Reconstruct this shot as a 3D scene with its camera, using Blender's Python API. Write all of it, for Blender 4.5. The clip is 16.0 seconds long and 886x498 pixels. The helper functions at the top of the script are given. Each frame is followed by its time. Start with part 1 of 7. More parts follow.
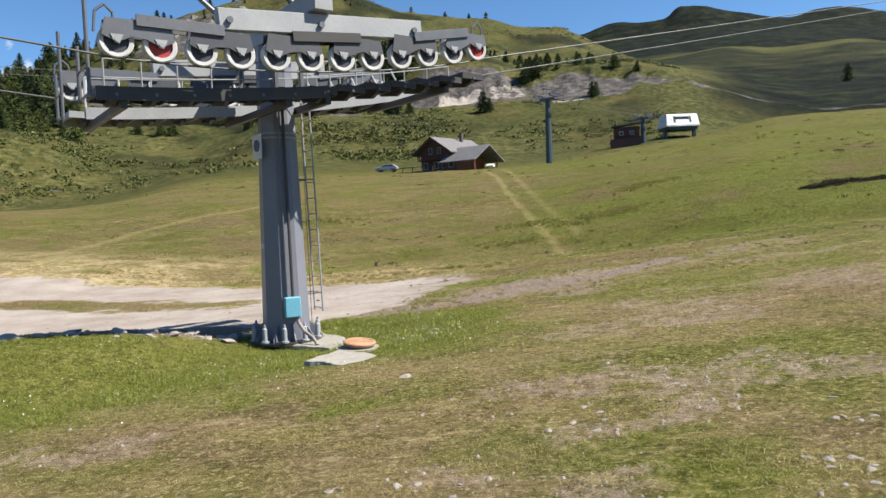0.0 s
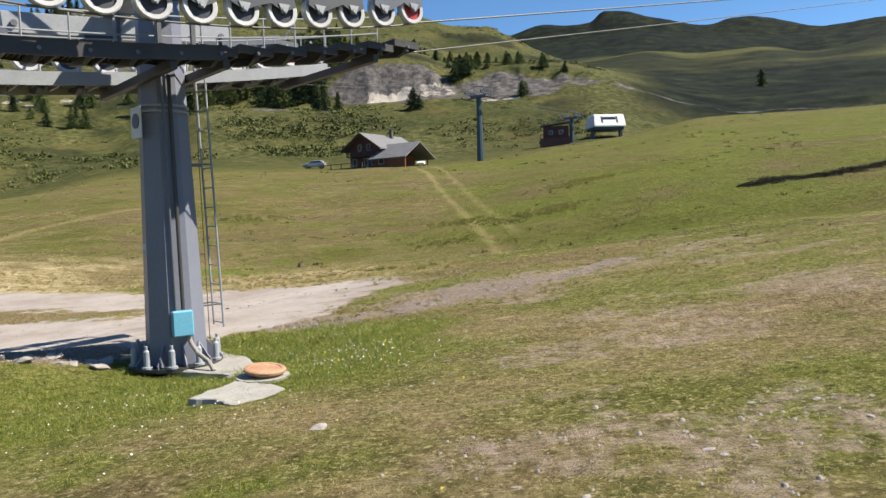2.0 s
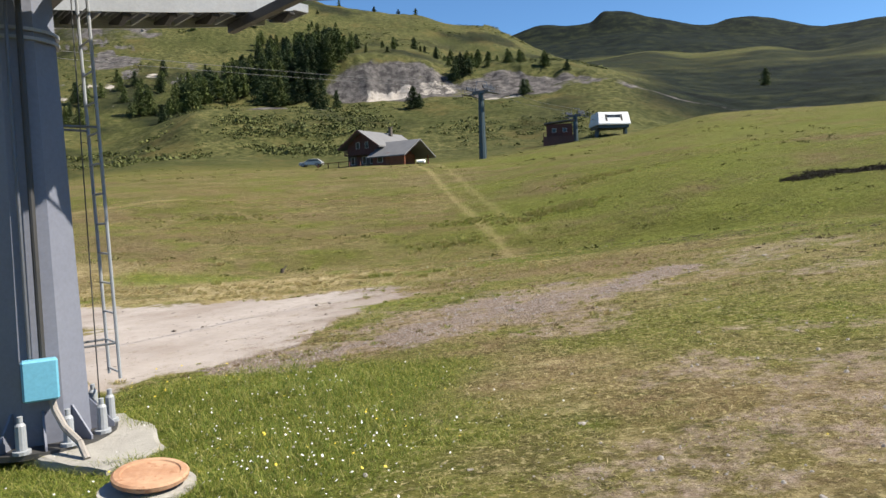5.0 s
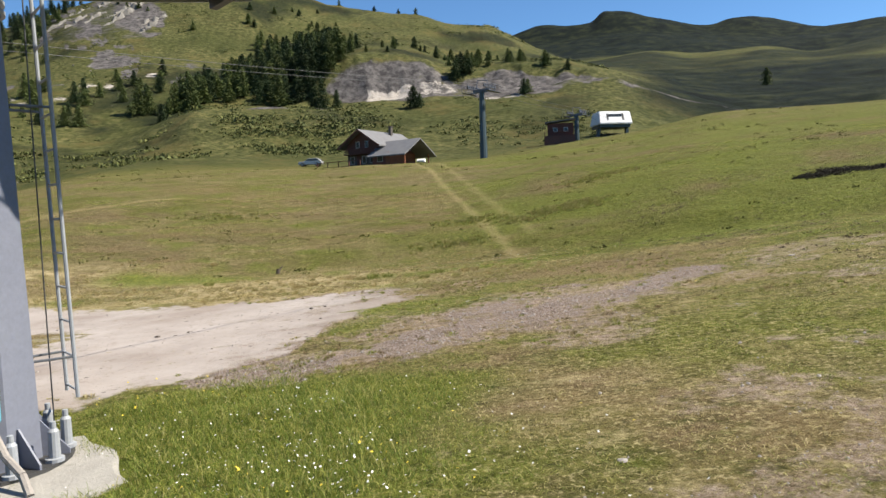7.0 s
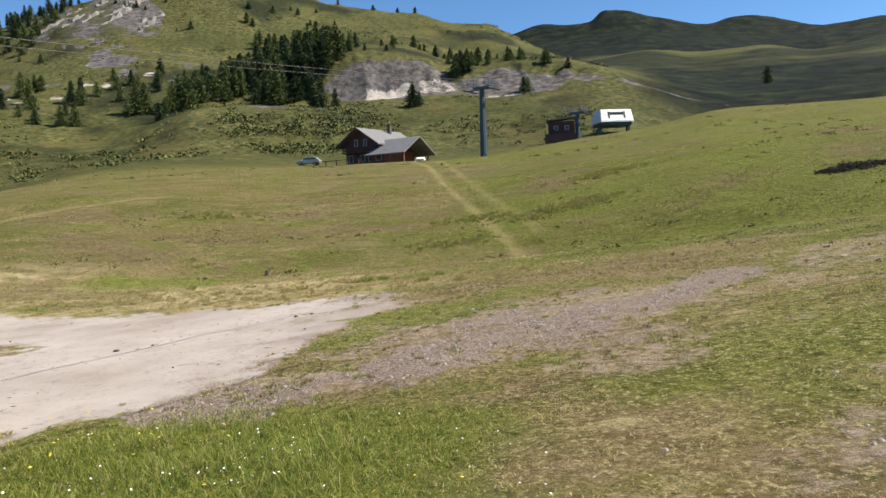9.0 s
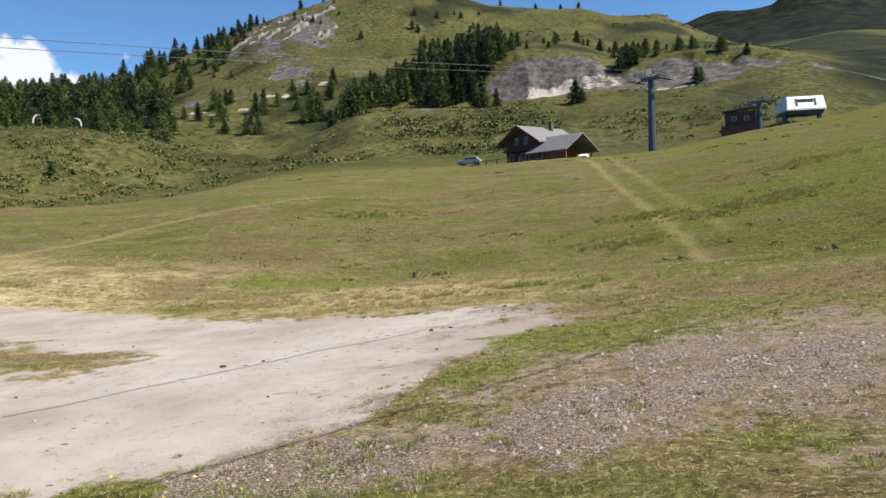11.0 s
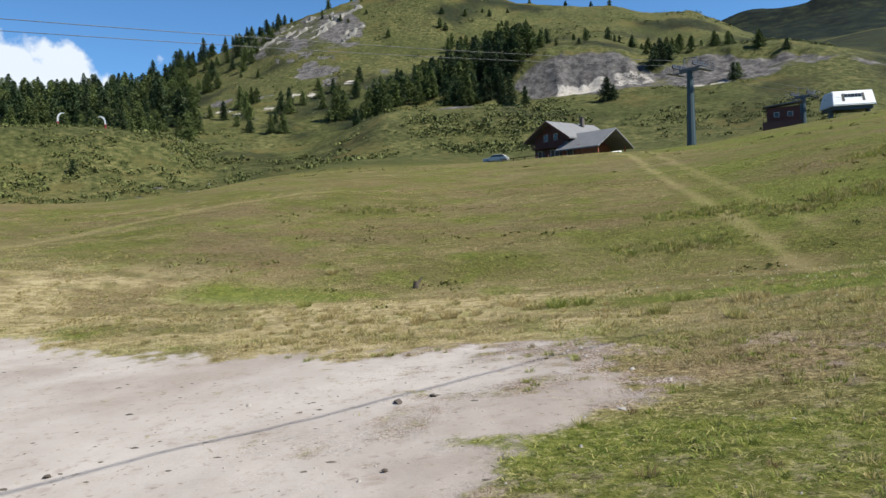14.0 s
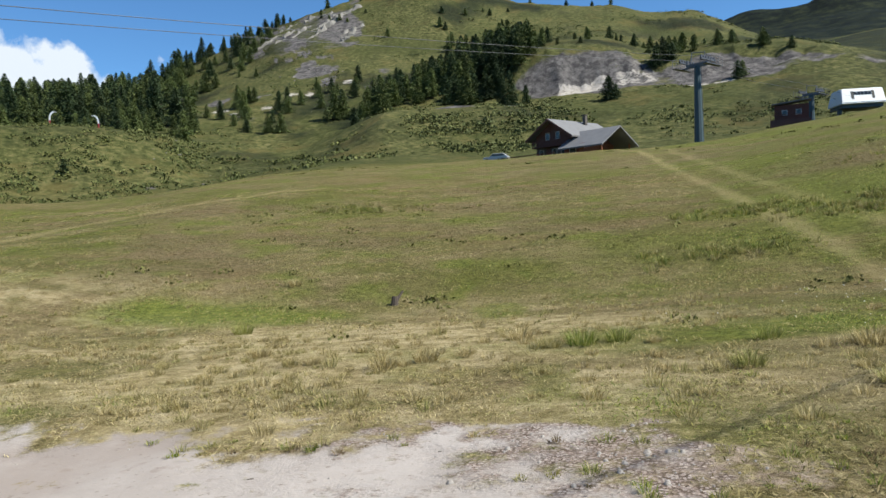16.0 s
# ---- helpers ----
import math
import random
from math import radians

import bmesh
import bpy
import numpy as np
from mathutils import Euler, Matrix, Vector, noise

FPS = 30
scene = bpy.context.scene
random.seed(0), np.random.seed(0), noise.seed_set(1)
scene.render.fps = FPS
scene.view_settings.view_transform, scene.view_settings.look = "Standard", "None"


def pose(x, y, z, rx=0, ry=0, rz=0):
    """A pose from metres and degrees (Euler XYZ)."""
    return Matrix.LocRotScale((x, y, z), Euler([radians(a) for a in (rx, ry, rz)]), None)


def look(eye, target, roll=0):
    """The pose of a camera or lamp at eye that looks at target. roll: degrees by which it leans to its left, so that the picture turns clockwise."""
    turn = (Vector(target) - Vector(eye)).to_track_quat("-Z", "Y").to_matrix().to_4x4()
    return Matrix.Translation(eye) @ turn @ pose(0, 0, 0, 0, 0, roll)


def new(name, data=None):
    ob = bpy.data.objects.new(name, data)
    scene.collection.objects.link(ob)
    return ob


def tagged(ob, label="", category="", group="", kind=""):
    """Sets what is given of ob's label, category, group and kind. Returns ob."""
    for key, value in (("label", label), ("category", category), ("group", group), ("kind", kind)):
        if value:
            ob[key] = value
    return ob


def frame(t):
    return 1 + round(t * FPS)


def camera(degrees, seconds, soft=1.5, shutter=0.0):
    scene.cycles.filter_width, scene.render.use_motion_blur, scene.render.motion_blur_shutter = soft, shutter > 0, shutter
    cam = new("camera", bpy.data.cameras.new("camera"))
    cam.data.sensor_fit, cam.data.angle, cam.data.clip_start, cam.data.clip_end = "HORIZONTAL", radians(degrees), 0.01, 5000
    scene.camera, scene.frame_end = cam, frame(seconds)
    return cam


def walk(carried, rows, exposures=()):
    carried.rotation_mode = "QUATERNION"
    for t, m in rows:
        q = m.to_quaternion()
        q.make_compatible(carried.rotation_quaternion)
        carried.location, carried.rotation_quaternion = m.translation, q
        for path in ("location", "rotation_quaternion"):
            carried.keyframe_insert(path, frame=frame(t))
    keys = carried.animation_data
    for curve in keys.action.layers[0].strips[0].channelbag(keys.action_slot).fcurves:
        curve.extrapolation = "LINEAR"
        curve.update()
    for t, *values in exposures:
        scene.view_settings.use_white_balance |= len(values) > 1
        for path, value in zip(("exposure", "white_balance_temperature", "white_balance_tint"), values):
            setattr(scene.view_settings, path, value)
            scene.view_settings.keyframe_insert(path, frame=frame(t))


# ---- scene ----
cam = camera(65.1, 16.0)
PATH = [
    (0, (0.0, 0.0, 1.5), (-0.12, 1.994, 1.399), -2.3),
    (0.5, (-0.02, 0.428, 1.488), (-0.022, 2.425, 1.38), -2.2),
    (1, (-0.061, 0.983, 1.47), (0.016, 2.979, 1.357), -2.1),
    (1.5, (-0.093, 1.511, 1.454), (-0.011, 3.506, 1.342), -2.1),
    (2, (-0.108, 2.169, 1.429), (-0.027, 4.165, 1.316), -2.1),
    (2.5, (-0.116, 2.788, 1.409), (-0.034, 4.783, 1.295), -2.0),
    (3, (-0.11, 3.529, 1.374), (-0.028, 5.524, 1.263), -2.1),
    (3.5, (-0.101, 4.21, 1.35), (-0.02, 6.205, 1.237), -2.1),
    (4, (-0.091, 4.992, 1.331), (-0.01, 6.987, 1.22), -2.1),
    (6.5, (-0.137, 6.615, 1.274), (-0.055, 8.61, 1.162), -2.1),
    (7, (-0.129, 6.897, 1.252), (-0.048, 8.892, 1.141), -2.1),
    (7.5, (-0.123, 7.194, 1.247), (-0.042, 9.189, 1.134), -2.2),
    (8, (-0.131, 7.558, 1.227), (-0.049, 9.553, 1.115), -2.1),
    (8.5, (-0.103, 7.993, 1.199), (-0.021, 9.988, 1.087), -2.2),
    (9, (-0.094, 8.5, 1.174), (-0.012, 10.495, 1.062), -2.2),
    (9.5, (-0.101, 8.992, 1.155), (-0.092, 10.989, 1.045), -2.3),
    (10, (-0.087, 9.619, 1.115), (-0.275, 11.608, 1.016), -2.5),
    (10.2, (-0.077, 9.865, 1.099), (-0.317, 11.849, 1.002), -2.5),
    (12.3, (-0.227, 12.875, 0.955), (-0.685, 14.82, 0.868), -2.5),
    (12.5, (-0.259, 13.189, 0.935), (-0.715, 15.134, 0.848), -2.4),
    (13, (-0.36, 14.051, 0.898), (-0.816, 15.996, 0.811), -2.4),
    (13.5, (-0.465, 14.823, 0.873), (-0.92, 16.769, 0.785), -2.3),
    (14, (-0.582, 15.717, 0.844), (-1.037, 17.663, 0.758), -2.3),
    (14.5, (-0.69, 16.524, 0.815), (-1.146, 18.47, 0.731), -2.4),
    (15, (-0.834, 17.449, 0.803), (-1.289, 19.395, 0.718), -2.3),
    (15.5, (-0.957, 18.275, 0.821), (-1.412, 20.221, 0.736), -2.3),
    (16, (-1.064, 19.043, 0.807), (-1.52, 20.988, 0.724), -2.3),
]
walk(cam, [(t, look(eye, target, roll)) for t, eye, target, roll in PATH], [(0.0, 1.10, 6500, 10), (10.0, 1.10, 6500, 10), (12.8, 0.97, 6150, 8), (16.0, 0.97, 6050, 6)])

# ---- light ----
SUN_AZ, SUN_EL = 94.0, 49.0          # degrees clockwise from +y, and above the horizon
world = bpy.data.worlds.new("world")
scene.world = world
world.use_nodes = True
wn = world.node_tree
wn.nodes.clear()
w_out = wn.nodes.new("ShaderNodeOutputWorld")
w_bg = wn.nodes.new("ShaderNodeBackground")
w_sky = wn.nodes.new("ShaderNodeTexSky")
w_sky.sky_type, w_sky.sun_disc = "NISHITA", False
w_sky.sun_elevation, w_sky.sun_rotation = radians(SUN_EL), radians(SUN_AZ)
w_sky.altitude, w_sky.air_density, w_sky.dust_density, w_sky.ozone_density = 2000, 1.0, 0.3, 1.5
w_bg.inputs["Strength"].default_value = 0.063
# one heap of cumulus low over the left-hand ridge
w_tex = wn.nodes.new("ShaderNodeTexCoord")
w_near = wn.nodes.new("ShaderNodeMapping")
w_near.vector_type = "TEXTURE"
w_near.inputs["Location"].default_value = (math.sin(radians(-52)), math.cos(radians(-52)), 0.15)
w_near.inputs["Scale"].default_value = (0.36, 0.36, 0.10)
wn.links.new(w_tex.outputs["Generated"], w_near.inputs["Vector"])
w_len = wn.nodes.new("ShaderNodeVectorMath")
w_len.operation = "LENGTH"
wn.links.new(w_near.outputs[0], w_len.inputs[0])
w_noise = wn.nodes.new("ShaderNodeTexNoise")
w_noise.inputs["Scale"].default_value, w_noise.inputs["Detail"].default_value, w_noise.inputs["Roughness"].default_value = 16.0, 8.0, 0.55
wn.links.new(w_tex.outputs["Generated"], w_noise.inputs["Vector"])
w_sum = wn.nodes.new("ShaderNodeMath")
w_sum.operation = "MULTIPLY_ADD"
w_sum.inputs[1].default_value = -1.1
wn.links.new(w_noise.outputs["Fac"], w_sum.inputs[0])
wn.links.new(w_len.outputs["Value"], w_sum.inputs[2])
w_edge = wn.nodes.new("ShaderNodeMapRange")
w_edge.inputs["From Min"].default_value, w_edge.inputs["From Max"].default_value = 0.42, 0.30
wn.links.new(w_sum.outputs[0], w_edge.inputs["Value"])
w_mix = wn.nodes.new("ShaderNodeMix")
w_mix.data_type = "RGBA"
w_mix.inputs[7].default_value = (7.2, 7.4, 7.8, 1)
wn.links.new(w_edge.outputs[0], w_mix.inputs[0])
w_tint = wn.nodes.new("ShaderNodeMix")
w_tint.data_type, w_tint.blend_type = "RGBA", "MULTIPLY"
w_tint.inputs[0].default_value = 1.0
w_tint.inputs[7].default_value = (0.72, 1.02, 1.22, 1)
wn.links.new(w_sky.outputs[0], w_tint.inputs[6])
wn.links.new(w_tint.outputs[2], w_mix.inputs[6])
wn.links.new(w_mix.outputs[2], w_bg.inputs["Color"])
wn.links.new(w_bg.outputs[0], w_out.inputs["Surface"])
sun = new("sun", bpy.data.lights.new("sun", "SUN"))
sun.data.energy, sun.data.angle, sun.data.color = 4.9, radians(0.53), (1.0, 0.925, 0.78)
sun.matrix_world = look((math.sin(radians(SUN_AZ)) * 60, math.cos(radians(SUN_AZ)) * 60, 60 * math.tan(radians(SUN_EL))), (0, 0, 0))

# ---- terrain ----
CX, CY, EYE = -0.09, 8.50, 1.17      # the middle of the walk, from which the ridges are laid out


def spline(x, xs, ys):
    """A smooth monotone curve through the knots."""
    xs, ys = np.asarray(xs, float), np.asarray(ys, float)
    h, d = np.diff(xs), np.diff(ys) / np.diff(xs)
    m = np.zeros(len(xs))
    m[0], m[-1] = d[0], d[-1]
    for i in range(1, len(xs) - 1):
        if d[i - 1] * d[i] > 0:
            m[i] = 2 * d[i - 1] * d[i] / (d[i - 1] + d[i])
    x = np.clip(x, xs[0], xs[-1])
    i = np.clip(np.searchsorted(xs, x) - 1, 0, len(h) - 1)
    t = (x - xs[i]) / h[i]
    return (ys[i] * (1 + 2 * t) * (1 - t) ** 2 + h[i] * m[i] * t * (1 - t) ** 2
            + ys[i + 1] * t * t * (3 - 2 * t) + h[i] * m[i + 1] * t * t * (t - 1))


def hash2(ix, iy, seed):
    n = (ix.astype(np.int64) * 374761393 + iy.astype(np.int64) * 668265263 + seed * 974711) & 0x7FFFFFFF
    n = ((n ^ (n >> 13)) * 1274126177) & 0x7FFFFFFF
    return ((n ^ (n >> 16)) & 0xFFFF) / 65535.0


def vnoise(x, y, seed=0):
    x, y = np.asarray(x, float), np.asarray(y, float)
    ix, iy = np.floor(x), np.floor(y)
    fx, fy = x - ix, y - iy
    fx, fy = fx * fx * (3 - 2 * fx), fy * fy * (3 - 2 * fy)
    a, b = hash2(ix, iy, seed), hash2(ix + 1, iy, seed)
    c, d = hash2(ix, iy + 1, seed), hash2(ix + 1, iy + 1, seed)
    return (a + (b - a) * fx) * (1 - fy) + (c + (d - c) * fx) * fy


def fbm(x, y, seed=0, octaves=4):
    """Noise about 0, within -1 and 1."""
    total, amp, norm = 0.0, 1.0, 0.0
    for o in range(octaves):
        total = total + amp * (2 * vnoise(x * 2 ** o + 17.3 * o, y * 2 ** o - 9.1 * o, seed + o) - 1)
        norm, amp = norm + amp, amp * 0.5
    return total / norm


def smooth(a, b, v):
    t = np.clip((v - a) / (b - a), 0, 1)
    return t * t * (3 - 2 * t)


# Ridges and hollows: range in metres, then bearing and elevation in degrees.
RIDGES = [
    (64, ((-180, 2), (-75, 0.5), (-60, 0.8), (-45, 1.6), (-36, 1.7), (-30, 2.2), (-24, 2.9), (-17, 3.3), (-8, 3.5), (-3, 3.7), (2, 3.75), (7, 4.0), (12, 4.6), (17, 5.0), (25, 5.6), (35, 5.6), (60, 5.0), (90, 4), (180, 2))),
    (118, ((-180, 3), (-75, -1), (-60, -0.5), (-45, 0.6), (-36, 1.0), (-30, 2.3), (-24, 3.7), (-17, 4.05), (-8, 3.85), (-3, 3.98), (2, 4.0), (7, 4.4), (12, 5.0), (17, 5.55), (25, 6.35), (35, 6.1), (60, 6), (90, 5), (180, 3))),
    (165, ((-180, 3), (-60, 1.5), (-45, 2.5), (-36, 2.5), (-30, 3.0), (-24, 4.1), (-17, 5.0), (-8, 4.9), (2, 5.0), (10, 5.2), (17, 5.5), (21, 5.0), (25, 4.6), (35, 4.5), (60, 5), (180, 3))),
    (205, ((-180, 3), (-60, 7.0), (-45, 7.3), (-38, 7.2), (-34, 6.5), (-30, 5.2), (-24, 5.0), (-20, 6.6), (-16.6, 8.3), (-14, 8.1), (-10, 8.1), (-5, 7.8), (2, 7.6), (10, 7.6), (15, 7.6), (20, 6.4), (26, 5), (35, 5), (60, 5), (180, 3))),
    (245, ((-180, 3), (-60, 6.6), (-45, 6.9), (-36, 6.9), (-30, 6.9), (-24, 7.5), (-19, 8.1), (-12, 8.8), (-7, 8.9), (-3, 9.4), (4, 9.75), (10, 9.8), (15.5, 10.25), (20, 8.8), (26, 7.0), (35, 6.5), (60, 6), (180, 3))),
    (258, ((-180, 3), (-60, 6.8), (-45, 7.1), (-36, 7.3), (-30, 7.6), (-24, 8.2), (-19, 8.9), (-12, 9.6), (-9, 10.6), (-6.3, 11.8), (-1, 12.4), (4, 11.1), (8, 11.2), (12, 11.2), (15.5, 10.6), (20, 9.0), (26, 7.3), (35, 7), (60, 6), (180, 3))),
    (350, ((-180, 3), (-60, 7.7), (-45, 8.0), (-36, 8.6), (-30, 10.2), (-24, 12.4), (-19, 13.3), (-12, 13.6), (-6, 13.3), (-1, 13.3), (4, 12.4), (8, 12.0), (12, 11.4), (16, 10.4), (20, 9.4), (26, 8.4), (35, 8), (60, 6), (180, 3))),
    (470, ((-180, 3), (-60, 8.2), (-45, 8.6), (-41, 8.9), (-36, 9.6), (-32.7, 11.6), (-28, 13.8), (-24, 15.5), (-20, 16.8), (-18, 17.4), (-13.5, 18.3), (-9, 17.1), (-6.5, 16.35), (-2.6, 15.75), (0.9, 15.45), (3.9, 14.6), (6, 14.55), (8.5, 13.7), (11, 12.3), (15, 10.9), (20, 9.9), (26, 9.4), (35, 9), (60, 6), (180, 3))),
    (900, ((-180, 3), (-60, 5), (-36, 6), (-20, 12), (-8, 12), (2, 11.2), (8, 11.0), (15, 11.3), (19, 11.6), (23, 11.0), (27, 11.15), (31, 10.4), (35, 10.65), (60, 8), (180, 3))),
    (1200, ((-180, 3), (-60, 4), (-36, 5), (-20, 9), (2, 10), (10, 11.2), (15, 11.5), (20, 11.2), (26, 10.7), (31, 10.2), (36, 10.2), (60, 8), (180, 3))),
    (1700, ((-180, 3), (-60, 3), (-36, 4), (-20, 9), (2, 11.6), (10, 12.7), (17, 13.1), (25, 12.3), (31, 11.3), (36, 11.2), (60, 8.5), (180, 3))),
    (1950, ((-180, 3.00), (-60, 3.00), (-36, 4.00), (-20, 9.00), (2, 12.15), (6, 12.95), (8.2, 13.35), (11, 14.05), (13, 13.85), (14.7, 13.95), (15.9, 14.65), (17.4, 14.50), (19.3, 13.90), (23.8, 12.95), (25.2, 13.21), (26.2, 13.23), (29.1, 12.45), (31.6, 11.75), (34.9, 11.65), (60, 9.00), (180, 3.00))),
    (2700, ((-180, 2), (-60, 1), (0, 6), (20, 8), (60, 5), (180, 2))),
    (4600, ((-180, 0), (0, 1), (180, 0))),
]


def bank_line(x):
    """Where the crest of the spoil bank runs, beside the tower."""
    return np.interp(x, (-17, -12, -7.6, -6.6, -5.5, -4.3, -3.6), (6.6, 8.2, 10.2, 10.9, 11.6, 12.5, 13.0))


def bank(x, y):
    """A low bank that climbs away from the tower's foot and breaks off towards the road."""
    d = y - bank_line(x)
    h = np.interp(x, (-17, -12, -7.6, -6.6, -5.5, -4.6, -3.9), (0.95, 0.92, 0.72, 0.58, 0.38, 0.10, 0.0))
    return h * smooth(-3.8, 0.0, d) * smooth(5.2, 0.1, d)


def meadow(x, y):
    """The ground close by: a shallow hollow that rises towards the right."""
    far_x = x - np.clip(x, -17, 11)
    x, y = np.clip(x, -17, 11), np.clip(y, -6, 31)
    z = 0.0856 + 0.0693 * x - 0.0783 * y + 0.00292 * x * x + 0.00288 * x * y + 0.00369 * y * y - 0.000114 * x * y * y - 0.000062 * y ** 3
    z = z + 0.05 * far_x + bank(x, y)
    return z - 0.14 * np.exp(-(((x + 3.0) / 1.6) ** 2 + ((y - 11.8) / 1.6) ** 2))


def ground_z(x, y, rough=True):
    x, y = np.atleast_1d(np.asarray(x, float)), np.atleast_1d(np.asarray(y, float))
    dx, dy = x - CX, y - CY
    r, az = np.hypot(dx, dy), np.degrees(np.arctan2(dx, dy))
    rs = [ring[0] for ring in RIDGES]
    zs = [EYE + ring[0] * np.tan(np.radians(spline(az, *zip(*ring[1])))) for ring in RIDGES]
    near = meadow(x, y)
    # from the hollow up to the first crest: level to 20 m, then a steady climb
    k = np.clip((r - 23) / (64 - 23), 0, 1)
    z = near * (1 - smooth(0, 1, k)) + zs[0] * k ** 0.86 * smooth(0, 0.1, k + 0.03)
    # outwards, ring by ring, with limited slopes
    R, Z = np.array(rs), np.array(zs)
    D = np.diff(Z, axis=0) / np.diff(R)[:, None]
    M = np.zeros_like(Z)
    M[0], M[-1] = zs[0] / 41 * 0.9, D[-1]
    M[0] = np.clip(M[0], 0.02, 0.16)
    for i in range(1, len(R) - 1):
        same = D[i - 1] * D[i] > 0
        M[i] = np.where(same, 2 * D[i - 1] * D[i] / np.where(same, D[i - 1] + D[i], 1), 0)
    for i in range(len(R) - 1):
        inside = (r >= R[i]) & (r < R[i + 1] if i < len(R) - 2 else r >= R[i])
        if inside.any():
            h = R[i + 1] - R[i]
            t = np.clip((r[inside] - R[i]) / h, 0, 1)
            z[inside] = (Z[i][inside] * (1 + 2 * t) * (1 - t) ** 2 + h * M[i][inside] * t * (1 - t) ** 2
                         + Z[i + 1][inside] * t * t * (3 - 2 * t) + h * M[i + 1][inside] * t * t * (t - 1))
    if rough:
        z = z + 0.035 * fbm(x * 0.9, y * 0.9, 5) * smooth(0, 6, r)
        z = z + 0.22 * fbm(x / 7, y / 7, 11) * smooth(22, 60, r)
        z = z + 1.6 * fbm(x / 38, y / 38, 21) * smooth(115, 240, r)
        z = z + 0.9 * fbm(x / 9, y / 9, 26, 4) * smooth(135, 200, r) * smooth(700, 500, r)
        quarry = smooth(238, 246, r) * smooth(272, 260, r) * smooth(-9, -5, az) * smooth(17, 14, az)
        z = z + quarry * (3.4 * np.abs(fbm(x / 7, y / 9, 23, 5)) - 0.8)
        z = z + 1.3 * np.abs(fbm(x / 14, y / 14, 24, 5)) * smooth(300, 360, r) * smooth(560, 470, r)
        z = z + 0.003 * r * fbm(x / 220, y / 220, 31, 6) * smooth(450, 1100, r)
        z = z + 11.0 * fbm(x / 170, y / 170, 35, 6) * smooth(600, 1300, r)
    return z


def gz(x, y):
    return float(ground_z(x, y)[0])

# ---- end terrain

# ---- materials ----
def nodes(name):
    m = bpy.data.materials.new(name)
    m.use_nodes = True
    t = m.node_tree
    return m, t, t.nodes["Principled BSDF"]


def add(t, kind, **values):
    n = t.nodes.new(kind)
    for key, value in values.items():
        if key in n.inputs:
            n.inputs[key].default_value = value
    return n


def noise_tex(t, scale, detail=5, rough=0.6, vector=None):
    n = add(t, "ShaderNodeTexNoise", Scale=scale, Detail=detail, Roughness=rough)
    t.links.new(vector if vector else t.nodes.get("Texture Coordinate", None).outputs["Object"], n.inputs["Vector"])
    return n.outputs["Fac"]


def ramp(t, fac, *stops):
    n = t.nodes.new("ShaderNodeValToRGB")
    while len(n.color_ramp.elements) < len(stops):
        n.color_ramp.elements.new(0.5)
    for e, (p, c) in zip(n.color_ramp.elements, stops):
        e.position, e.color = p, (*c, 1) if len(c) == 3 else c
    t.links.new(fac, n.inputs["Fac"])
    return n.outputs["Color"]


def mix(t, fac, a, b, how="MIX"):
    n = t.nodes.new("ShaderNodeMix")
    n.data_type, n.blend_type = "RGBA", how
    for value, slot in ((fac, 0), (a, 6), (b, 7)):
        if isinstance(value, (int, float)):
            n.inputs[slot].default_value = value
        elif isinstance(value, tuple):
            n.inputs[slot].default_value = (*value, 1)
        else:
            t.links.new(value, n.inputs[slot])
    return n.outputs[2]


def calc(t, how, a, b, c=None):
    n = t.nodes.new("ShaderNodeMath")
    n.operation = how
    for value, slot in ((a, 0), (b, 1)):
        if isinstance(value, (int, float)):
            n.inputs[slot].default_value = value
        else:
            t.links.new(value, n.inputs[slot])
    return n.outputs[0]


def step_fac(t, fac, lo, hi):
    return ramp(t, fac, (lo, (0, 0, 0)), (hi, (1, 1, 1)))


def bump(t, b, height, strength=0.5, distance=0.02):
    n = add(t, "ShaderNodeBump", Strength=strength, Distance=distance)
    t.links.new(height, n.inputs["Height"])
    t.links.new(n.outputs[0], b.inputs["Normal"])


def attr(t, name):
    n = t.nodes.new("ShaderNodeAttribute")
    n.attribute_name = name
    return n.outputs["Fac"]


def surface(name, base, other, scale=3.0, rough=0.6, metal=0.0, grain=30.0, relief=0.2, depth=0.004, wear=None, spread=0.25):
    """A general material: two colours that mingle at a large and a fine scale, with relief; wear: a third colour in patches."""
    m, t, b = nodes(name)
    t.nodes.new("ShaderNodeTexCoord").name = "Texture Coordinate"
    big, fine = noise_tex(t, scale, 6), noise_tex(t, grain, 4, 0.7)
    col = mix(t, step_fac(t, big, 0.5 - spread, 0.5 + spread), base, other)
    col = mix(t, 0.35, col, mix(t, fine, (0.25, 0.25, 0.25), (1.0, 1.0, 1.0)), "OVERLAY")
    if wear:
        col = mix(t, step_fac(t, noise_tex(t, scale * 2.7, 8, 0.7), 0.58, 0.68), col, wear)
    info = t.nodes.new("ShaderNodeObjectInfo")
    col = mix(t, calc(t, "MULTIPLY", info.outputs["Random"], 0.18), col, (0.12, 0.11, 0.10))
    t.links.new(col, b.inputs["Base Color"])
    t.links.new(ramp(t, fine, (0.3, (rough - 0.1,) * 3), (0.7, (min(rough + 0.12, 1),) * 3)), b.inputs["Roughness"])
    b.inputs["Metallic"].default_value = metal
    bump(t, b, fine, relief, depth)
    return m


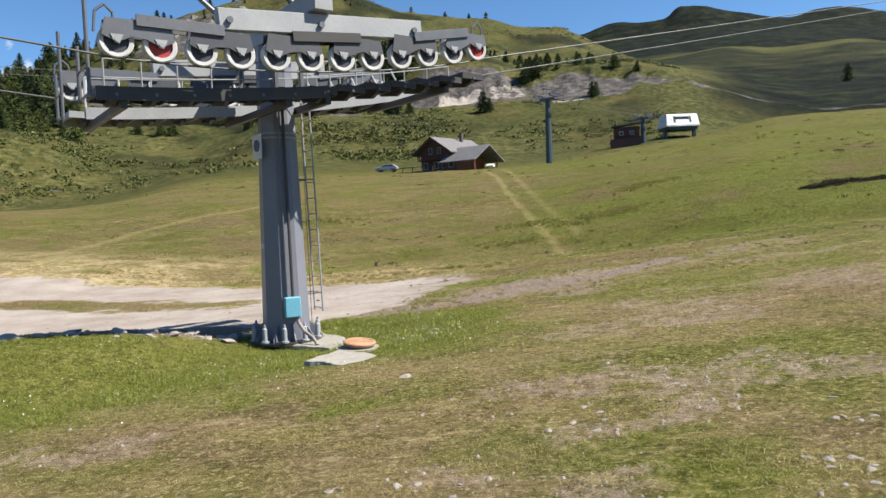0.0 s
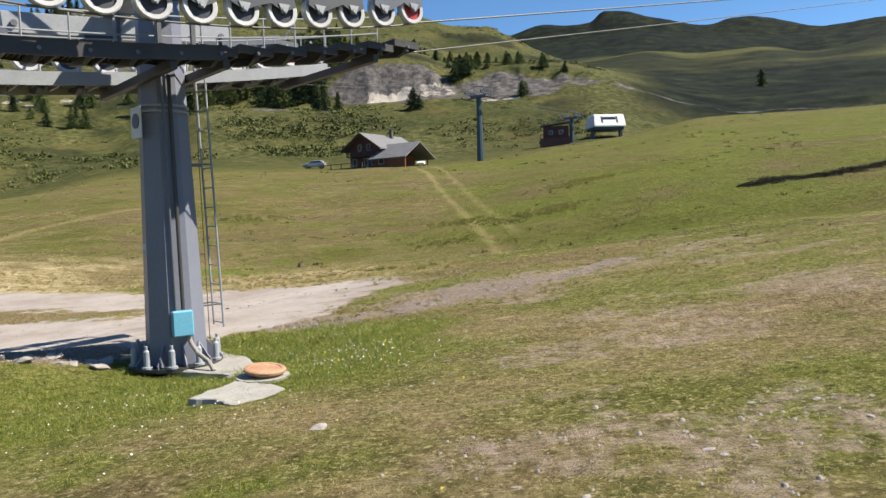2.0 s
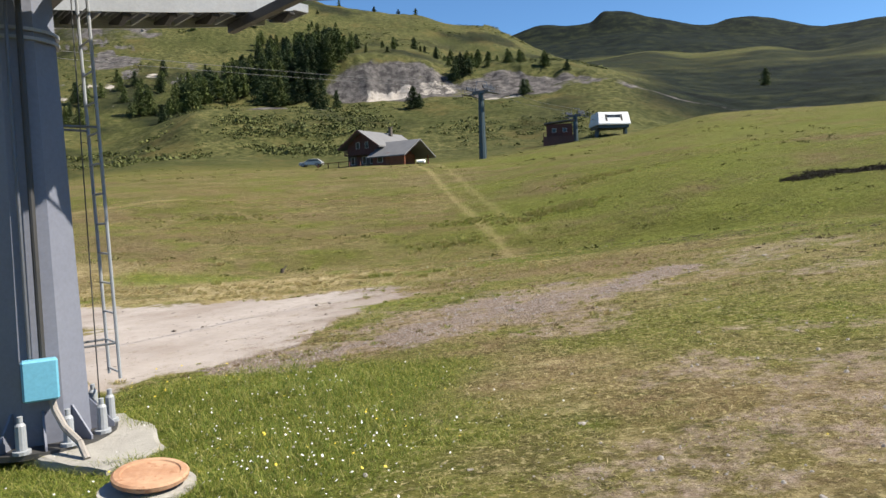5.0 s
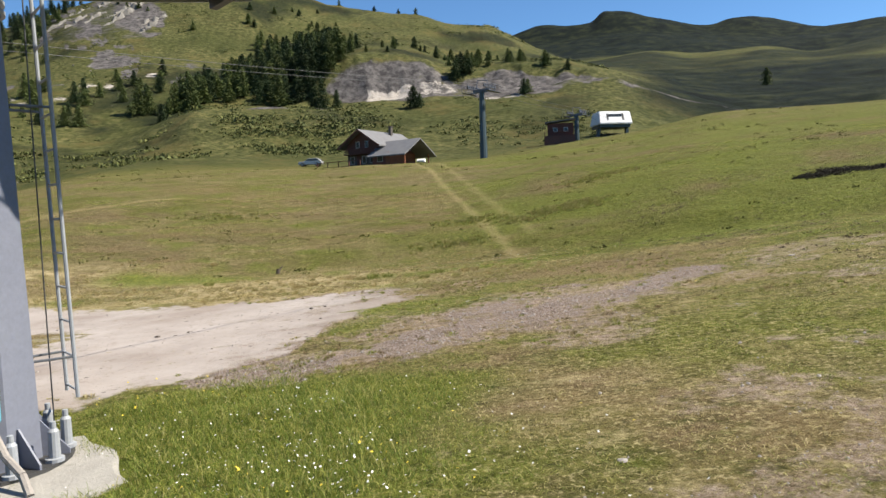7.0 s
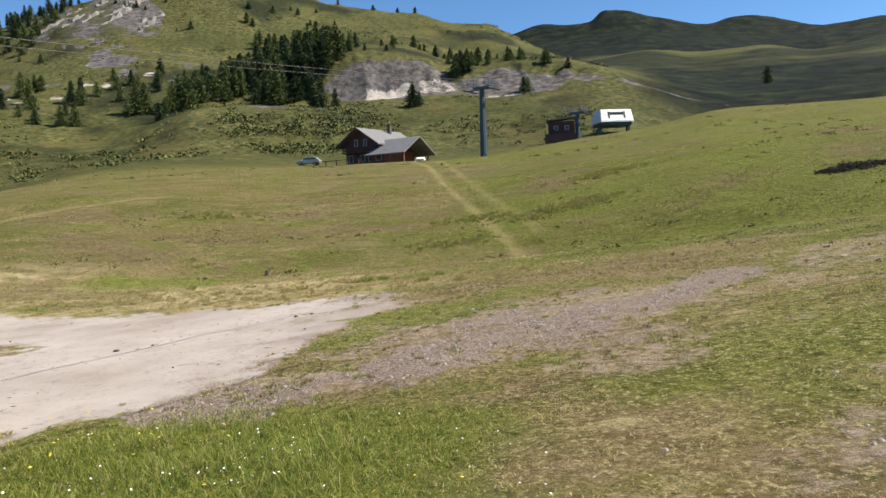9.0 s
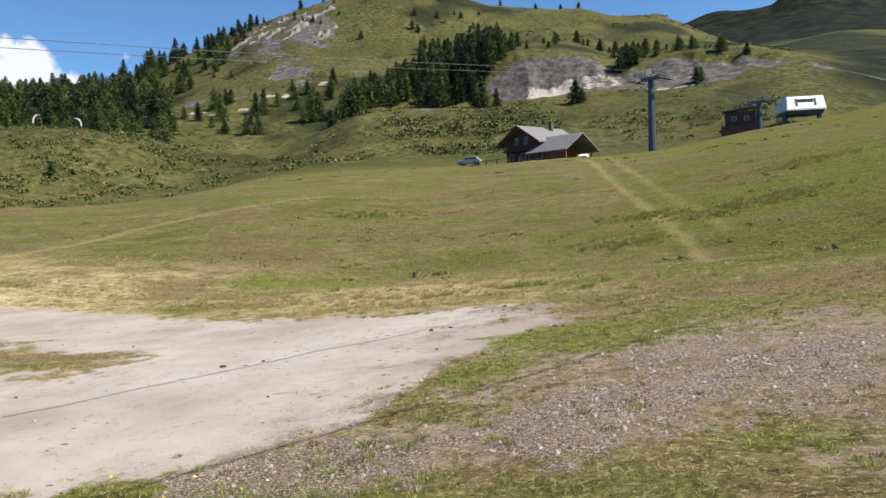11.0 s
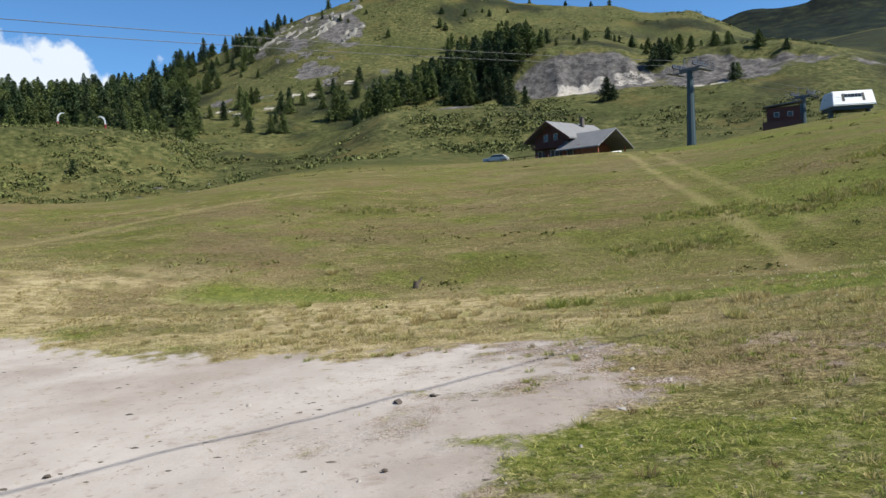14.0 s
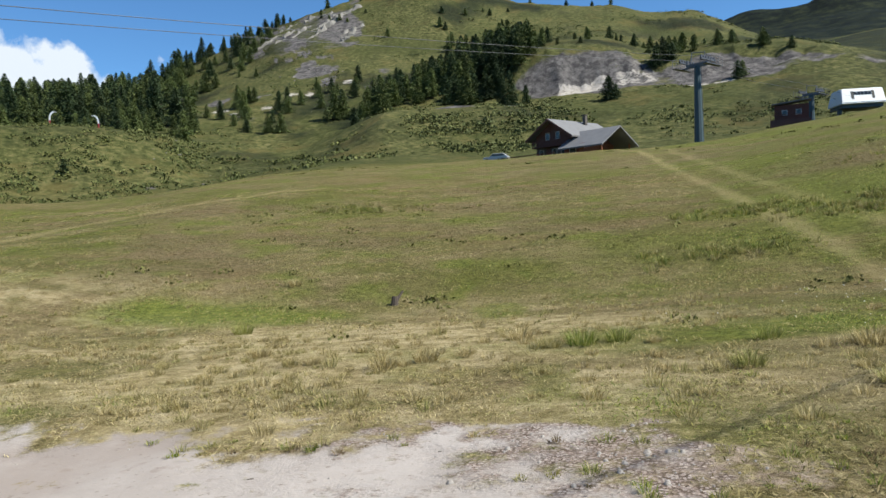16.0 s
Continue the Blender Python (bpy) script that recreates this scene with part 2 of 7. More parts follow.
M_STEEL = surface("galvanised_steel", (0.125, 0.133, 0.152), (0.085, 0.092, 0.108), 2.0, 0.45, 0.35, 40, 0.1, 0.002)
M_POLE = surface("grey_blue_paint", (0.160, 0.170, 0.214), (0.132, 0.142, 0.184), 1.1, 0.42, 0.0, 25, 0.08, 0.002, wear=(0.165, 0.178, 0.220))
M_ALU = surface("light_zinc", (0.29, 0.305, 0.33), (0.22, 0.235, 0.26), 2.2, 0.5, 0.0, 30, 0.08, 0.002)
# dark steel parts; also carries the near walkway's underside shade as colour
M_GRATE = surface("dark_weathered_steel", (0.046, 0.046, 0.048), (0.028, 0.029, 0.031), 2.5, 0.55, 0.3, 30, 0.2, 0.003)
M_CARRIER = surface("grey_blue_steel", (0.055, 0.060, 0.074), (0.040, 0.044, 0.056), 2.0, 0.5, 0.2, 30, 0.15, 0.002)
M_BLACK = surface("dark_rubber", (0.014, 0.014, 0.017), (0.022, 0.022, 0.025), 4, 0.7, 0, 40, 0.2, 0.003)
M_RED = surface("red_paint", (0.375, 0.022, 0.022), (0.285, 0.019, 0.022), 6, 0.45)
M_HUBBLUE = surface("dark_blue_hub", (0.025, 0.028, 0.041), (0.033, 0.036, 0.050), 5, 0.5)
M_TYRE = surface("worn_white_rim", (0.510, 0.510, 0.517), (0.375, 0.375, 0.390), 5, 0.5)
M_BOX = surface("cyan_plastic", (0.124, 0.347, 0.471), (0.105, 0.310, 0.434), 3, 0.42, relief=0.03)
M_WHITE = surface("white_sheet", (0.760, 0.770, 0.780), (0.680, 0.690, 0.710), 0.5, 0.45, relief=0.05)
M_SIGN = surface("sign_face", (0.528, 0.576, 0.624), (0.464, 0.520, 0.576), 4, 0.4, relief=0.03)
M_SIGNB = surface("sign_mark", (0.017, 0.033, 0.088), (0.022, 0.044, 0.099), 4, 0.4, relief=0.03)
M_CONC = surface("concrete", (0.335, 0.318, 0.290), (0.245, 0.232, 0.210), 3.5, 0.85, 0, 35, 0.7, 0.015, wear=(0.190, 0.178, 0.150))
M_CLAY = surface("terracotta", (0.235, 0.105, 0.052), (0.400, 0.255, 0.160), 4, 0.8, 0, 30, 0.35, 0.006, wear=(0.240, 0.102, 0.048))
M_ROPE = surface("steel_rope", (0.055, 0.058, 0.063), (0.083, 0.085, 0.088), 2, 0.5, 0.6, 60)
M_BRIGHT_ROPE = surface("bright_steel_rope", (0.095, 0.10, 0.105), (0.075, 0.08, 0.085), 2, 0.5, 0.3, 60)
M_TEAL = surface("teal_paint", (0.026, 0.052, 0.064), (0.020, 0.042, 0.053), 0.4, 0.5, relief=0.05)
M_WOOD = surface("dark_brown_boards", (0.095, 0.027, 0.017), (0.062, 0.020, 0.013), 1.2, 0.75, 0, 9, 0.3, 0.02)
M_WOODRED = surface("red_brown_boards", (0.150, 0.038, 0.026), (0.105, 0.028, 0.020), 1.2, 0.75, 0, 9, 0.3, 0.02)
M_ORANGE = surface("fresh_pine_boards", (0.235, 0.075, 0.030), (0.170, 0.052, 0.022), 1.2, 0.7, 0, 9, 0.2, 0.02)
M_ROOF = surface("grey_slate", (0.140, 0.140, 0.148), (0.098, 0.098, 0.106), 0.8, 0.7, 0, 6, 0.4, 0.03)
M_STONEWALL = surface("rubble_masonry", (0.085, 0.070, 0.060), (0.055, 0.046, 0.041), 1.6, 0.85, 0, 5, 0.6, 0.05)
M_FRAME = surface("white_frame", (0.40, 0.39, 0.37), (0.34, 0.33, 0.31), 3, 0.5)
M_CAR = surface("silver_car_paint", (0.36, 0.36, 0.37), (0.31, 0.31, 0.32), 0.6, 0.25, 0.3, 10, 0.02)
M_BARK = surface("bark", (0.061, 0.044, 0.033), (0.044, 0.033, 0.025), 2.0, 0.9, 0, 12, 0.6, 0.03)
M_STONE = surface("pale_stone", (0.286, 0.259, 0.237), (0.220, 0.198, 0.182), 3, 0.85, 0, 22, 0.6, 0.02, wear=(0.165, 0.149, 0.138))


def glass(name):
    m, t, b = nodes(name)
    b.inputs["Base Color"].default_value = (0.03, 0.035, 0.04, 1)
    b.inputs["Roughness"].default_value = 0.08
    b.inputs["IOR"].default_value = 1.5
    return m


M_GLASS = glass("dark_glass")


def foliage(name, dark, light, scale=0.9, rough=0.75):
    m, t, b = nodes(name)
    t.nodes.new("ShaderNodeTexCoord").name = "Texture Coordinate"
    geo, info = t.nodes.new("ShaderNodeNewGeometry"), t.nodes.new("ShaderNodeObjectInfo")
    col = mix(t, geo.outputs["Random Per Island"], dark, light)
    col = mix(t, calc(t, "MULTIPLY", noise_tex(t, scale, 4), 0.5), col, tuple(v * 0.6 for v in dark))
    hue = t.nodes.new("ShaderNodeHueSaturation")
    t.links.new(ramp(t, info.outputs["Random"], (0, (0.78,) * 3), (1, (1.25,) * 3)), hue.inputs["Value"])
    t.links.new(col, hue.inputs["Color"])
    t.links.new(hue.outputs[0], b.inputs["Base Color"])
    b.inputs["Roughness"].default_value = rough
    b.inputs["Specular IOR Level"].default_value = 0.2
    return m


M_PINE = foliage("conifer_needles", (0.020, 0.035, 0.014), (0.068, 0.096, 0.036))
M_LARCH = foliage("larch_needles", (0.058, 0.082, 0.024), (0.140, 0.165, 0.050))
M_SHRUB = foliage("dwarf_shrub_leaves", (0.042, 0.054, 0.016), (0.125, 0.130, 0.040), 0.2)


def grass_material():
    m, t, b = nodes("grass_blades")
    t.nodes.new("ShaderNodeTexCoord").name = "Texture Coordinate"
    geo = t.nodes.new("ShaderNodeNewGeometry")
    rnd = geo.outputs["Random Per Island"]
    green = ramp(t, rnd, (0, (0.070, 0.120, 0.016)), (0.5, (0.160, 0.205, 0.030)), (0.85, (0.290, 0.292, 0.058)), (1, (0.400, 0.370, 0.160)))
    straw = ramp(t, rnd, (0, (0.230, 0.182, 0.070)), (0.45, (0.350, 0.280, 0.125)), (0.8, (0.540, 0.455, 0.265)), (1, (0.300, 0.240, 0.090)))
    col = mix(t, attr(t, "dry"), green, straw)
    col = mix(t, attr(t, "rust"), col, ramp(t, rnd, (0, (0.104, 0.065, 0.037)), (1, (0.224, 0.148, 0.092))))
    t.links.new(col, b.inputs["Base Color"])
    b.inputs["Roughness"].default_value = 0.65
    b.inputs["Specular IOR Level"].default_value = 0.25
    tr = t.nodes.new("ShaderNodeBsdfTranslucent")
    t.links.new(col, tr.inputs["Color"])
    mx = t.nodes.new("ShaderNodeMixShader")
    mx.inputs[0].default_value = 0.4
    t.links.new(b.outputs[0], mx.inputs[1])
    t.links.new(tr.outputs[0], mx.inputs[2])
    t.links.new(mx.outputs[0], t.nodes["Material Output"].inputs["Surface"])
    return m


M_GRASS = grass_material()


def ground_material():
    m, t, b = nodes("alpine_turf_and_gravel")
    t.nodes.new("ShaderNodeTexCoord").name = "Texture Coordinate"
    fine, mid = noise_tex(t, 22, 6, 0.75), noise_tex(t, 2.6, 6, 0.7)
    tex = t.nodes["Texture Coordinate"].outputs["Object"]
    squash = t.nodes.new("ShaderNodeVectorMath")
    squash.operation = "MULTIPLY"
    squash.inputs[1].default_value = (0.50, 0.80, 0.80)
    t.links.new(tex, squash.inputs[0])
    wide = noise_tex(t, 0.42, 9, 0.76, squash.outputs[0])
    vast = noise_tex(t, 0.022, 8, 0.66)
    tuft = noise_tex(t, 7.0, 8, 0.82)
    spot = noise_tex(t, 1.3, 8, 0.78)
    green = ramp(t, tuft, (0.36, (0.044, 0.051, 0.007)), (0.46, (0.095, 0.102, 0.020)), (0.55, (0.146, 0.147, 0.036)), (0.64, (0.220, 0.200, 0.066)))
    straw = ramp(t, fine, (0.34, (0.108, 0.079, 0.033)), (0.5, (0.195, 0.150, 0.072)), (0.64, (0.310, 0.252, 0.142)))
    rust = ramp(t, tuft, (0.38, (0.090, 0.058, 0.030)), (0.5, (0.170, 0.118, 0.070)), (0.62, (0.255, 0.188, 0.125)))
    turf = mix(t, attr(t, "dry"), green, straw)
    turf = mix(t, step_fac(t, wide, 0.47, 0.57), turf, mix(t, 0.6, turf, green))
    turf = mix(t, calc(t, "MULTIPLY", step_fac(t, spot, 0.50, 0.62), calc(t, "MULTIPLY", attr(t, "dry"), 0.75)), turf, rust)
    turf = mix(t, attr(t, "rust"), turf, rust)
    turf = mix(t, calc(t, "MULTIPLY", step_fac(t, noise_tex(t, 0.16, 7, 0.7, squash.outputs[0]), 0.50, 0.60), 0.25), turf, (0.130, 0.086, 0.042))
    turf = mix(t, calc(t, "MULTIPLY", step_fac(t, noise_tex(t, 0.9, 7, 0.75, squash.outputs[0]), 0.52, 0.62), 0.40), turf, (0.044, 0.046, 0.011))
    # low spots of the relief noise darkened, shade between tufts put into the colour
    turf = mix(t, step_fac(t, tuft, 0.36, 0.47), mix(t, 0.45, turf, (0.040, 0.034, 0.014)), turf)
    # single tufts: hollows darkened as painted shade, deep green cushions and bleached heads
    clump = noise_tex(t, 2.4, 8, 0.80, squash.outputs[0])
    turf = mix(t, calc(t, "MULTIPLY", step_fac(t, clump, 0.55, 0.61), 0.55), turf, (0.052, 0.066, 0.012))
    turf = mix(t, calc(t, "MULTIPLY", step_fac(t, noise_tex(t, 3.1, 8, 0.80, squash.outputs[0]), 0.55, 0.62), calc(t, "MULTIPLY", attr(t, "dry"), 0.8)), turf, (0.340, 0.280, 0.150))
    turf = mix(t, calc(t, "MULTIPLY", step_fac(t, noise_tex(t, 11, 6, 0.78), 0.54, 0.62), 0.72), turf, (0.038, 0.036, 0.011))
    turf = mix(t, calc(t, "MULTIPLY", step_fac(t, noise_tex(t, 17, 5, 0.75), 0.54, 0.62), calc(t, "SUBTRACT", 0.75, calc(t, "MULTIPLY", attr(t, "tall"), 0.55))), turf, (0.420, 0.355, 0.190))
    # the uncut meadow: deeper olive, with brown and dark green drifts
    drift = noise_tex(t, 0.5, 7, 0.72, squash.outputs[0])
    turf = mix(t, calc(t, "MULTIPLY", attr(t, "tall"), 0.36), turf, (0.062, 0.062, 0.020))
    turf = mix(t, calc(t, "MULTIPLY", step_fac(t, drift, 0.50, 0.60), calc(t, "MULTIPLY", attr(t, "tall"), 0.55)), turf, ramp(t, tuft, (0.38, (0.034, 0.040, 0.008)), (0.6, (0.105, 0.104, 0.022))))
    turf = mix(t, calc(t, "MULTIPLY", step_fac(t, noise_tex(t, 0.31, 7, 0.72, squash.outputs[0]), 0.52, 0.62), calc(t, "MULTIPLY", attr(t, "tall"), 0.5)), turf, ramp(t, tuft, (0.38, (0.085, 0.056, 0.026)), (0.6, (0.205, 0.150, 0.080))))
    blond = ramp(t, noise_tex(t, 5.0, 7, 0.75, squash.outputs[0]), (0.36, (0.150, 0.118, 0.050)), (0.48, (0.290, 0.232, 0.120)), (0.60, (0.450, 0.375, 0.225)))
    turf = mix(t, attr(t, "blond"), turf, blond)
    lush = ramp(t, tuft, (0.36, (0.030, 0.046, 0.008)), (0.5, (0.095, 0.120, 0.018)), (0.64, (0.200, 0.205, 0.044)))
    turf = mix(t, calc(t, "MULTIPLY", attr(t, "lush"), 0.85), turf, lush)
    # bare pinkish earth with chips of stone
    chips = add(t, "ShaderNodeTexVoronoi", Scale=26.0)
    t.links.new(tex, chips.inputs["Vector"])
    earth = ramp(t, tuft, (0.36, (0.115, 0.080, 0.055)), (0.46, (0.240, 0.178, 0.136)), (0.60, (0.385, 0.306, 0.252)))
    earth = mix(t, step_fac(t, fine, 0.5, 0.7), earth, (0.345, 0.283, 0.236))
    earth = mix(t, step_fac(t, chips.outputs["Distance"], 0.10, 0.16), (0.350, 0.310, 0.280), earth)
    bare = calc(t, "ADD", attr(t, "bare"), calc(t, "MULTIPLY", calc(t, "SUBTRACT", noise_tex(t, 4.2, 8, 0.8), 0.5), calc(t, "MULTIPLY", attr(t, "bare"), 4.5)))
    col = mix(t, calc(t, "MULTIPLY", step_fac(t, bare, 0.34, 0.66), 0.85), turf, earth)
    # stony pinkish-grey ground: broken chips between dark gaps
    grit = add(t, "ShaderNodeTexVoronoi", Scale=46.0, Randomness=1.0)
    t.links.new(tex, grit.inputs["Vector"])
    shade = t.nodes.new("ShaderNodeSeparateColor")
    t.links.new(grit.outputs["Color"], shade.inputs["Color"])
    stones = ramp(t, shade.outputs["Red"], (0.0, (0.170, 0.124, 0.104)), (0.45, (0.290, 0.228, 0.198)), (1.0, (0.430, 0.368, 0.332)))
    stones = mix(t, step_fac(t, grit.outputs["Distance"], 0.42, 0.66), stones, (0.095, 0.068, 0.050))
    stones = mix(t, calc(t, "MULTIPLY", step_fac(t, mid, 0.44, 0.60), 0.5), stones, (0.215, 0.165, 0.135))
    rubble = calc(t, "ADD", attr(t, "stony"), calc(t, "MULTIPLY", calc(t, "SUBTRACT", noise_tex(t, 2.8, 8, 0.78), 0.5), calc(t, "MULTIPLY", attr(t, "stony"), 3.4)))
    col = mix(t, step_fac(t, rubble, 0.34, 0.62), col, stones)
    # fine pale gravel of the road, trodden smooth, with dark crumbs
    sand = ramp(t, noise_tex(t, 0.55, 6, 0.6), (0.35, (0.250, 0.212, 0.190)), (0.5, (0.318, 0.282, 0.260)), (0.65, (0.375, 0.338, 0.316)))
    sand = mix(t, calc(t, "MULTIPLY", noise_tex(t, 75, 3, 0.7), 0.45), sand, (0.205, 0.172, 0.150))
    sand = mix(t, calc(t, "MULTIPLY", step_fac(t, noise_tex(t, 5.5, 5, 0.65), 0.58, 0.68), 0.45), sand, (0.190, 0.148, 0.124))
    sand = mix(t, calc(t, "MULTIPLY", step_fac(t, noise_tex(t, 13, 4, 0.6), 0.62, 0.69), 0.6), sand, (0.130, 0.098, 0.074))
    col = mix(t, attr(t, "track"), col, mix(t, fine, (0.218, 0.174, 0.073), (0.322, 0.265, 0.140)))
    lace = calc(t, "ADD", attr(t, "gravel"), calc(t, "MULTIPLY", calc(t, "SUBTRACT", noise_tex(t, 3.4, 8, 0.8), 0.5), calc(t, "MULTIPLY", attr(t, "gravel"), 3.6)))
    col = mix(t, step_fac(t, lace, 0.3, 0.65), col, sand)
    # far slopes: short alpine sward with heath, and cloud shade painted in
    sward = ramp(t, noise_tex(t, 0.55, 9, 0.80), (0.36, (0.014, 0.018, 0.005)), (0.45, (0.044, 0.049, 0.017)), (0.54, (0.088, 0.086, 0.032)), (0.63, (0.150, 0.130, 0.058)))
    sward = mix(t, step_fac(t, vast, 0.42, 0.60), sward, mix(t, 0.55, sward, (0.031, 0.039, 0.011)))
    sward = mix(t, calc(t, "MULTIPLY", step_fac(t, noise_tex(t, 0.11, 8, 0.72), 0.50, 0.60), 0.42), sward, (0.026, 0.032, 0.012))
    sward = mix(t, calc(t, "MULTIPLY", step_fac(t, noise_tex(t, 0.055, 8, 0.70), 0.53, 0.63), 0.45), sward, (0.120, 0.094, 0.034))
    col = mix(t, attr(t, "far"), col, sward)
    # near-black tones: heath, and cloud shade put into the colour
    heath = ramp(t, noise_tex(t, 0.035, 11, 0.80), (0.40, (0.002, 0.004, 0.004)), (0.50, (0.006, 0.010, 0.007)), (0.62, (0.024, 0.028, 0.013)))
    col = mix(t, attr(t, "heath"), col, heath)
    scree = ramp(t, noise_tex(t, 0.35, 9, 0.78), (0.38, (0.034, 0.031, 0.032)), (0.5, (0.084, 0.077, 0.076)), (0.62, (0.160, 0.148, 0.142)))
    cut = calc(t, "ADD", attr(t, "rock"), calc(t, "MULTIPLY", calc(t, "SUBTRACT", wide, 0.5), calc(t, "MULTIPLY", attr(t, "rock"), 2.0)))
    col = mix(t, step_fac(t, cut, 0.36, 0.56), col, scree)
    white = calc(t, "ADD", attr(t, "chalk"), calc(t, "MULTIPLY", calc(t, "SUBTRACT", noise_tex(t, 0.3, 9, 0.8), 0.5), calc(t, "MULTIPLY", attr(t, "chalk"), 4.0)))
    col = mix(t, step_fac(t, white, 0.4, 0.6), col, ramp(t, noise_tex(t, 1.1, 6, 0.75), (0.35, (0.218, 0.187, 0.161)), (0.55, (0.374, 0.343, 0.312))))
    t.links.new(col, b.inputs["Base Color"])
    b.inputs["Roughness"].default_value = 0.92
    b.inputs["Specular IOR Level"].default_value = 0.06
    rugged = calc(t, "SUBTRACT", 0.8, calc(t, "MULTIPLY", attr(t, "gravel"), 0.72))
    b2 = add(t, "ShaderNodeBump", Distance=0.06)
    t.links.new(tuft, b2.inputs["Height"])
    t.links.new(rugged, b2.inputs["Strength"])
    b1 = add(t, "ShaderNodeBump", Distance=0.5)
    t.links.new(rugged, b1.inputs["Strength"])
    t.links.new(wide, b1.inputs["Height"])
    t.links.new(b1.outputs[0], b2.inputs["Normal"])
    t.links.new(b2.outputs[0], b.inputs["Normal"])
    return m


M_GROUND = ground_material()


# ---- mesh helpers ----
def part(name, bm, material, parent=None, label="", at=None):
    """Links a bmesh as one mesh object under a thing or a part."""
    me = bpy.data.meshes.new(name)
    bm.normal_update()
    bm.to_mesh(me)
    bm.free()
    me.materials.append(material)
    ob = new(name, me)
    ob.parent = parent
    if at is not None:
        ob.matrix_basis = at
    if label:
        tagged(ob, label)
    return ob


def share(ob, parent, at, name=None):
    """Another object on the same mesh."""
    o = new(name or ob.name.split(".")[0], ob.data)
    o.parent, o.matrix_basis = parent, at
    if "label" in ob:
        o["label"] = ob["label"]
    return o


def thing(name, at, label, category, group=""):
    e = new(name)
    e.matrix_basis = at
    return tagged(e, label, category, group)


def box(bm, x0, x1, y0, y1, z0, z1, m=None, bevel=0.0):
    made = bmesh.ops.create_cube(bm, size=1.0)["verts"]
    for v in made:
        v.co = Vector((x0 + (v.co.x + 0.5) * (x1 - x0), y0 + (v.co.y + 0.5) * (y1 - y0), z0 + (v.co.z + 0.5) * (z1 - z0)))
    if bevel:
        edges = list({e for v in made for e in v.link_edges})
        out = bmesh.ops.bevel(bm, geom=edges, offset=bevel, segments=1, affect="EDGES")
        made = [v for v in {v for f in out["faces"] for v in f.verts} | {v for v in made if v.is_valid}]
    if m is not None:
        for v in made:
            v.co = m @ v.co
    return bm


def rod(bm, a, b, r0, r1=None, n=8):
    a, b = Vector(a), Vector(b)
    r1 = r0 if r1 is None else r1
    d = b - a
    m = Matrix.Translation((a + b) / 2) @ d.to_track_quat("Z", "Y").to_matrix().to_4x4()
    bmesh.ops.create_cone(bm, cap_ends=True, segments=n, radius1=r0, radius2=r1, depth=d.length, matrix=m)
    return bm


def lathe(bm, profile, n=24, m=None):
    """Turns (radius, height) round the z axis."""
    rings = []
    for r, z in profile:
        if r < 1e-6:
            rings.append([bm.verts.new((0, 0, z))])
        else:
            rings.append([bm.verts.new((r * math.cos(2 * math.pi * i / n), r * math.sin(2 * math.pi * i / n), z)) for i in range(n)])
    for a, b in zip(rings, rings[1:]):
        for i in range(n):
            j = (i + 1) % n
            f = [a[i % len(a)], a[j % len(a)], b[j % len(b)], b[i % len(b)]]
            f = [v for k, v in enumerate(f) if v not in f[:k]]
            if len(f) > 2:
                bm.faces.new(f)
    if m is not None:
        bmesh.ops.transform(bm, matrix=m, verts=[v for ring in rings for v in ring])
    bmesh.ops.recalc_face_normals(bm, faces=bm.faces)
    return bm


def prism(bm, outline, x0, x1):
    """An outline in y and z, drawn out along x."""
    a = [bm.verts.new((x0, y, z)) for y, z in outline]
    b = [bm.verts.new((x1, y, z)) for y, z in outline]
    bm.faces.new(a[::-1]), bm.faces.new(b)
    for i in range(len(outline)):
        j = (i + 1) % len(outline)
        bm.faces.new((a[i], a[j], b[j], b[i]))
    bmesh.ops.recalc_face_normals(bm, faces=bm.faces)
    return bm


def smoothed(ob):
    ob.data.shade_smooth()
    return ob


def raw_mesh(name, verts, faces, material, floats=None):
    """A mesh from arrays; faces all with the same number of corners; floats: values per vertex."""
    me = bpy.data.meshes.new(name)
    n, k = faces.shape
    me.vertices.add(len(verts))
    me.vertices.foreach_set("co", np.ascontiguousarray(verts, np.float32).ravel())
    me.loops.add(n * k)
    me.loops.foreach_set("vertex_index", np.ascontiguousarray(faces, np.int32).ravel())
    me.polygons.add(n)
    me.polygons.foreach_set("loop_start", np.arange(0, n * k, k, dtype=np.int32))
    me.update(calc_edges=True)
    for key, values in (floats or {}).items():
        me.attributes.new(key, "FLOAT", "POINT").data.foreach_set("value", np.ascontiguousarray(values, np.float32))
    me.materials.append(material)
    return me


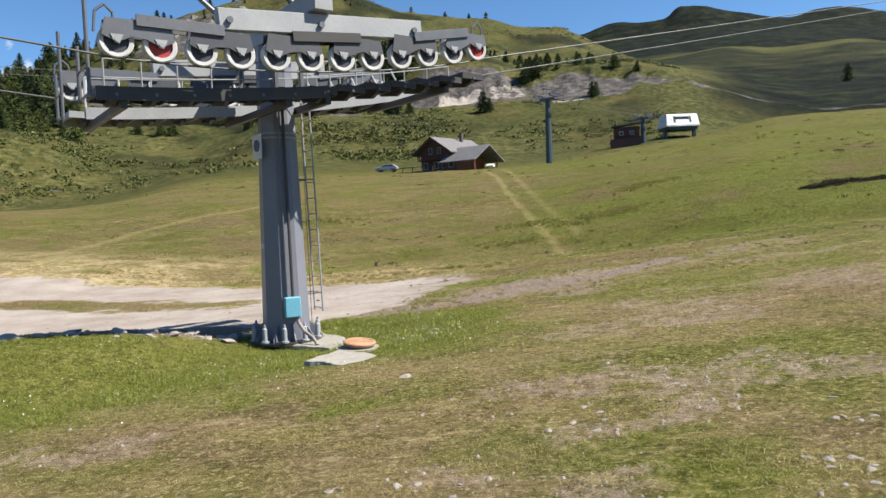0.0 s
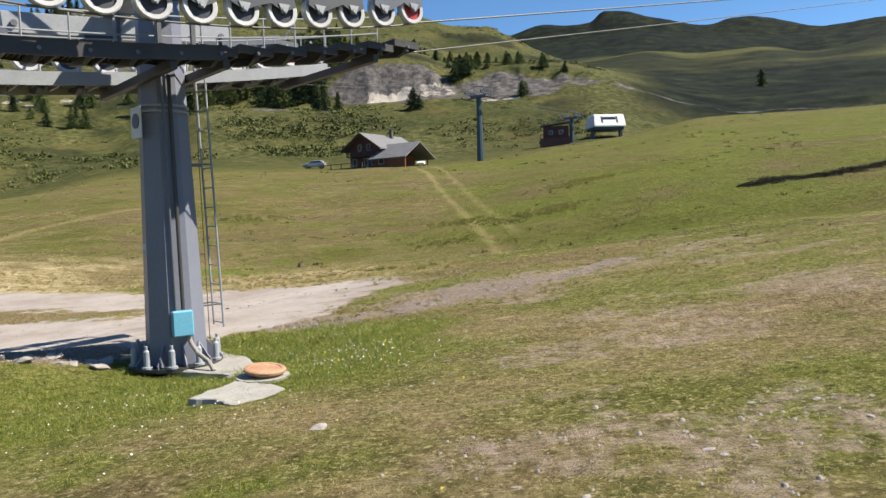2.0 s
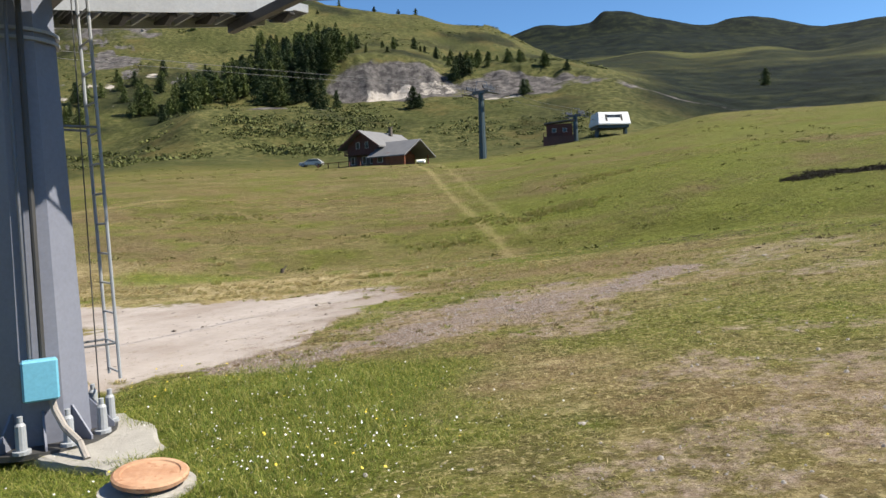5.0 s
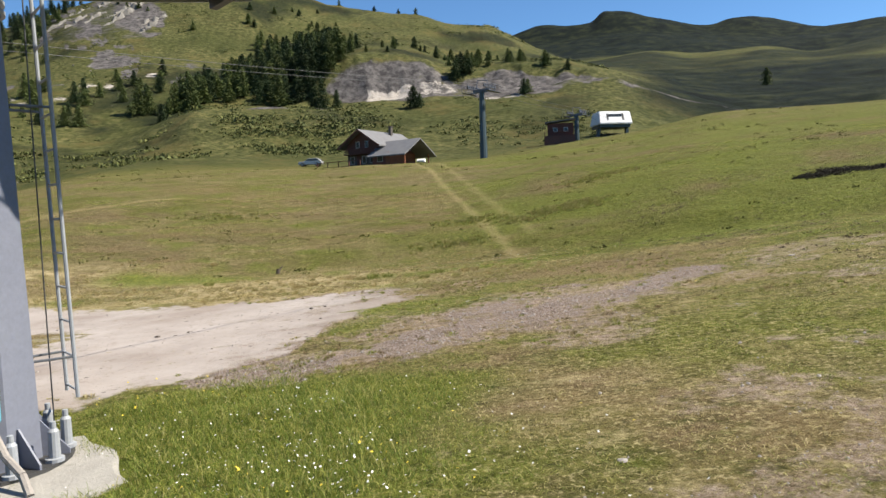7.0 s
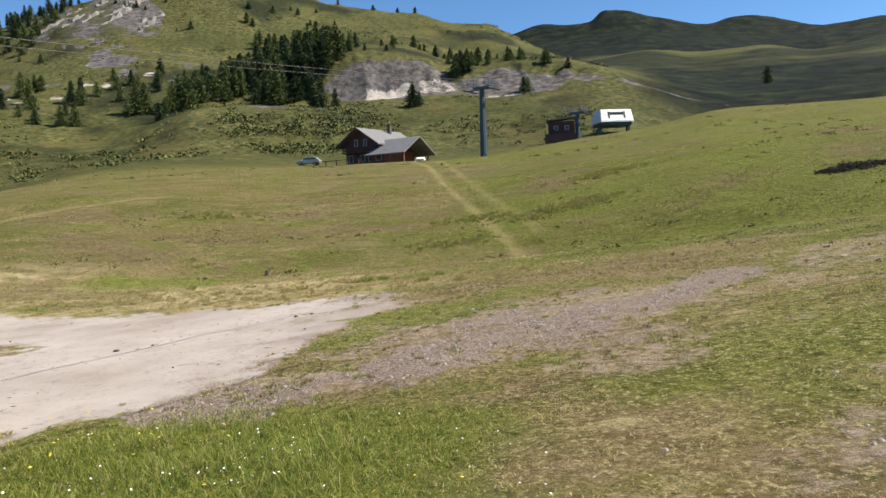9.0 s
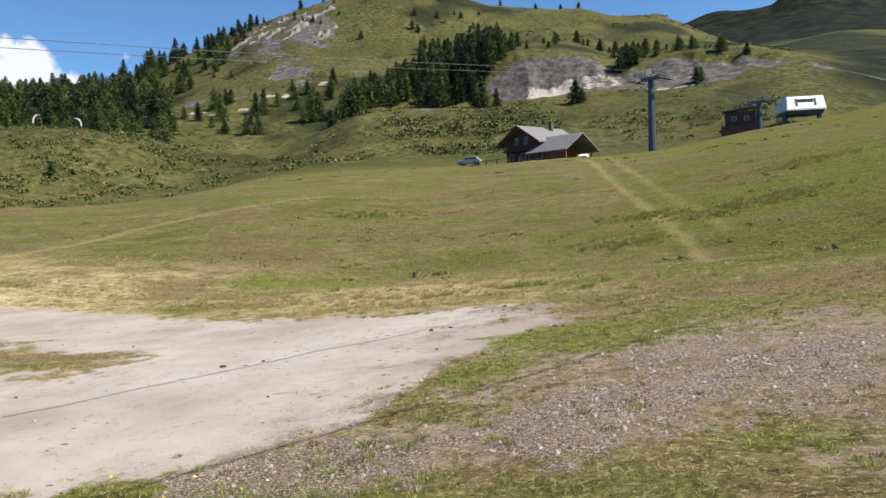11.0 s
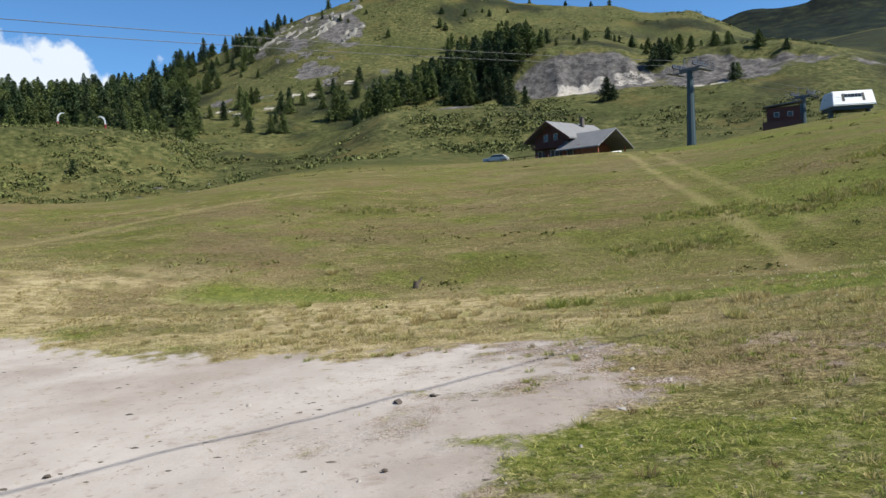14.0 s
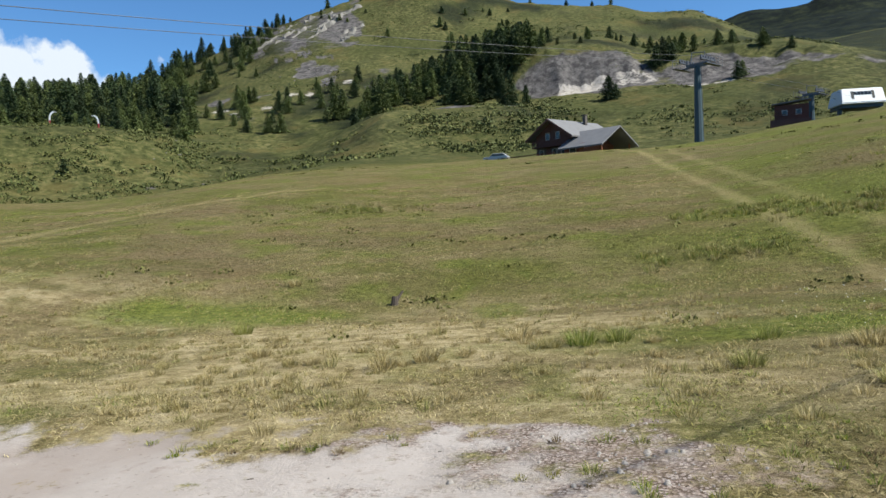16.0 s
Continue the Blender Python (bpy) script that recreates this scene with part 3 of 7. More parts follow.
# ---- the ground ----
def road_mask(x, y):
    far_edge = np.interp(x, (-45, -30, -20, -14, -10, -8.3, -5.4, -0.7, 1.0), (40, 32, 28.2, 26.7, 25.4, 24.7, 23.7, 23.3, 22.3))
    near_edge = np.interp(x, (-45, -30, -12, -9, -7.5, -6.5, -5.4, -4.6, -3.9, -3.2, -2.6, -1.9, -1.6, -0.6, 0.8), (22, 16, 10.8, 12.2, 12.9, 13.4, 13.9, 14.3, 14.7, 15.4, 15.9, 17.2, 19.0, 21.0, 22.8))
    d = np.minimum(y - near_edge, far_edge - y)
    # a strip of thin grass between the wheel lanes
    strip = np.hypot(y - 20.5 + 0.27 * (x + 8.5), 0.6 * np.maximum(np.abs(x + 13.2) - 5.0, 0))
    island = 0.9 * smooth(1.5, 0.45, strip + 0.8 * fbm(x * 0.7, y * 1.2, 43) + 0.4 * fbm(x * 4, y * 5, 45))
    soft = 0.6 + 0.7 * smooth(-4.5, -1.0, x)
    return np.clip(smooth(1.0, -2.0, x + 1.6 * fbm(x * 0.9, y * 1.2, 44) + 0.8 * fbm(x * 3, y * 4, 47)) * smooth(-soft, 0.7, d + 0.75 * fbm(x * 0.9, y * 0.9, 41) + 0.6 * fbm(x * 5, y * 5, 42)) - island, 0, 1)


def line_distance(x, y, points):
    best = np.full(np.shape(x), 1e9)
    for (ax, ay), (bx, by) in zip(points, points[1:]):
        t = np.clip(((x - ax) * (bx - ax) + (y - ay) * (by - ay)) / ((bx - ax) ** 2 + (by - ay) ** 2), 0, 1)
        best = np.minimum(best, np.hypot(x - ax - t * (bx - ax), y - ay - t * (by - ay)))
    return best


def bare_mask(x, y):
    strip = line_distance(x, y, ((-2.2, 15.3), (-0.8, 15.8), (0.4, 16.4), (1.6, 17.1), (3.2, 18.3), (5.0, 19.6)))
    m = 0.92 * smooth(1.45, 0.15, strip + 0.9 * fbm(x, y, 51) + 0.4 * fbm(x * 4, y * 4, 58))
    worn = line_distance(x, y, ((0.7, 2.8), (1.4, 6.0), (2.6, 10), (4.6, 14.5), (7.6, 20.5)))
    patchy = smooth(-0.25, 0.45, fbm(x * 0.6, y * 0.9, 52) + 0.5 * fbm(x * 2.3, y * 2.3, 55))
    m = np.maximum(m, 0.80 * smooth(2.6, 0.3, worn + 0.6 * fbm(x * 0.5, y * 0.5, 56)) * patchy)
    m = np.maximum(m, 0.70 * smooth(0.15, 0.6, fbm(x * 0.5, y * 0.8, 53) * 1.5) * smooth(-3.5, -0.5, x) * smooth(22, 15, y))
    m = np.maximum(m, 0.85 * smooth(0.75, 0.2, np.hypot((x + 3.85) * 0.6, y - 6.0) + 0.3 * fbm(x * 2, y * 2, 54)))
    m = np.minimum(m, 0.47) + 0.10 * (m > 0.85)
    m = np.maximum(m, 0.58 * smooth(3.6, 0.8, np.hypot((x - 0.6) * 0.62, y - 18.8) + 1.3 * fbm(x, y, 59) + 0.7 * fbm(x * 3, y * 4, 60)))
    m = m * (1 - 0.9 * lush_mask(x, y))
    return np.maximum(m, 0.5 * smooth(0.9, 0.1, np.abs(y - 22.9) + 0.8 * fbm(x * 0.8, y * 0.8, 57)) * smooth(3.5, 0.5, np.abs(x)))


def stony_mask(x, y):
    """Broken stone along the worn strip, behind the bank and where the road runs out."""
    strip = line_distance(x, y, ((-2.6, 15.2), (-0.8, 15.8), (0.4, 16.5), (1.8, 17.4), (3.4, 18.4), (5.0, 19.5)))
    m = 0.74 * smooth(1.0, 0.1, strip + 0.9 * fbm(x * 0.9, y * 0.9, 64) + 0.5 * fbm(x * 4, y * 4, 65))
    zone = smooth(2.9, 1.0, np.hypot((x - 0.8) * 0.6, y - 17.4) + 0.9 * fbm(x, y, 66))
    m = np.maximum(m, 0.58 * zone * smooth(-0.35, 0.25, fbm(x * 0.9, y * 1.3, 67)))
    m = np.maximum(m, 0.62 * smooth(2.6, 1.0, np.hypot((x - 1.6) * 0.7, y - 20.6) + 0.9 * fbm(x, y, 68)) * smooth(-0.2, 0.35, fbm(x * 1.1, y * 1.5, 69)))
    m = np.maximum(m, 0.6 * smooth(0.02, 0.35, road_mask(x, y)) * smooth(-4.5, -2.5, x))
    m = m * (1 - 0.85 * green_patch(x, y))
    back = y - bank_line(x)
    return np.maximum(m, 0.8 * smooth(0.1, 0.5, back) * smooth(3.2, 1.6, back) * smooth(-4.3, -5.0, x))


def track_mask(x, y):
    a = line_distance(x, y, ((-1.5, 120), (0.4, 84), (1.5, 66), (2.1, 50), (2.8, 39), (3.2, 34), (3.4, 30)))
    b = line_distance(x, y, ((2.2, 118), (2.8, 82), (3.2, 64), (3.7, 47), (4.1, 40), (4.6, 34)))
    c = line_distance(x, y, ((-34, 28), (-26, 31.5), (-22, 34.5), (-22, 38.5), (-22, 43), (-20.5, 47.5), (-15, 52)))
    return np.maximum(0.48 * smooth(0.45, 0.0, a + 0.25 * fbm(x, y, 61)), np.maximum(0.30 * smooth(0.42, 0.0, b + 0.25 * fbm(x, y, 62)), 0.5 * smooth(0.75, 0.1, c + 0.4 * fbm(x, y, 63))))


def worn_zone(x, y):
    """Half gravel, half turf, where the road runs out."""
    return smooth(6.2, 3.2, np.hypot((x - 1.8) * 0.72, y - 20.0) + 0.9 * fbm(x * 0.8, y * 0.8, 74))


def green_patch(x, y):
    """Cushions of green between the stones where the road runs out."""
    m = smooth(1.3, 0.5, np.hypot((x + 0.1) / 1.5, (y - 19.5) / 1.0) + 0.7 * fbm(x * 1.2, y * 1.5, 79))
    m = np.maximum(m, smooth(1.3, 0.5, np.hypot((x - 2.2) / 1.4, (y - 21.2) / 0.9) + 0.7 * fbm(x * 1.2, y * 1.5, 80)))
    return np.maximum(m, smooth(1.3, 0.5, np.hypot((x + 1.0) / 0.6, (y - 18.2) / 0.6) + 0.6 * fbm(x * 1.5, y * 1.5, 90)))


def lush_mask(x, y):
    """Fresh green grass round the tower and along the road's edge."""
    m = smooth(3.0, 1.2, np.hypot((x + 2.0) * 0.9, (y - 12.3) * 0.8) + 0.7 * fbm(x * 0.8, y * 0.8, 71))
    m = np.maximum(m, 0.6 * smooth(3.6, 1.4, np.hypot((x + 5.8) * 0.8, y - 9.2) + 0.7 * fbm(x * 0.8, y * 0.8, 72)) * (0.55 + 0.45 * smooth(-0.3, 0.3, fbm(x * 1.3, y * 1.7, 78))))
    m = np.maximum(m, smooth(1.3, 0.5, np.hypot((x + 8.3) / 2.6, (y - 30.6) / 1.1) + 0.5 * fbm(x * 0.8, y * 0.8, 75)))
    m = np.maximum(m, 0.7 * smooth(1.3, 0.4, np.hypot((x - 1.6) / 3.2, (y - 27.2) / 1.1) + 0.6 * fbm(x * 0.8, y * 0.8, 76)))
    m = np.maximum(m, 0.55 * smooth(0, 6, x) * smooth(23, 29, y) * smooth(-0.4, 0.3, fbm(x * 0.25, y * 0.3, 77)))
    return np.maximum(m, 0.4 * smooth(0.35, 0.6, fbm(x * 0.7, y * 0.9, 73) * 1.4)) * (1 - 0.85 * worn_zone(x, y)) + 0.5 * green_patch(x, y) * worn_zone(x, y)


def dry_mask(x, y):
    r = np.hypot(x - CX, y - CY)
    m = 0.55 + 0.85 * fbm(x * 0.28, y * 0.42, 81) + 0.45 * fbm(x * 1.1, y * 1.3, 82)
    band = smooth(3.2, 0.6, np.abs(y - 26.4 + 0.25 * np.minimum(x, 0)))
    m = m + 0.60 * band * smooth(4, -1, x) + 0.3 * smooth(0, -5, x) * smooth(22, 25, y) * smooth(36, 30, y) - 0.50 * smooth(0, 7, x) * smooth(23, 29, y) + 0.05 * worn_zone(x, y)
    return smooth(0.15, 0.85, m - 0.75 * lush_mask(x, y)) * smooth(130, 60, r)


def blond_mask(x, y):
    """Long bleached grass laid over by the wind, beyond the road."""
    yy = y + 0.25 * np.minimum(x + 5, 0)
    return 0.85 * smooth(3.0, -2.0, x) * smooth(23.0, 24.6, yy) * smooth(32.5, 28.0, yy) * smooth(-0.35, 0.15, fbm(x * 0.35, y * 0.8, 87) + 0.4 * fbm(x * 1.4, y * 2.4, 88))


def rust_mask(x, y):
    """Reddish-brown seed heads and dead moss, in long patches."""
    r = np.hypot(x - CX, y - CY)
    m = 0.75 * smooth(0.05, 0.40, fbm(x * 0.16 + 4, y * 0.34, 83) + 0.35 * fbm(x * 0.9, y * 1.3, 84))
    m = np.maximum(m, 0.3 * smooth(4.5, 1.5, np.hypot((x - 1.8) * 0.7, y - 18.2)) * smooth(-0.45, 0.2, fbm(x * 1.6, y * 2.0, 85)))
    m = np.maximum(m, 0.75 * smooth(3.2, 1.2, np.hypot((x - 2.8) * 0.6, y - 22.4) + 0.8 * fbm(x, y, 86)))
    m = m * (1 - 0.75 * smooth(3.8, 1.0, np.abs(y - 26.8 + 0.25 * np.minimum(x, 0))))
    return m * smooth(120, 70, r) * (1 - lush_mask(x, y))


def build_ground():
    inner = np.concatenate([np.arange(-62, -46, 0.6), np.arange(-46, 37, 0.2), np.arange(37, 62, 0.6)])
    az = np.radians(np.concatenate([inner, np.arange(62, 298, 3.0)]))
    rr = np.concatenate([np.arange(0.0, 3, 0.25), np.arange(3, 16, 0.085), np.geomspace(16, 130, 190), np.geomspace(131, 330, 120), np.geomspace(333, 4600, 130)])
    rr[0] = 0.02
    A, R = np.meshgrid(az, rr)
    X, Y = CX + R * np.sin(A), CY + R * np.cos(A)
    x, y = X.ravel(), Y.ravel()
    z = ground_z(x, y)
    na, nr = len(az), len(rr)
    i, j = np.meshgrid(np.arange(nr - 1), np.arange(na), indexing="ij")
    jn = (j + 1) % na
    faces = np.stack([i * na + j, (i + 1) * na + j, (i + 1) * na + jn, i * na + jn], -1).reshape(-1, 4)[:, ::-1]
    r, b = R.ravel(), np.degrees(A.ravel())
    b = np.where(b > 180, b - 360, b)
    gravel = road_mask(x, y) * smooth(60, 40, r) * (1 - 0.5 * smooth(-4.5, -1.5, x) * smooth(-0.15, 0.4, fbm(x * 1.5, y * 2.2, 46, 5)))
    bare = bare_mask(x, y) * smooth(26, 18, r)
    track = track_mask(x, y) * smooth(135, 110, r)
    far = smooth(90, 150, r)
    # the quarry cut, screes on the hill, and bare crests
    ragged = fbm(x / 9, y / 9, 98, 5)
    lo = np.interp(b, (-7, -3.2, 1.5, 6.4, 10.7, 15.5), (250, 241, 237.5, 233, 234, 239))
    hi = np.interp(b, (-7, -5.8, -2.7, 0, 2.4, 4.1, 5.5, 7.3, 9.6, 13.4, 15.5), (250, 253, 257, 259, 256, 250, 252, 258, 253, 250, 241))
    cut = smooth(lo - 2.0, lo + 1.5, r + 3 * ragged) * smooth(hi + 2.5, hi - 2.0, r + 5 * ragged) * (0.75 + 0.6 * ragged)
    base = 0.75 * smooth(224, 227, r + 2 * ragged) * smooth(233, 230, r + 2 * ragged) * smooth(-14, -12, b) * smooth(-5, -7, b)
    chalk = 0.95 * smooth(240.5, 242, r) * smooth(249.5, 246, r + 6 * ragged) * smooth(-4.0, -3.0, b + 1.2 * ragged) * smooth(0.8, -0.4, b + 1.5 * ragged)
    chalk = np.maximum(chalk, 0.5 * smooth(241, 243, r) * smooth(253, 248, r + 6 * ragged) * smooth(0.2, 1.2, b + ragged) * smooth(4.4, 3.2, b + 1.5 * ragged))
    chalk = np.maximum(chalk, 0.55 * smooth(229, 231, r) * smooth(236, 233, r + 3 * ragged) * smooth(5, 6, b) * smooth(10.5, 9, b + 2 * ragged))
    for sb, sr, sw in ((-19.8, 298, 0.5), (-24.1, 293, 0.8), (-26.1, 279, 0.7), (-29.5, 286, 0.9), (-28.4, 276, 0.5), (-22.8, 288, 0.5)):
        chalk = np.maximum(chalk, 0.6 * smooth(1.3, 0.4, np.hypot((b - sb) / sw, (r - sr) / 4.0) + 0.6 * ragged))
    chalk = np.maximum(chalk, 0.6 * smooth(1.3, 0.4, np.hypot((b - 23.4) / 1.7, (r - 117) / 1.6) + 0.5 * fbm(x / 2, y / 2, 89, 4)))
    slide = 0.42 * smooth(1.3, 0.5, np.hypot((b + 23.0) / 4.2, (r - 398) / 42) + 0.5 * ragged) + 0.45 * smooth(1.3, 0.6, np.hypot((b + 20.4) / 1.6, (r - 392) / 26) + 0.4 * ragged)
    slide = slide + 0.95 * smooth(1.3, 0.5, np.hypot((b + 22.4) / 1.9, (r - 324) / 8) + 0.4 * ragged) + 0.8 * smooth(1.3, 0.5, np.hypot((b + 9.3) / 1.3, (r - 341) / 9) + 0.4 * ragged)
    spots = 0.8 * smooth(0.30, 0.55, fbm(x / 11, y / 14, 91, 4) * 1.25) * smooth(235, 280, r) * smooth(560, 420, r) * smooth(-14, -19, b)
    crest = 0.22 * smooth(0.1, 0.6, fbm(x / 160, y / 160, 92, 5)) * smooth(1500, 1900, r)
    gully = 0.7 * smooth(0.35, 0.65, fbm(x / 5, y / 5, 93, 4)) * smooth(95, 125, r) * smooth(205, 170, r) * smooth(-24, -29, b) * smooth(-40, -36, b)
    rock = np.clip(cut + base + slide + spots + crest + gully, 0, 1)
    # far peaks: cloud shade painted as a dark cover
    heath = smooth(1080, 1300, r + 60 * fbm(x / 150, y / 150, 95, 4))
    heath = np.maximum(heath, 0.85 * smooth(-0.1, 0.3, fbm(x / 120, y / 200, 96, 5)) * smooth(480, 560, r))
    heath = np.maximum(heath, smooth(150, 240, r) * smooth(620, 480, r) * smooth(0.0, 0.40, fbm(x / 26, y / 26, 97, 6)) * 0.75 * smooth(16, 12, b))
    # right-hand slope: cloud shadow put into the colour, as dense dark cover
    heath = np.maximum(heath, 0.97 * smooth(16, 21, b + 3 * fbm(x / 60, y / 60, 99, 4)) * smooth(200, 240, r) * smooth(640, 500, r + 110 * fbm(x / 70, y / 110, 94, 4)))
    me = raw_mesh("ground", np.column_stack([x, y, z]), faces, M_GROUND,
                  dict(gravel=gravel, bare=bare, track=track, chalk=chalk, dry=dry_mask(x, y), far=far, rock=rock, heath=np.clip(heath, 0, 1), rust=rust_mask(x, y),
                       blond=blond_mask(x, y), tall=smooth(13, 19, r) * (1 - 0.75 * smooth(0, -4, x) * smooth(34, 29, y)), lush=lush_mask(x, y) * smooth(110, 50, r), stony=stony_mask(x, y) * smooth(40, 25, r)))
    me.shade_smooth()
    return tagged(new("ground", me), "alpine meadow and mountain slopes with a pale gravel road", "ground", kind="structure")


ground = build_ground()


# ---- the lift tower close by ----
LINE = 39.7                       # the lift's line, degrees from +x
TOWER = (-3.75, 12.70, -0.72)


def sheave_z(x):
    return 4.10 + 0.087 * x + 0.02 * x * x + 0.72


def build_tower():
    root = thing("lift_tower", pose(*TOWER, 0, 0, LINE), "grey steel chairlift tower with two sheave trains and walkways", "lift tower", "lift towers")
    H = lambda z: z + 0.72
    # the mast: an eight-sided tapered tube
    bm = bmesh.new()
    lathe(bm, [(0.0, -0.3), (0.445, -0.3), (0.43, H(-0.3)), (0.335, H(3.4)), (0.31, H(4.655)), (0.0, H(4.655))], 8, pose(0, 0, 0, 0, 0, 13.3))
    mast = part("mast", bm, M_POLE, root, "tapered grey-blue steel mast")
    bm = bmesh.new()
    for z in (2.98, 3.06):
        r = 0.348
        lathe(bm, [(r - 0.01, H(z)), (r + 0.018, H(z)), (r + 0.018, H(z) + 0.03), (r - 0.01, H(z) + 0.03)], 24)
    part("clamp_band", bm, M_ALU, root)
    bm = bmesh.new()
    lathe(bm, [(0.0, -0.02), (0.66, -0.02), (0.66, 0.03), (0.0, 0.03)], 24)
    part("base_flange", bm, M_GRATE, root)
    gusset = None
    for i in range(10):
        a = 2 * math.pi * i / 10 + 0.15
        at = pose(0, 0, 0, 0, 0, math.degrees(a))
        if gusset is None:
            bm = bmesh.new()
            prism(bm, [(0.40, 0.03), (0.64, 0.03), (0.64, 0.07), (0.42, 0.34), (0.40, 0.34)], -0.009, 0.009)
            bmesh.ops.rotate(bm, verts=bm.verts, matrix=Matrix.Rotation(-math.pi / 2, 3, "Z"))
            gusset = part("gusset", bm, M_POLE, root, "", at)
        else:
            share(gusset, root, at)
    bolt = None
    for i in range(10):
        a = 2 * math.pi * (i + 0.5) / 10 + 0.15
        at = pose(0.60 * math.cos(a), 0.60 * math.sin(a), 0.03)
        if bolt is None:
            bm = bmesh.new()
            lathe(bm, [(0, 0), (0.075, 0), (0.075, 0.03), (0.048, 0.035), (0.044, 0.25), (0.03, 0.27), (0.024, 0.275), (0.024, 0.33), (0, 0.335)], 12)
            bolt = part("anchor_bolt", bm, M_ALU, root, "capped light grey anchor bolt", at)
        else:
            share(bolt, root, at)
    # cyan junction box on the side that the walker sees, with its conduit
    a = math.degrees(math.atan2(11.72 - 12.2, -3.33 + 3.6)) - LINE
    turn = pose(0, 0, 0, 0, 0, a)
    bm = bmesh.new()
    box(bm, 0.49, 0.60, -0.145, 0.145, H(-0.25), H(0.12), turn, 0.018)
    jb = part("junction_box", bm, M_BOX, root, "bright cyan plastic junction box")
    bm = bmesh.new()
    box(bm, 0.41, 0.489, -0.15, 0.15, H(-0.26), H(0.10), turn, 0.008)
    part("back_plate", bm, M_STEEL, jb)
    bm = bmesh.new()
    p0, p1 = turn @ Vector((0.475, 0.03, H(0.12))), turn @ Vector((0.385, 0.03, H(3.5)))
    rod(bm, p0, p1, 0.028, n=10)
    part("conduit", bm, M_GRATE, root)
    bm = bmesh.new()
    p0, p1 = turn @ Vector((0.475, -0.07, H(0.12))), turn @ Vector((0.385, -0.07, H(3.5)))
    rod(bm, p0, p1, 0.016, n=8)
    part("conduit", bm, M_STEEL, root)
    bm = bmesh.new()
    pts = [turn @ Vector(v) for v in ((0.50, 0.08, H(-0.26)), (0.54, 0.10, H(-0.36)), (0.66, 0.16, H(-0.50)), (0.86, 0.26, H(-0.60)), (1.0, 0.3, H(-0.72)))]
    for p, q in zip(pts, pts[1:]):
        rod(bm, p, q, 0.032, n=8)
    part("corrugated_hose", bm, M_STONE, root, "grey-brown corrugated cable hose")
    # number plate shape and notice on the left flank
    a = -174.0
    turn = pose(0, 0, 0, 0, 0, a)
    bm = bmesh.new()
    box(bm, 0.40, 0.415, -0.16, 0.16, H(2.62), H(3.06), turn, 0.004)
    sg = part("notice_board", bm, M_SIGN, root, "pale blue notice with a dark symbol")
    bm = bmesh.new()
    lathe(bm, [(0.0, 0.0), (0.11, 0.0), (0.11, 0.006), (0.0, 0.006)], 20, turn @ pose(0.4165, 0, H(2.86), 0, 90, 0))
    part("symbol", bm, M_SIGNB, sg)
    for z in (2.75, 2.92):
        bm = bmesh.new()
        box(bm, 0.30, 0.40, -0.03, 0.03, H(z), H(z) + 0.03, turn)
        part("bracket", bm, M_STEEL, sg)
    bm = bmesh.new()
    box(bm, 0.395, 0.412, -0.04, 0.04, H(1.0), H(1.09), turn)
    part("plate", bm, M_SIGN, root)
    # ladder
    foot, top = (0.69, -0.26), (0.585, 4.35)
    for y in (0.20, -0.15):
        bm = bmesh.new()
        rod(bm, (foot[0], y, H(foot[1])), (top[0], y, H(top[1])), 0.017, n=8)
        part("ladder_rail", bm, M_ALU, root)
    rung = None
    for i in range(15):
        z = -0.20 + 0.30 * i
        x = foot[0] + (top[0] - foot[0]) * (z - foot[1]) / (top[1] - foot[1])
        at = pose(x, 0.025, H(z))
        if rung is None:
            bm = bmesh.new()
            rod(bm, (0, -0.17, 0), (0, 0.17, 0), 0.011, n=6)
            rung = part("ladder_rung", bm, M_ALU, root, "", at)
        else:
            share(rung, root, at)
    for z, r in ((0.10, 0.42), (2.25, 0.365), (3.9, 0.32)):
        bm = bmesh.new()
        x = foot[0] + (top[0] - foot[0]) * (z - foot[1]) / (top[1] - foot[1])
        for y in (0.20, -0.15):
            rod(bm, (x, y, H(z)), (r * 0.9, y * 0.8, H(z)), 0.012, n=6)
        part("ladder_bracket", bm, M_STEEL, root)
    bm = bmesh.new()
    rod(bm, (0.53, 0.02, 0.1), (0.50, 0.02, H(4.3)), 0.006, n=6)
    part("safety_cable", bm, M_ROPE, root)
    # head: crossarm and braces
    bm = bmesh.new()
    box(bm, -0.17, 0.17, -2.1, 2.1, H(4.80), H(5.14), None, 0.02)
    part("crossarm", bm, M_ALU, root, "light zinc box crossarm")
    bm = bmesh.new()
    box(bm, -0.30, 0.30, -0.30, 0.30, H(4.66), H(4.798), None, 0.01)
    part("head_plate", bm, M_ALU, root)
    for sx in (-1, 1):
        for y in (-1.2, 1.2):
            bm = bmesh.new()
            rod(bm, (sx * 0.12, y, H(5.14)), (sx * 1.35, y, H(6.1)), 0.05, n=8)
            part("lifting_frame", bm, M_STEEL, root)
    for y in (-1.2, 1.2):
        bm = bmesh.new()
        rod(bm, (-1.35, y, H(6.1)), (1.35, y, H(6.1)), 0.05, n=8)
        part("lifting_beam", bm, M_STEEL, root)

    wheel = {}
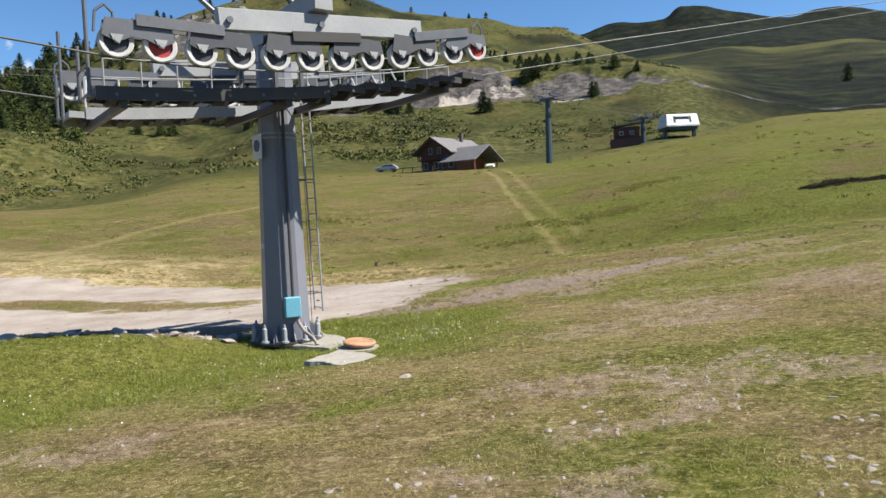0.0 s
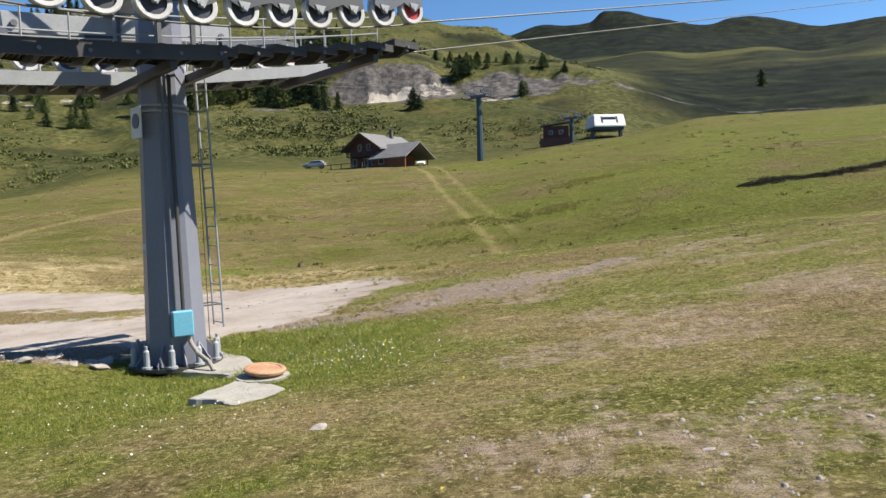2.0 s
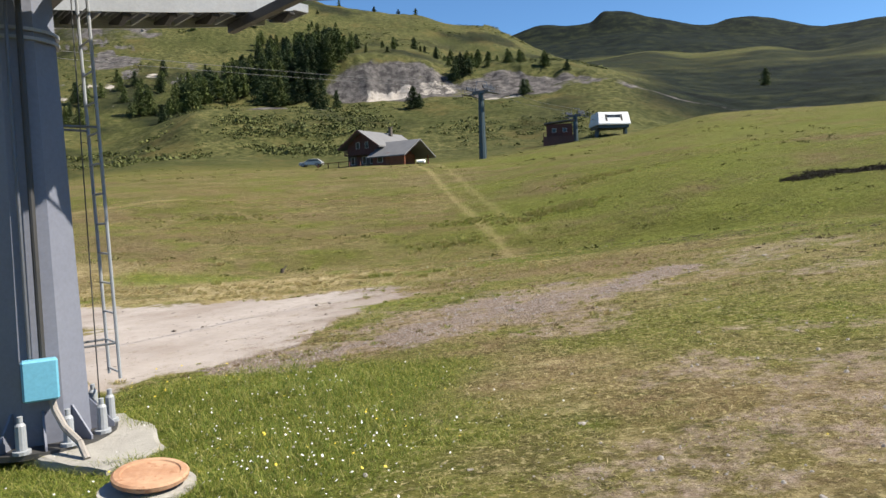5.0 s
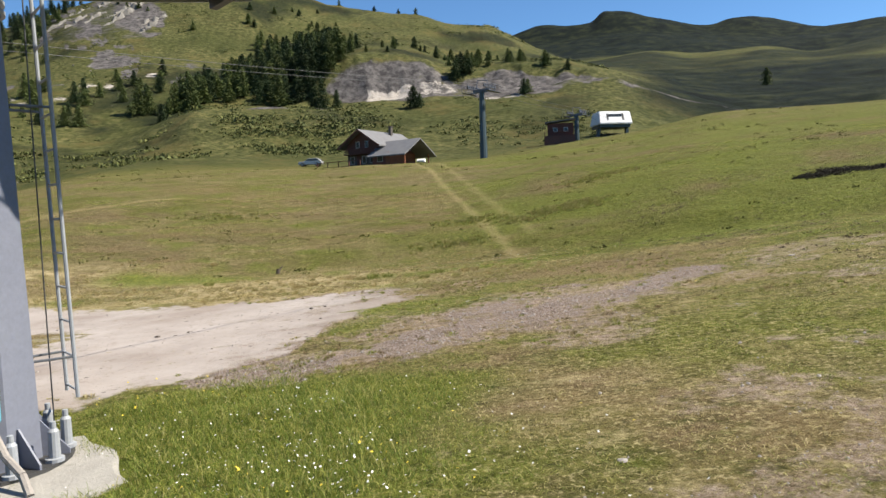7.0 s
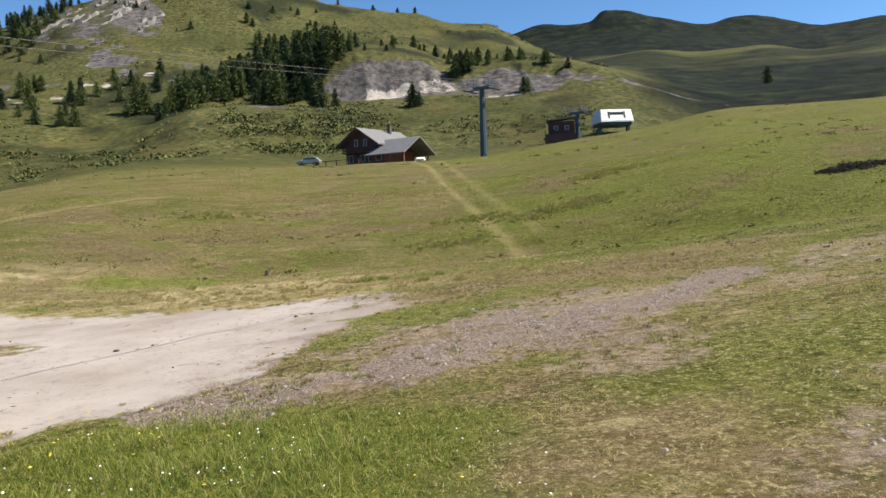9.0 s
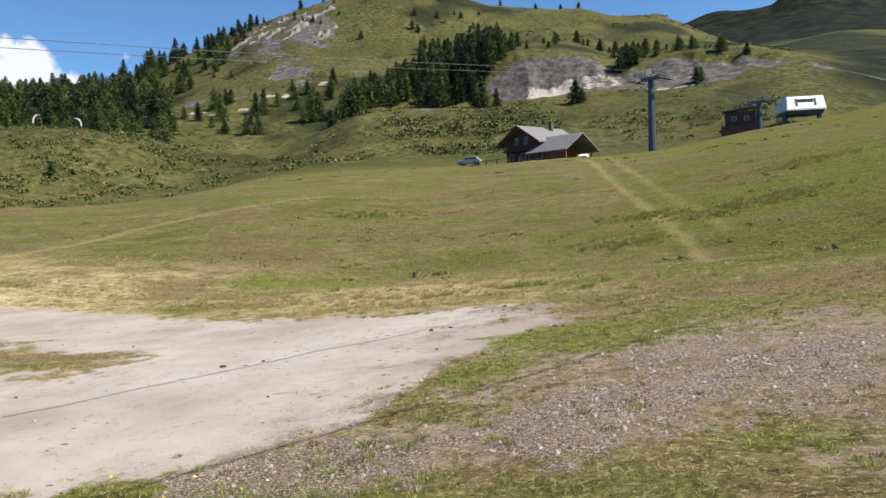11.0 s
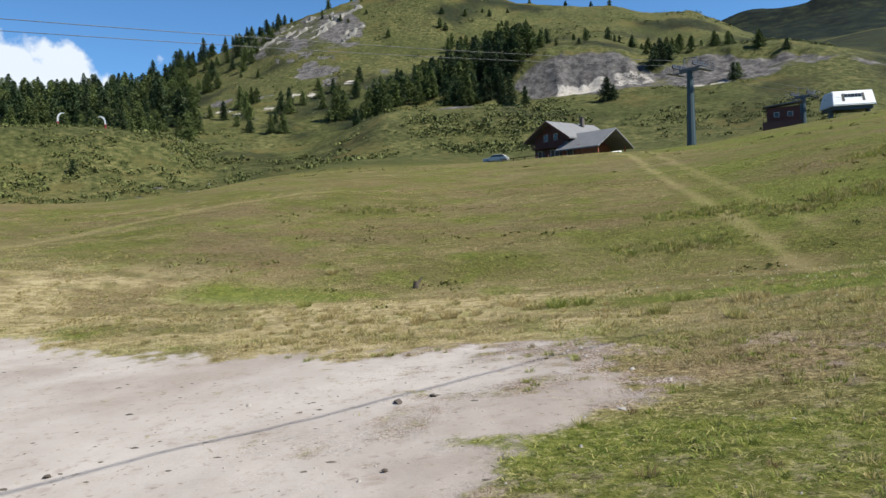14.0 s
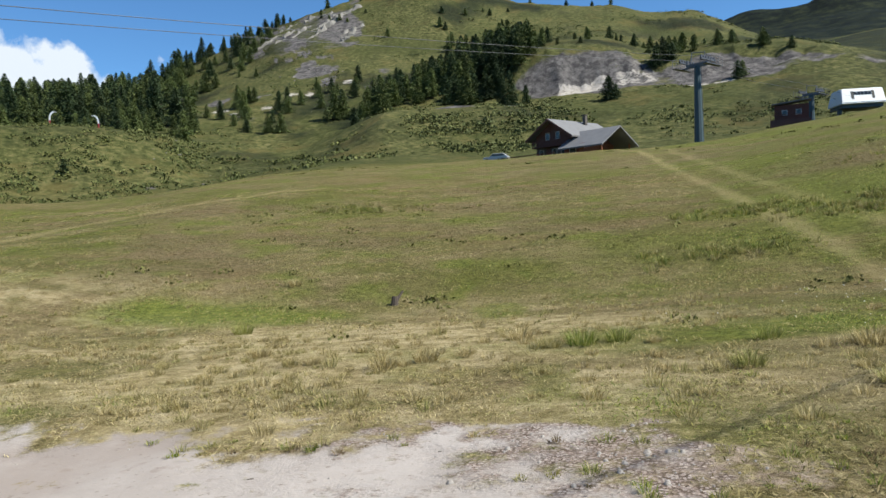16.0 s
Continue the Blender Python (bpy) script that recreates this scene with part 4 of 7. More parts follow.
    for side in (-1, 1):
        y0 = 1.88 * side
        # main beam, carried by the crossarm
        bm = bmesh.new()
        box(bm, -1.66, 1.98, y0 - 0.09, y0 + 0.09, -0.16, 0.16, Matrix.Translation((0, 0, H(4.62))) @ Matrix.Rotation(-0.075, 4, "Y"), 0.008)
        main = part("main_beam", bm, M_ALU, root, "light zinc main rocker beam")
        for x in (-1.5, 0.0, 1.8):
            bm = bmesh.new()
            rod(bm, (x, y0 - 0.14, H(4.62) + 0.075 * x - 0.02), (x, y0 + 0.14, H(4.62) + 0.075 * x - 0.02), 0.05, n=10)
            part("pivot", bm, M_STEEL, main)
        xs = [-3.06 + 0.575 * i for i in range(12)]
        # rockers over four wheels, then over two
        for k in range(3):
            x0, x1 = xs[4 * k] + 0.25, xs[4 * k + 3] - 0.25
            z0, z1 = sheave_z(x0) + 0.30, sheave_z(x1) + 0.30
            bm = bmesh.new()
            ang = math.atan2(z1 - z0, x1 - x0)
            box(bm, -(x1 - x0) / 2, (x1 - x0) / 2, -0.13, -0.10, -0.08, 0.08, None, 0.004)
            box(bm, -(x1 - x0) / 2, (x1 - x0) / 2, 0.10, 0.13, -0.08, 0.08, None, 0.004)
            bmesh.ops.transform(bm, matrix=Matrix.Translation(((x0 + x1) / 2, y0, (z0 + z1) / 2)) @ Matrix.Rotation(-ang, 4, "Y"), verts=bm.verts)
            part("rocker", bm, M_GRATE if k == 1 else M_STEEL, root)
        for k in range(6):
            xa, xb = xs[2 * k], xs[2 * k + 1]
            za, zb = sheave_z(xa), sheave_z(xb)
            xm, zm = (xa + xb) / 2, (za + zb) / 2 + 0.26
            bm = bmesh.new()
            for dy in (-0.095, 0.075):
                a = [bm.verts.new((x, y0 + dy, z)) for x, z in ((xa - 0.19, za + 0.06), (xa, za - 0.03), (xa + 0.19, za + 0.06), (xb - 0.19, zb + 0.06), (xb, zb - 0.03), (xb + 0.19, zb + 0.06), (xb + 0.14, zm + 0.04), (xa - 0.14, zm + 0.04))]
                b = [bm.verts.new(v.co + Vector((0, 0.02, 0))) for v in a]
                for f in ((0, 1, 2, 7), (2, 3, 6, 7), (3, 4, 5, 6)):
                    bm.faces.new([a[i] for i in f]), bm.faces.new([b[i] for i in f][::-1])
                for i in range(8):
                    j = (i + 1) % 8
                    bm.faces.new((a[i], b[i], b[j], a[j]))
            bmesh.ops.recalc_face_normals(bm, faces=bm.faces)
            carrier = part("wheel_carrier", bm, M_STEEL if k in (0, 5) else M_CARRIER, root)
            for xc, zc in ((xa, za), (xb, zb)):
                bm = bmesh.new()
                prism(bm, [(-0.085, 0.075), (0.085, 0.075), (0.03, -0.045), (-0.03, -0.045)], -0.108, -0.0975)
                bmesh.ops.transform(bm, matrix=Matrix.Translation((xc, y0, zc)) @ Matrix.Rotation(math.pi / 2, 4, "Z"), verts=bm.verts)
                part("axle_plate", bm, M_ALU, carrier)
        for i, x in enumerate(xs):
            kind = "red" if i in (1, 11) else "plain"
            at = pose(x, y0, sheave_z(x), 90, 0, 0)
            if kind not in wheel:
                bm = bmesh.new()
                lathe(bm, [(0.165, -0.052), (0.215, -0.055), (0.232, -0.04), (0.222, -0.012), (0.215, 0.0), (0.222, 0.012), (0.232, 0.04), (0.215, 0.055), (0.165, 0.052), (0.165, -0.052)], 28)
                rim = part("sheave", bm, M_TYRE, root, "white-rimmed rope sheave", at)
                bm = bmesh.new()
                lathe(bm, [(0.0, -0.05), (0.055, -0.05), (0.06, -0.028), (0.15, -0.022), (0.166, -0.036), (0.166, 0.036), (0.15, 0.022), (0.06, 0.028), (0.055, 0.05), (0.0, 0.05)], 24)
                hub = part("hub", bm, M_RED if kind == "red" else M_HUBBLUE, rim, "red wheel hub" if kind == "red" else "")
                bm = bmesh.new()
                lathe(bm, [(0.0, -0.125), (0.034, -0.125), (0.034, 0.125), (0.0, 0.125)], 12)
                axle = part("axle", bm, M_ALU, rim)
                wheel[kind] = (rim, hub, axle)
            else:
                rim, hub, axle = wheel[kind]
                o = share(rim, root, at)
                share(hub, o, Matrix.Identity(4)), share(axle, o, Matrix.Identity(4))
        # the rope catcher loops at both ends
        for x in (xs[0] - 0.12, xs[-1] + 0.05):
            bm = bmesh.new()
            pts = [(x - 0.15, sheave_z(x) + 0.1), (x - 0.12, sheave_z(x) + 0.38), (x, sheave_z(x) + 0.48), (x + 0.10, sheave_z(x) + 0.38), (x + 0.10, sheave_z(x) + 0.12)]
            for p, q in zip(pts, pts[1:]):
                rod(bm, (p[0], y0, p[1]), (q[0], y0, q[1]), 0.018, n=6)
            part("rope_guide", bm, M_STEEL, root)
        # walkway: stepped grating treads on two stringers
        ya, yb = (-1.44, -0.62) if side < 0 else (0.98, 1.60)
        wz = lambda x: H(3.67) + 0.11 * x + 0.012 * x * x
        tread = None
        for i in range(13):
            x = -3.0 + 0.545 * i
            at = pose(x, 0, wz(x), 0, 1.5, 0)
            if tread is None:
                bm = bmesh.new()
                box(bm, -0.255, 0.255, ya, yb, 0.0, 0.03)
                for e0, e1 in ((-0.255, -0.235), (0.235, 0.255)):
                    box(bm, e0, e1, ya, yb, -0.08, -0.002)
                box(bm, -0.234, 0.234, ya, ya + 0.02, -0.08, -0.002)
                box(bm, -0.234, 0.234, yb - 0.02, yb, -0.08, -0.002)
                for k in range(1, 8):
                    box(bm, -0.234 + k * 0.0585 - 0.006, -0.234 + k * 0.0585 + 0.006, ya + 0.021, yb - 0.021, -0.05, -0.002)
                # near treads get darker steel, the shade of their undersides painted in
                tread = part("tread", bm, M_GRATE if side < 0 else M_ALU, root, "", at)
            else:
                share(tread, root, at)
            if i == 0:
                bm = bmesh.new()
                prism(bm, [(ya + 0.02, -0.09), (yb - 0.02, -0.09), (yb - 0.02, -0.12), (ya + 0.25, -0.20), (ya + 0.02, -0.13)], -0.03, 0.03)
                rod(bm, (-0.05, ya + 0.05, -0.12), (0.05, ya + 0.05, -0.12), 0.03, n=8)
                brk = part("tread_bracket", bm, M_GRATE, root, "", at)
            else:
                share(brk, root, at)
        yp = yb - 0.015 if side < 0 else ya + 0.015
        bm = bmesh.new()
        rod(bm, (0, 0, 0.03), (0, 0, 0.60), 0.014, n=6)
        post = part("guard_post", bm, M_ALU, root, "", pose(-3.0, yp, wz(-3.0)))
        for i in range(1, 13):
            x = -3.0 + 0.545 * i
            share(post, root, pose(x, yp, wz(x)))
        for h in (0.32, 0.60):
            for i in range(12):
                bm = bmesh.new()
                x, x2 = -3.0 + 0.545 * i, -3.0 + 0.545 * (i + 1)
                rod(bm, (x, yp, wz(x) + h), (x2, yp, wz(x2) + h), 0.012, n=6)
                part("guard_rail", bm, M_ALU, root)
        if side > 0:
            for i in range(12):
                bm = bmesh.new()
                x, x2 = -3.0 + 0.545 * i, -3.0 + 0.545 * (i + 1)
                z1, z2 = wz(x), wz(x2)
                v = [bm.verts.new(p) for p in ((x, ya - 0.02, z1 - 0.10), (x2, ya - 0.02, z2 - 0.10), (x2, ya - 0.02, z2 + 0.10), (x, ya - 0.02, z1 + 0.10), (x, ya - 0.004, z1 - 0.10), (x2, ya - 0.004, z2 - 0.10), (x2, ya - 0.004, z2 + 0.10), (x, ya - 0.004, z1 + 0.10))]
                for f in ((0, 1, 2, 3), (7, 6, 5, 4), (3, 2, 6, 7), (1, 0, 4, 5), (0, 3, 7, 4), (2, 1, 5, 6)):
                    bm.faces.new([v[k] for k in f])
                part("toe_board", bm, M_ALU, root, "light zinc toe board")
        edge = ya - 0.012 if side < 0 else yb + 0.012
        bm = bmesh.new()
        stations = [-3.27 + 0.28 * i for i in range(14 if side < 0 else 25)]
        ring = [[bm.verts.new((x, edge + dy, wz(x) + dz)) for dy, dz in ((-0.012, -0.15), (0.012, -0.15), (0.012, 0.045), (-0.012, 0.045))] for x in stations]
        for p, q in zip(ring, ring[1:]):
            for i in range(4):
                bm.faces.new((p[i], p[(i + 1) % 4], q[(i + 1) % 4], q[i]))
        bm.faces.new(ring[0]), bm.faces.new(ring[-1][::-1])
        bmesh.ops.recalc_face_normals(bm, faces=bm.faces)
        # near stringer too: shade put into its darker steel
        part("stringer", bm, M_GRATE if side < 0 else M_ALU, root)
        for i in range(13):
            x = -3.0 + 0.545 * i
            bm = bmesh.new()
            rod(bm, (x, edge - 0.03, wz(x) - 0.07), (x, edge + 0.03, wz(x) - 0.07), 0.026, n=10)
            part("bolt", bm, M_STEEL, root)
            if side > 0:
                bm = bmesh.new()
                rod(bm, (x, ya + 0.02, wz(x) - 0.08), (x + 0.18, 1.82, sheave_z(x) + 0.24), 0.022, n=6)
                part("strut", bm, M_ALU, root)
        # end frame with a tall post
        bm = bmesh.new()
        xe = -3.34
        for y, hgt in ((ya + 0.03, 1.35), (yb - 0.03, 0.75)):
            rod(bm, (xe, y, wz(xe) - 0.1), (xe, y, wz(xe) + hgt), 0.028, n=8)
        rod(bm, (xe, ya, wz(xe) + 0.35), (xe, yb, wz(xe) + 0.35), 0.016, n=6)
        rod(bm, (xe, ya, wz(xe) - 0.05), (xe, yb, wz(xe) - 0.05), 0.02, n=6)
        part("end_frame", bm, M_STEEL, root)
        # hangers from the crossarm to the walkway
        bm = bmesh.new()
        for x in (-0.24, 0.24):
            box(bm, x - 0.03, x + 0.03, yb - 0.06 if side < 0 else ya, yb if side < 0 else ya + 0.06, wz(0), H(4.8))
        part("hanger", bm, M_STEEL, root)
    # cross members between the walkways
    for x in (-2.9, -0.36, 0.36, 2.9):
        bm = bmesh.new()
        z = H(3.67) + 0.11 * x + 0.012 * x * x - 0.12
        box(bm, x - 0.05, x + 0.05, -1.42, 1.54, z - 0.14, z - 0.02, None, 0.006)
        part("cross_member", bm, M_GRATE, root)
    return root


tower = build_tower()

def haul_rope(y0, label):
    pts = [(-90.0, 14.5), (-40, 7.6), (-12, 4.62)]
    pts += [(x, sheave_z(x) - 0.72 - 0.225) for x in [-3.0 + 0.3 * i for i in range(21)]]
    pts += [(3.4, 4.42)] + [(3.4 + d, 4.42 + 0.205 * d + 0.00008 * d * d) for d in (6, 15, 34, 60, 100)]
    cu = bpy.data.curves.new("haul_rope", "CURVE")
    cu.dimensions, cu.bevel_depth, cu.bevel_resolution = "3D", 0.0145, 2
    sp = cu.splines.new("POLY")
    sp.points.add(len(pts) - 1)
    for p, (x, z) in zip(sp.points, pts):
        p.co = (x, y0, z, 1)
    cu.materials.append(M_BRIGHT_ROPE)
    ob = new("haul_rope", cu)
    ob.matrix_basis = pose(TOWER[0], TOWER[1], 0, 0, 0, LINE)
    return tagged(ob, label, "rope", "haul ropes")


haul_rope(-1.88, "taut steel haul rope under the sheaves")
haul_rope(1.88, "taut steel haul rope under the sheaves")


# ---- slabs, cap and stones round the tower's foot ----
def rough_slab(name, outline, thick, material, label, category, seed, kind_z=None):
    """A flat broken piece with an uneven edge, lying on the ground."""
    rnd = random.Random(seed)
    cx, cy = sum(p[0] for p in outline) / len(outline), sum(p[1] for p in outline) / len(outline)
    pts = []
    for a, b in zip(outline, outline[1:] + outline[:1]):
        for k in range(4):
            t = k / 4
            pts.append((a[0] + (b[0] - a[0]) * t - cx + rnd.uniform(-0.03, 0.03), a[1] + (b[1] - a[1]) * t - cy + rnd.uniform(-0.03, 0.03)))
    bm = bmesh.new()
    lower = [bm.verts.new((x * 1.03, y * 1.03, -0.12)) for x, y in pts]
    upper = [bm.verts.new((x, y, thick - 0.012 + rnd.uniform(-0.008, 0.008))) for x, y in pts]
    inner = [bm.verts.new((x * 0.93, y * 0.93, thick + rnd.uniform(-0.002, 0.002))) for x, y in pts]
    core = [bm.verts.new((x * 0.5, y * 0.5, thick + rnd.uniform(-0.003, 0.003))) for x, y in pts]
    n = len(pts)
    for i in range(n):
        j = (i + 1) % n
        for a, b in ((lower, upper), (upper, inner), (inner, core)):
            bm.faces.new((a[i], a[j], b[j], b[i]))
    mid = bm.verts.new((0, 0, thick))
    for i in range(n):
        bm.faces.new((core[i], core[(i + 1) % n], mid))
    bmesh.ops.recalc_face_normals(bm, faces=bm.faces)
    return tagged(part(name, bm, material, None, "", pose(cx, cy, gz(cx, cy) if kind_z is None else kind_z)), label, category)


rough_slab("concrete_slab", [(-2.66, 9.86), (-2.52, 10.22), (-2.36, 10.56), (-1.98, 10.42), (-1.72, 10.2), (-1.50, 9.88), (-1.84, 9.62), (-2.16, 9.50), (-2.3, 9.72)], 0.05, M_CONC, "pale weathered concrete slab lying in the grass", "slab", 3)
rough_slab("concrete_footing", [(-4.1, 12.5), (-4.1, 13.2), (-3.3, 13.4), (-2.80, 12.95), (-2.42, 12.2), (-2.72, 11.7), (-3.4, 12.05)], 0.07, M_CONC, "pale concrete footing under the tower mast", "footing", 4, -0.79)


def clay_cap():
    root = thing("drain_cap", pose(-2.08, 10.92, gz(-2.08, 10.92) + 0.10), "round terracotta drain cap on a concrete ring", "drain cap")
    bm = bmesh.new()
    lathe(bm, [(0.0, -0.12), (0.30, -0.12), (0.33, -0.10), (0.33, -0.02), (0.0, -0.02)], 28)
    part("ring", bm, M_CONC, root, "pale concrete ring")
    bm = bmesh.new()
    lathe(bm, [(0.0, -0.018), (0.27, -0.018), (0.315, 0.01), (0.32, 0.045), (0.30, 0.06), (0.25, 0.062), (0.24, 0.05), (0.0, 0.055)], 32, pose(0.02, 0.01, 0.03, 3, 5, 0) @ Matrix.Scale(0.82, 4))
    part("lid", bm, M_CLAY, root, "orange terracotta lid")
    return root


clay_cap()


def stone_mesh(name, size, seed, material, flat=0.5):
    """An angular broken stone: the hull of scattered corners."""
    rnd = random.Random(seed)
    bm = bmesh.new()
    for k in range(18):
        v = Vector((rnd.gauss(0, 1), rnd.gauss(0, 1), rnd.gauss(0, 1))).normalized() * rnd.uniform(0.75, 1.1)
        bm.verts.new((v.x * size, v.y * size * 0.72, max(v.z, -0.5) * size * flat))
    bmesh.ops.convex_hull(bm, input=bm.verts)
    bmesh.ops.delete(bm, geom=[v for v in bm.verts if not v.link_faces], context="VERTS")
    bmesh.ops.bevel(bm, geom=bm.edges[:], offset=size * 0.05, segments=1, affect="EDGES")
    me = bpy.data.meshes.new(name)
    bm.to_mesh(me)
    bm.free()
    me.materials.append(material)
    return me


STONES = [stone_mesh("stone", 0.11, k, M_STONE, 0.28) for k in range(6)]
rs = random.Random(8)


def lay_stone(x, y, size, label, group, tilt=8):
    ob = tagged(new("stone", rs.choice(STONES)), label, "stone", group)
    ob.matrix_basis = pose(x, y, gz(x, y) - 0.004 * size, rs.uniform(-tilt, tilt), rs.uniform(-tilt, tilt), rs.uniform(0, 360)) @ Matrix.Scale(size * 0.85, 4)


for x, y, size in ((-1.0, 8.15, 1.35), (0.44, 6.2, 0.5), (1.1, 11.0, 0.65),
                   (-0.5, 20.7, 0.6), (0.8, 19.4, 0.8), (0.4, 18.1, 0.55), (-0.7, 15.5, 0.5), (6.7, 19.2, 1.1), (2.6, 5.4, 0.6), (0.2, 10.4, 0.4), (1.9, 9.3, 0.4), (3.4, 8.2, 0.5), (1.5, 17.3, 0.6), (0.9, 16.9, 0.5)):
    lay_stone(x, y, size, "pale weathered stone lying in the turf", "stones in the meadow")
for cx_, cy_, spread, count in ((2.42, 4.78, 0.13, 9), (1.95, 4.12, 0.11, 7), (2.10, 3.86, 0.15, 12), (-1.0, 4.30, 0.10, 5), (-0.4, 4.3, 0.16, 5), (1.75, 6.6, 0.3, 7), (2.7, 7.0, 0.35, 8), (0.6, 5.4, 0.3, 5)):
    for k in range(count):
        lay_stone(cx_ + rs.gauss(0, spread), cy_ + rs.gauss(0, spread * 0.8), rs.uniform(0.2, 0.62), "flat pale stone fragment half sunk in bare earth", "stone fragments in the worn turf", 14)
for k in range(46):
    x = -4.7 - 4.6 * (k / 46) + rs.uniform(-0.2, 0.2)
    lay_stone(x, float(bank_line(x)) + rs.uniform(0.02, 0.85), rs.uniform(0.7, 2.2) if k % 3 else rs.uniform(1.8, 3.2), "broken pale stone slab on the edge of the bank", "rubble on the bank", 22)


# ---- the chalet ----
def gable_roof(bm, x0, x1, y0, y1, eave, ridge, over, thick, along="y"):
    """Two sloping slabs; the ridge runs along y, or along x."""
    if along == "y":
        mid, half = (x0 + x1) / 2, (x1 - x0) / 2 + over
        drop = (ridge - eave) * half / ((x1 - x0) / 2)
        prof = [(mid - half, ridge - drop), (mid, ridge), (mid + half, ridge - drop), (mid + half, ridge - drop - thick), (mid, ridge - thick), (mid - half, ridge - drop - thick)]
        a = [bm.verts.new((p, y0 - over, z)) for p, z in prof]
        b = [bm.verts.new((p, y1 + over, z)) for p, z in prof]
    else:
        mid, half = (y0 + y1) / 2, (y1 - y0) / 2 + over
        drop = (ridge - eave) * half / ((y1 - y0) / 2)
        prof = [(mid - half, ridge - drop), (mid, ridge), (mid + half, ridge - drop), (mid + half, ridge - drop - thick), (mid, ridge - thick), (mid - half, ridge - drop - thick)]
        a = [bm.verts.new((x0 - 0.1, p, z)) for p, z in prof]
        b = [bm.verts.new((x1 + over, p, z)) for p, z in prof]
    n = len(prof)
    for i in range(n):
        j = (i + 1) % n
        bm.faces.new((a[i], a[j], b[j], b[i]))
    for q in (a, b):
        bm.faces.new((q[0], q[1], q[4], q[5])), bm.faces.new((q[1], q[2], q[3], q[4]))
    bmesh.ops.recalc_face_normals(bm, faces=bm.faces)
    return bm


def gable_wall(bm, x0, x1, y, t, z0, eave, ridge):
    """A gable wall across x, with thickness t."""
    mid = (x0 + x1) / 2
    prof = [(x0, z0), (x1, z0), (x1, eave), (mid, ridge), (x0, eave)]
    a = [bm.verts.new((px, y, z)) for px, z in prof]
    b = [bm.verts.new((px, y + t, z)) for px, z in prof]
    bm.faces.new(a), bm.faces.new(b[::-1])
    for i in range(5):
        j = (i + 1) % 5
        bm.faces.new((a[i], b[i], b[j], a[j]))
    bmesh.ops.recalc_face_normals(bm, faces=bm.faces)
    return bm


def window(parent, at, w, h, shutters=False):
    """A framed window, centred on its foot, looking towards -y."""
    bm = bmesh.new()
    box(bm, -w / 2, -w / 2 + 0.09, -0.05, 0.03, 0, h), box(bm, w / 2 - 0.09, w / 2, -0.05, 0.03, 0, h)
    box(bm, -w / 2 + 0.09, w / 2 - 0.09, -0.05, 0.03, 0, 0.09), box(bm, -w / 2 + 0.09, w / 2 - 0.09, -0.05, 0.03, h - 0.09, h)
    f = part("window_frame", bm, M_FRAME, parent, "white window frame", at)
    bm = bmesh.new()
    box(bm, -w / 2 + 0.09, w / 2 - 0.09, -0.012, 0.008, 0.09, h - 0.09)
    part("pane", bm, M_GLASS, f)
    return f


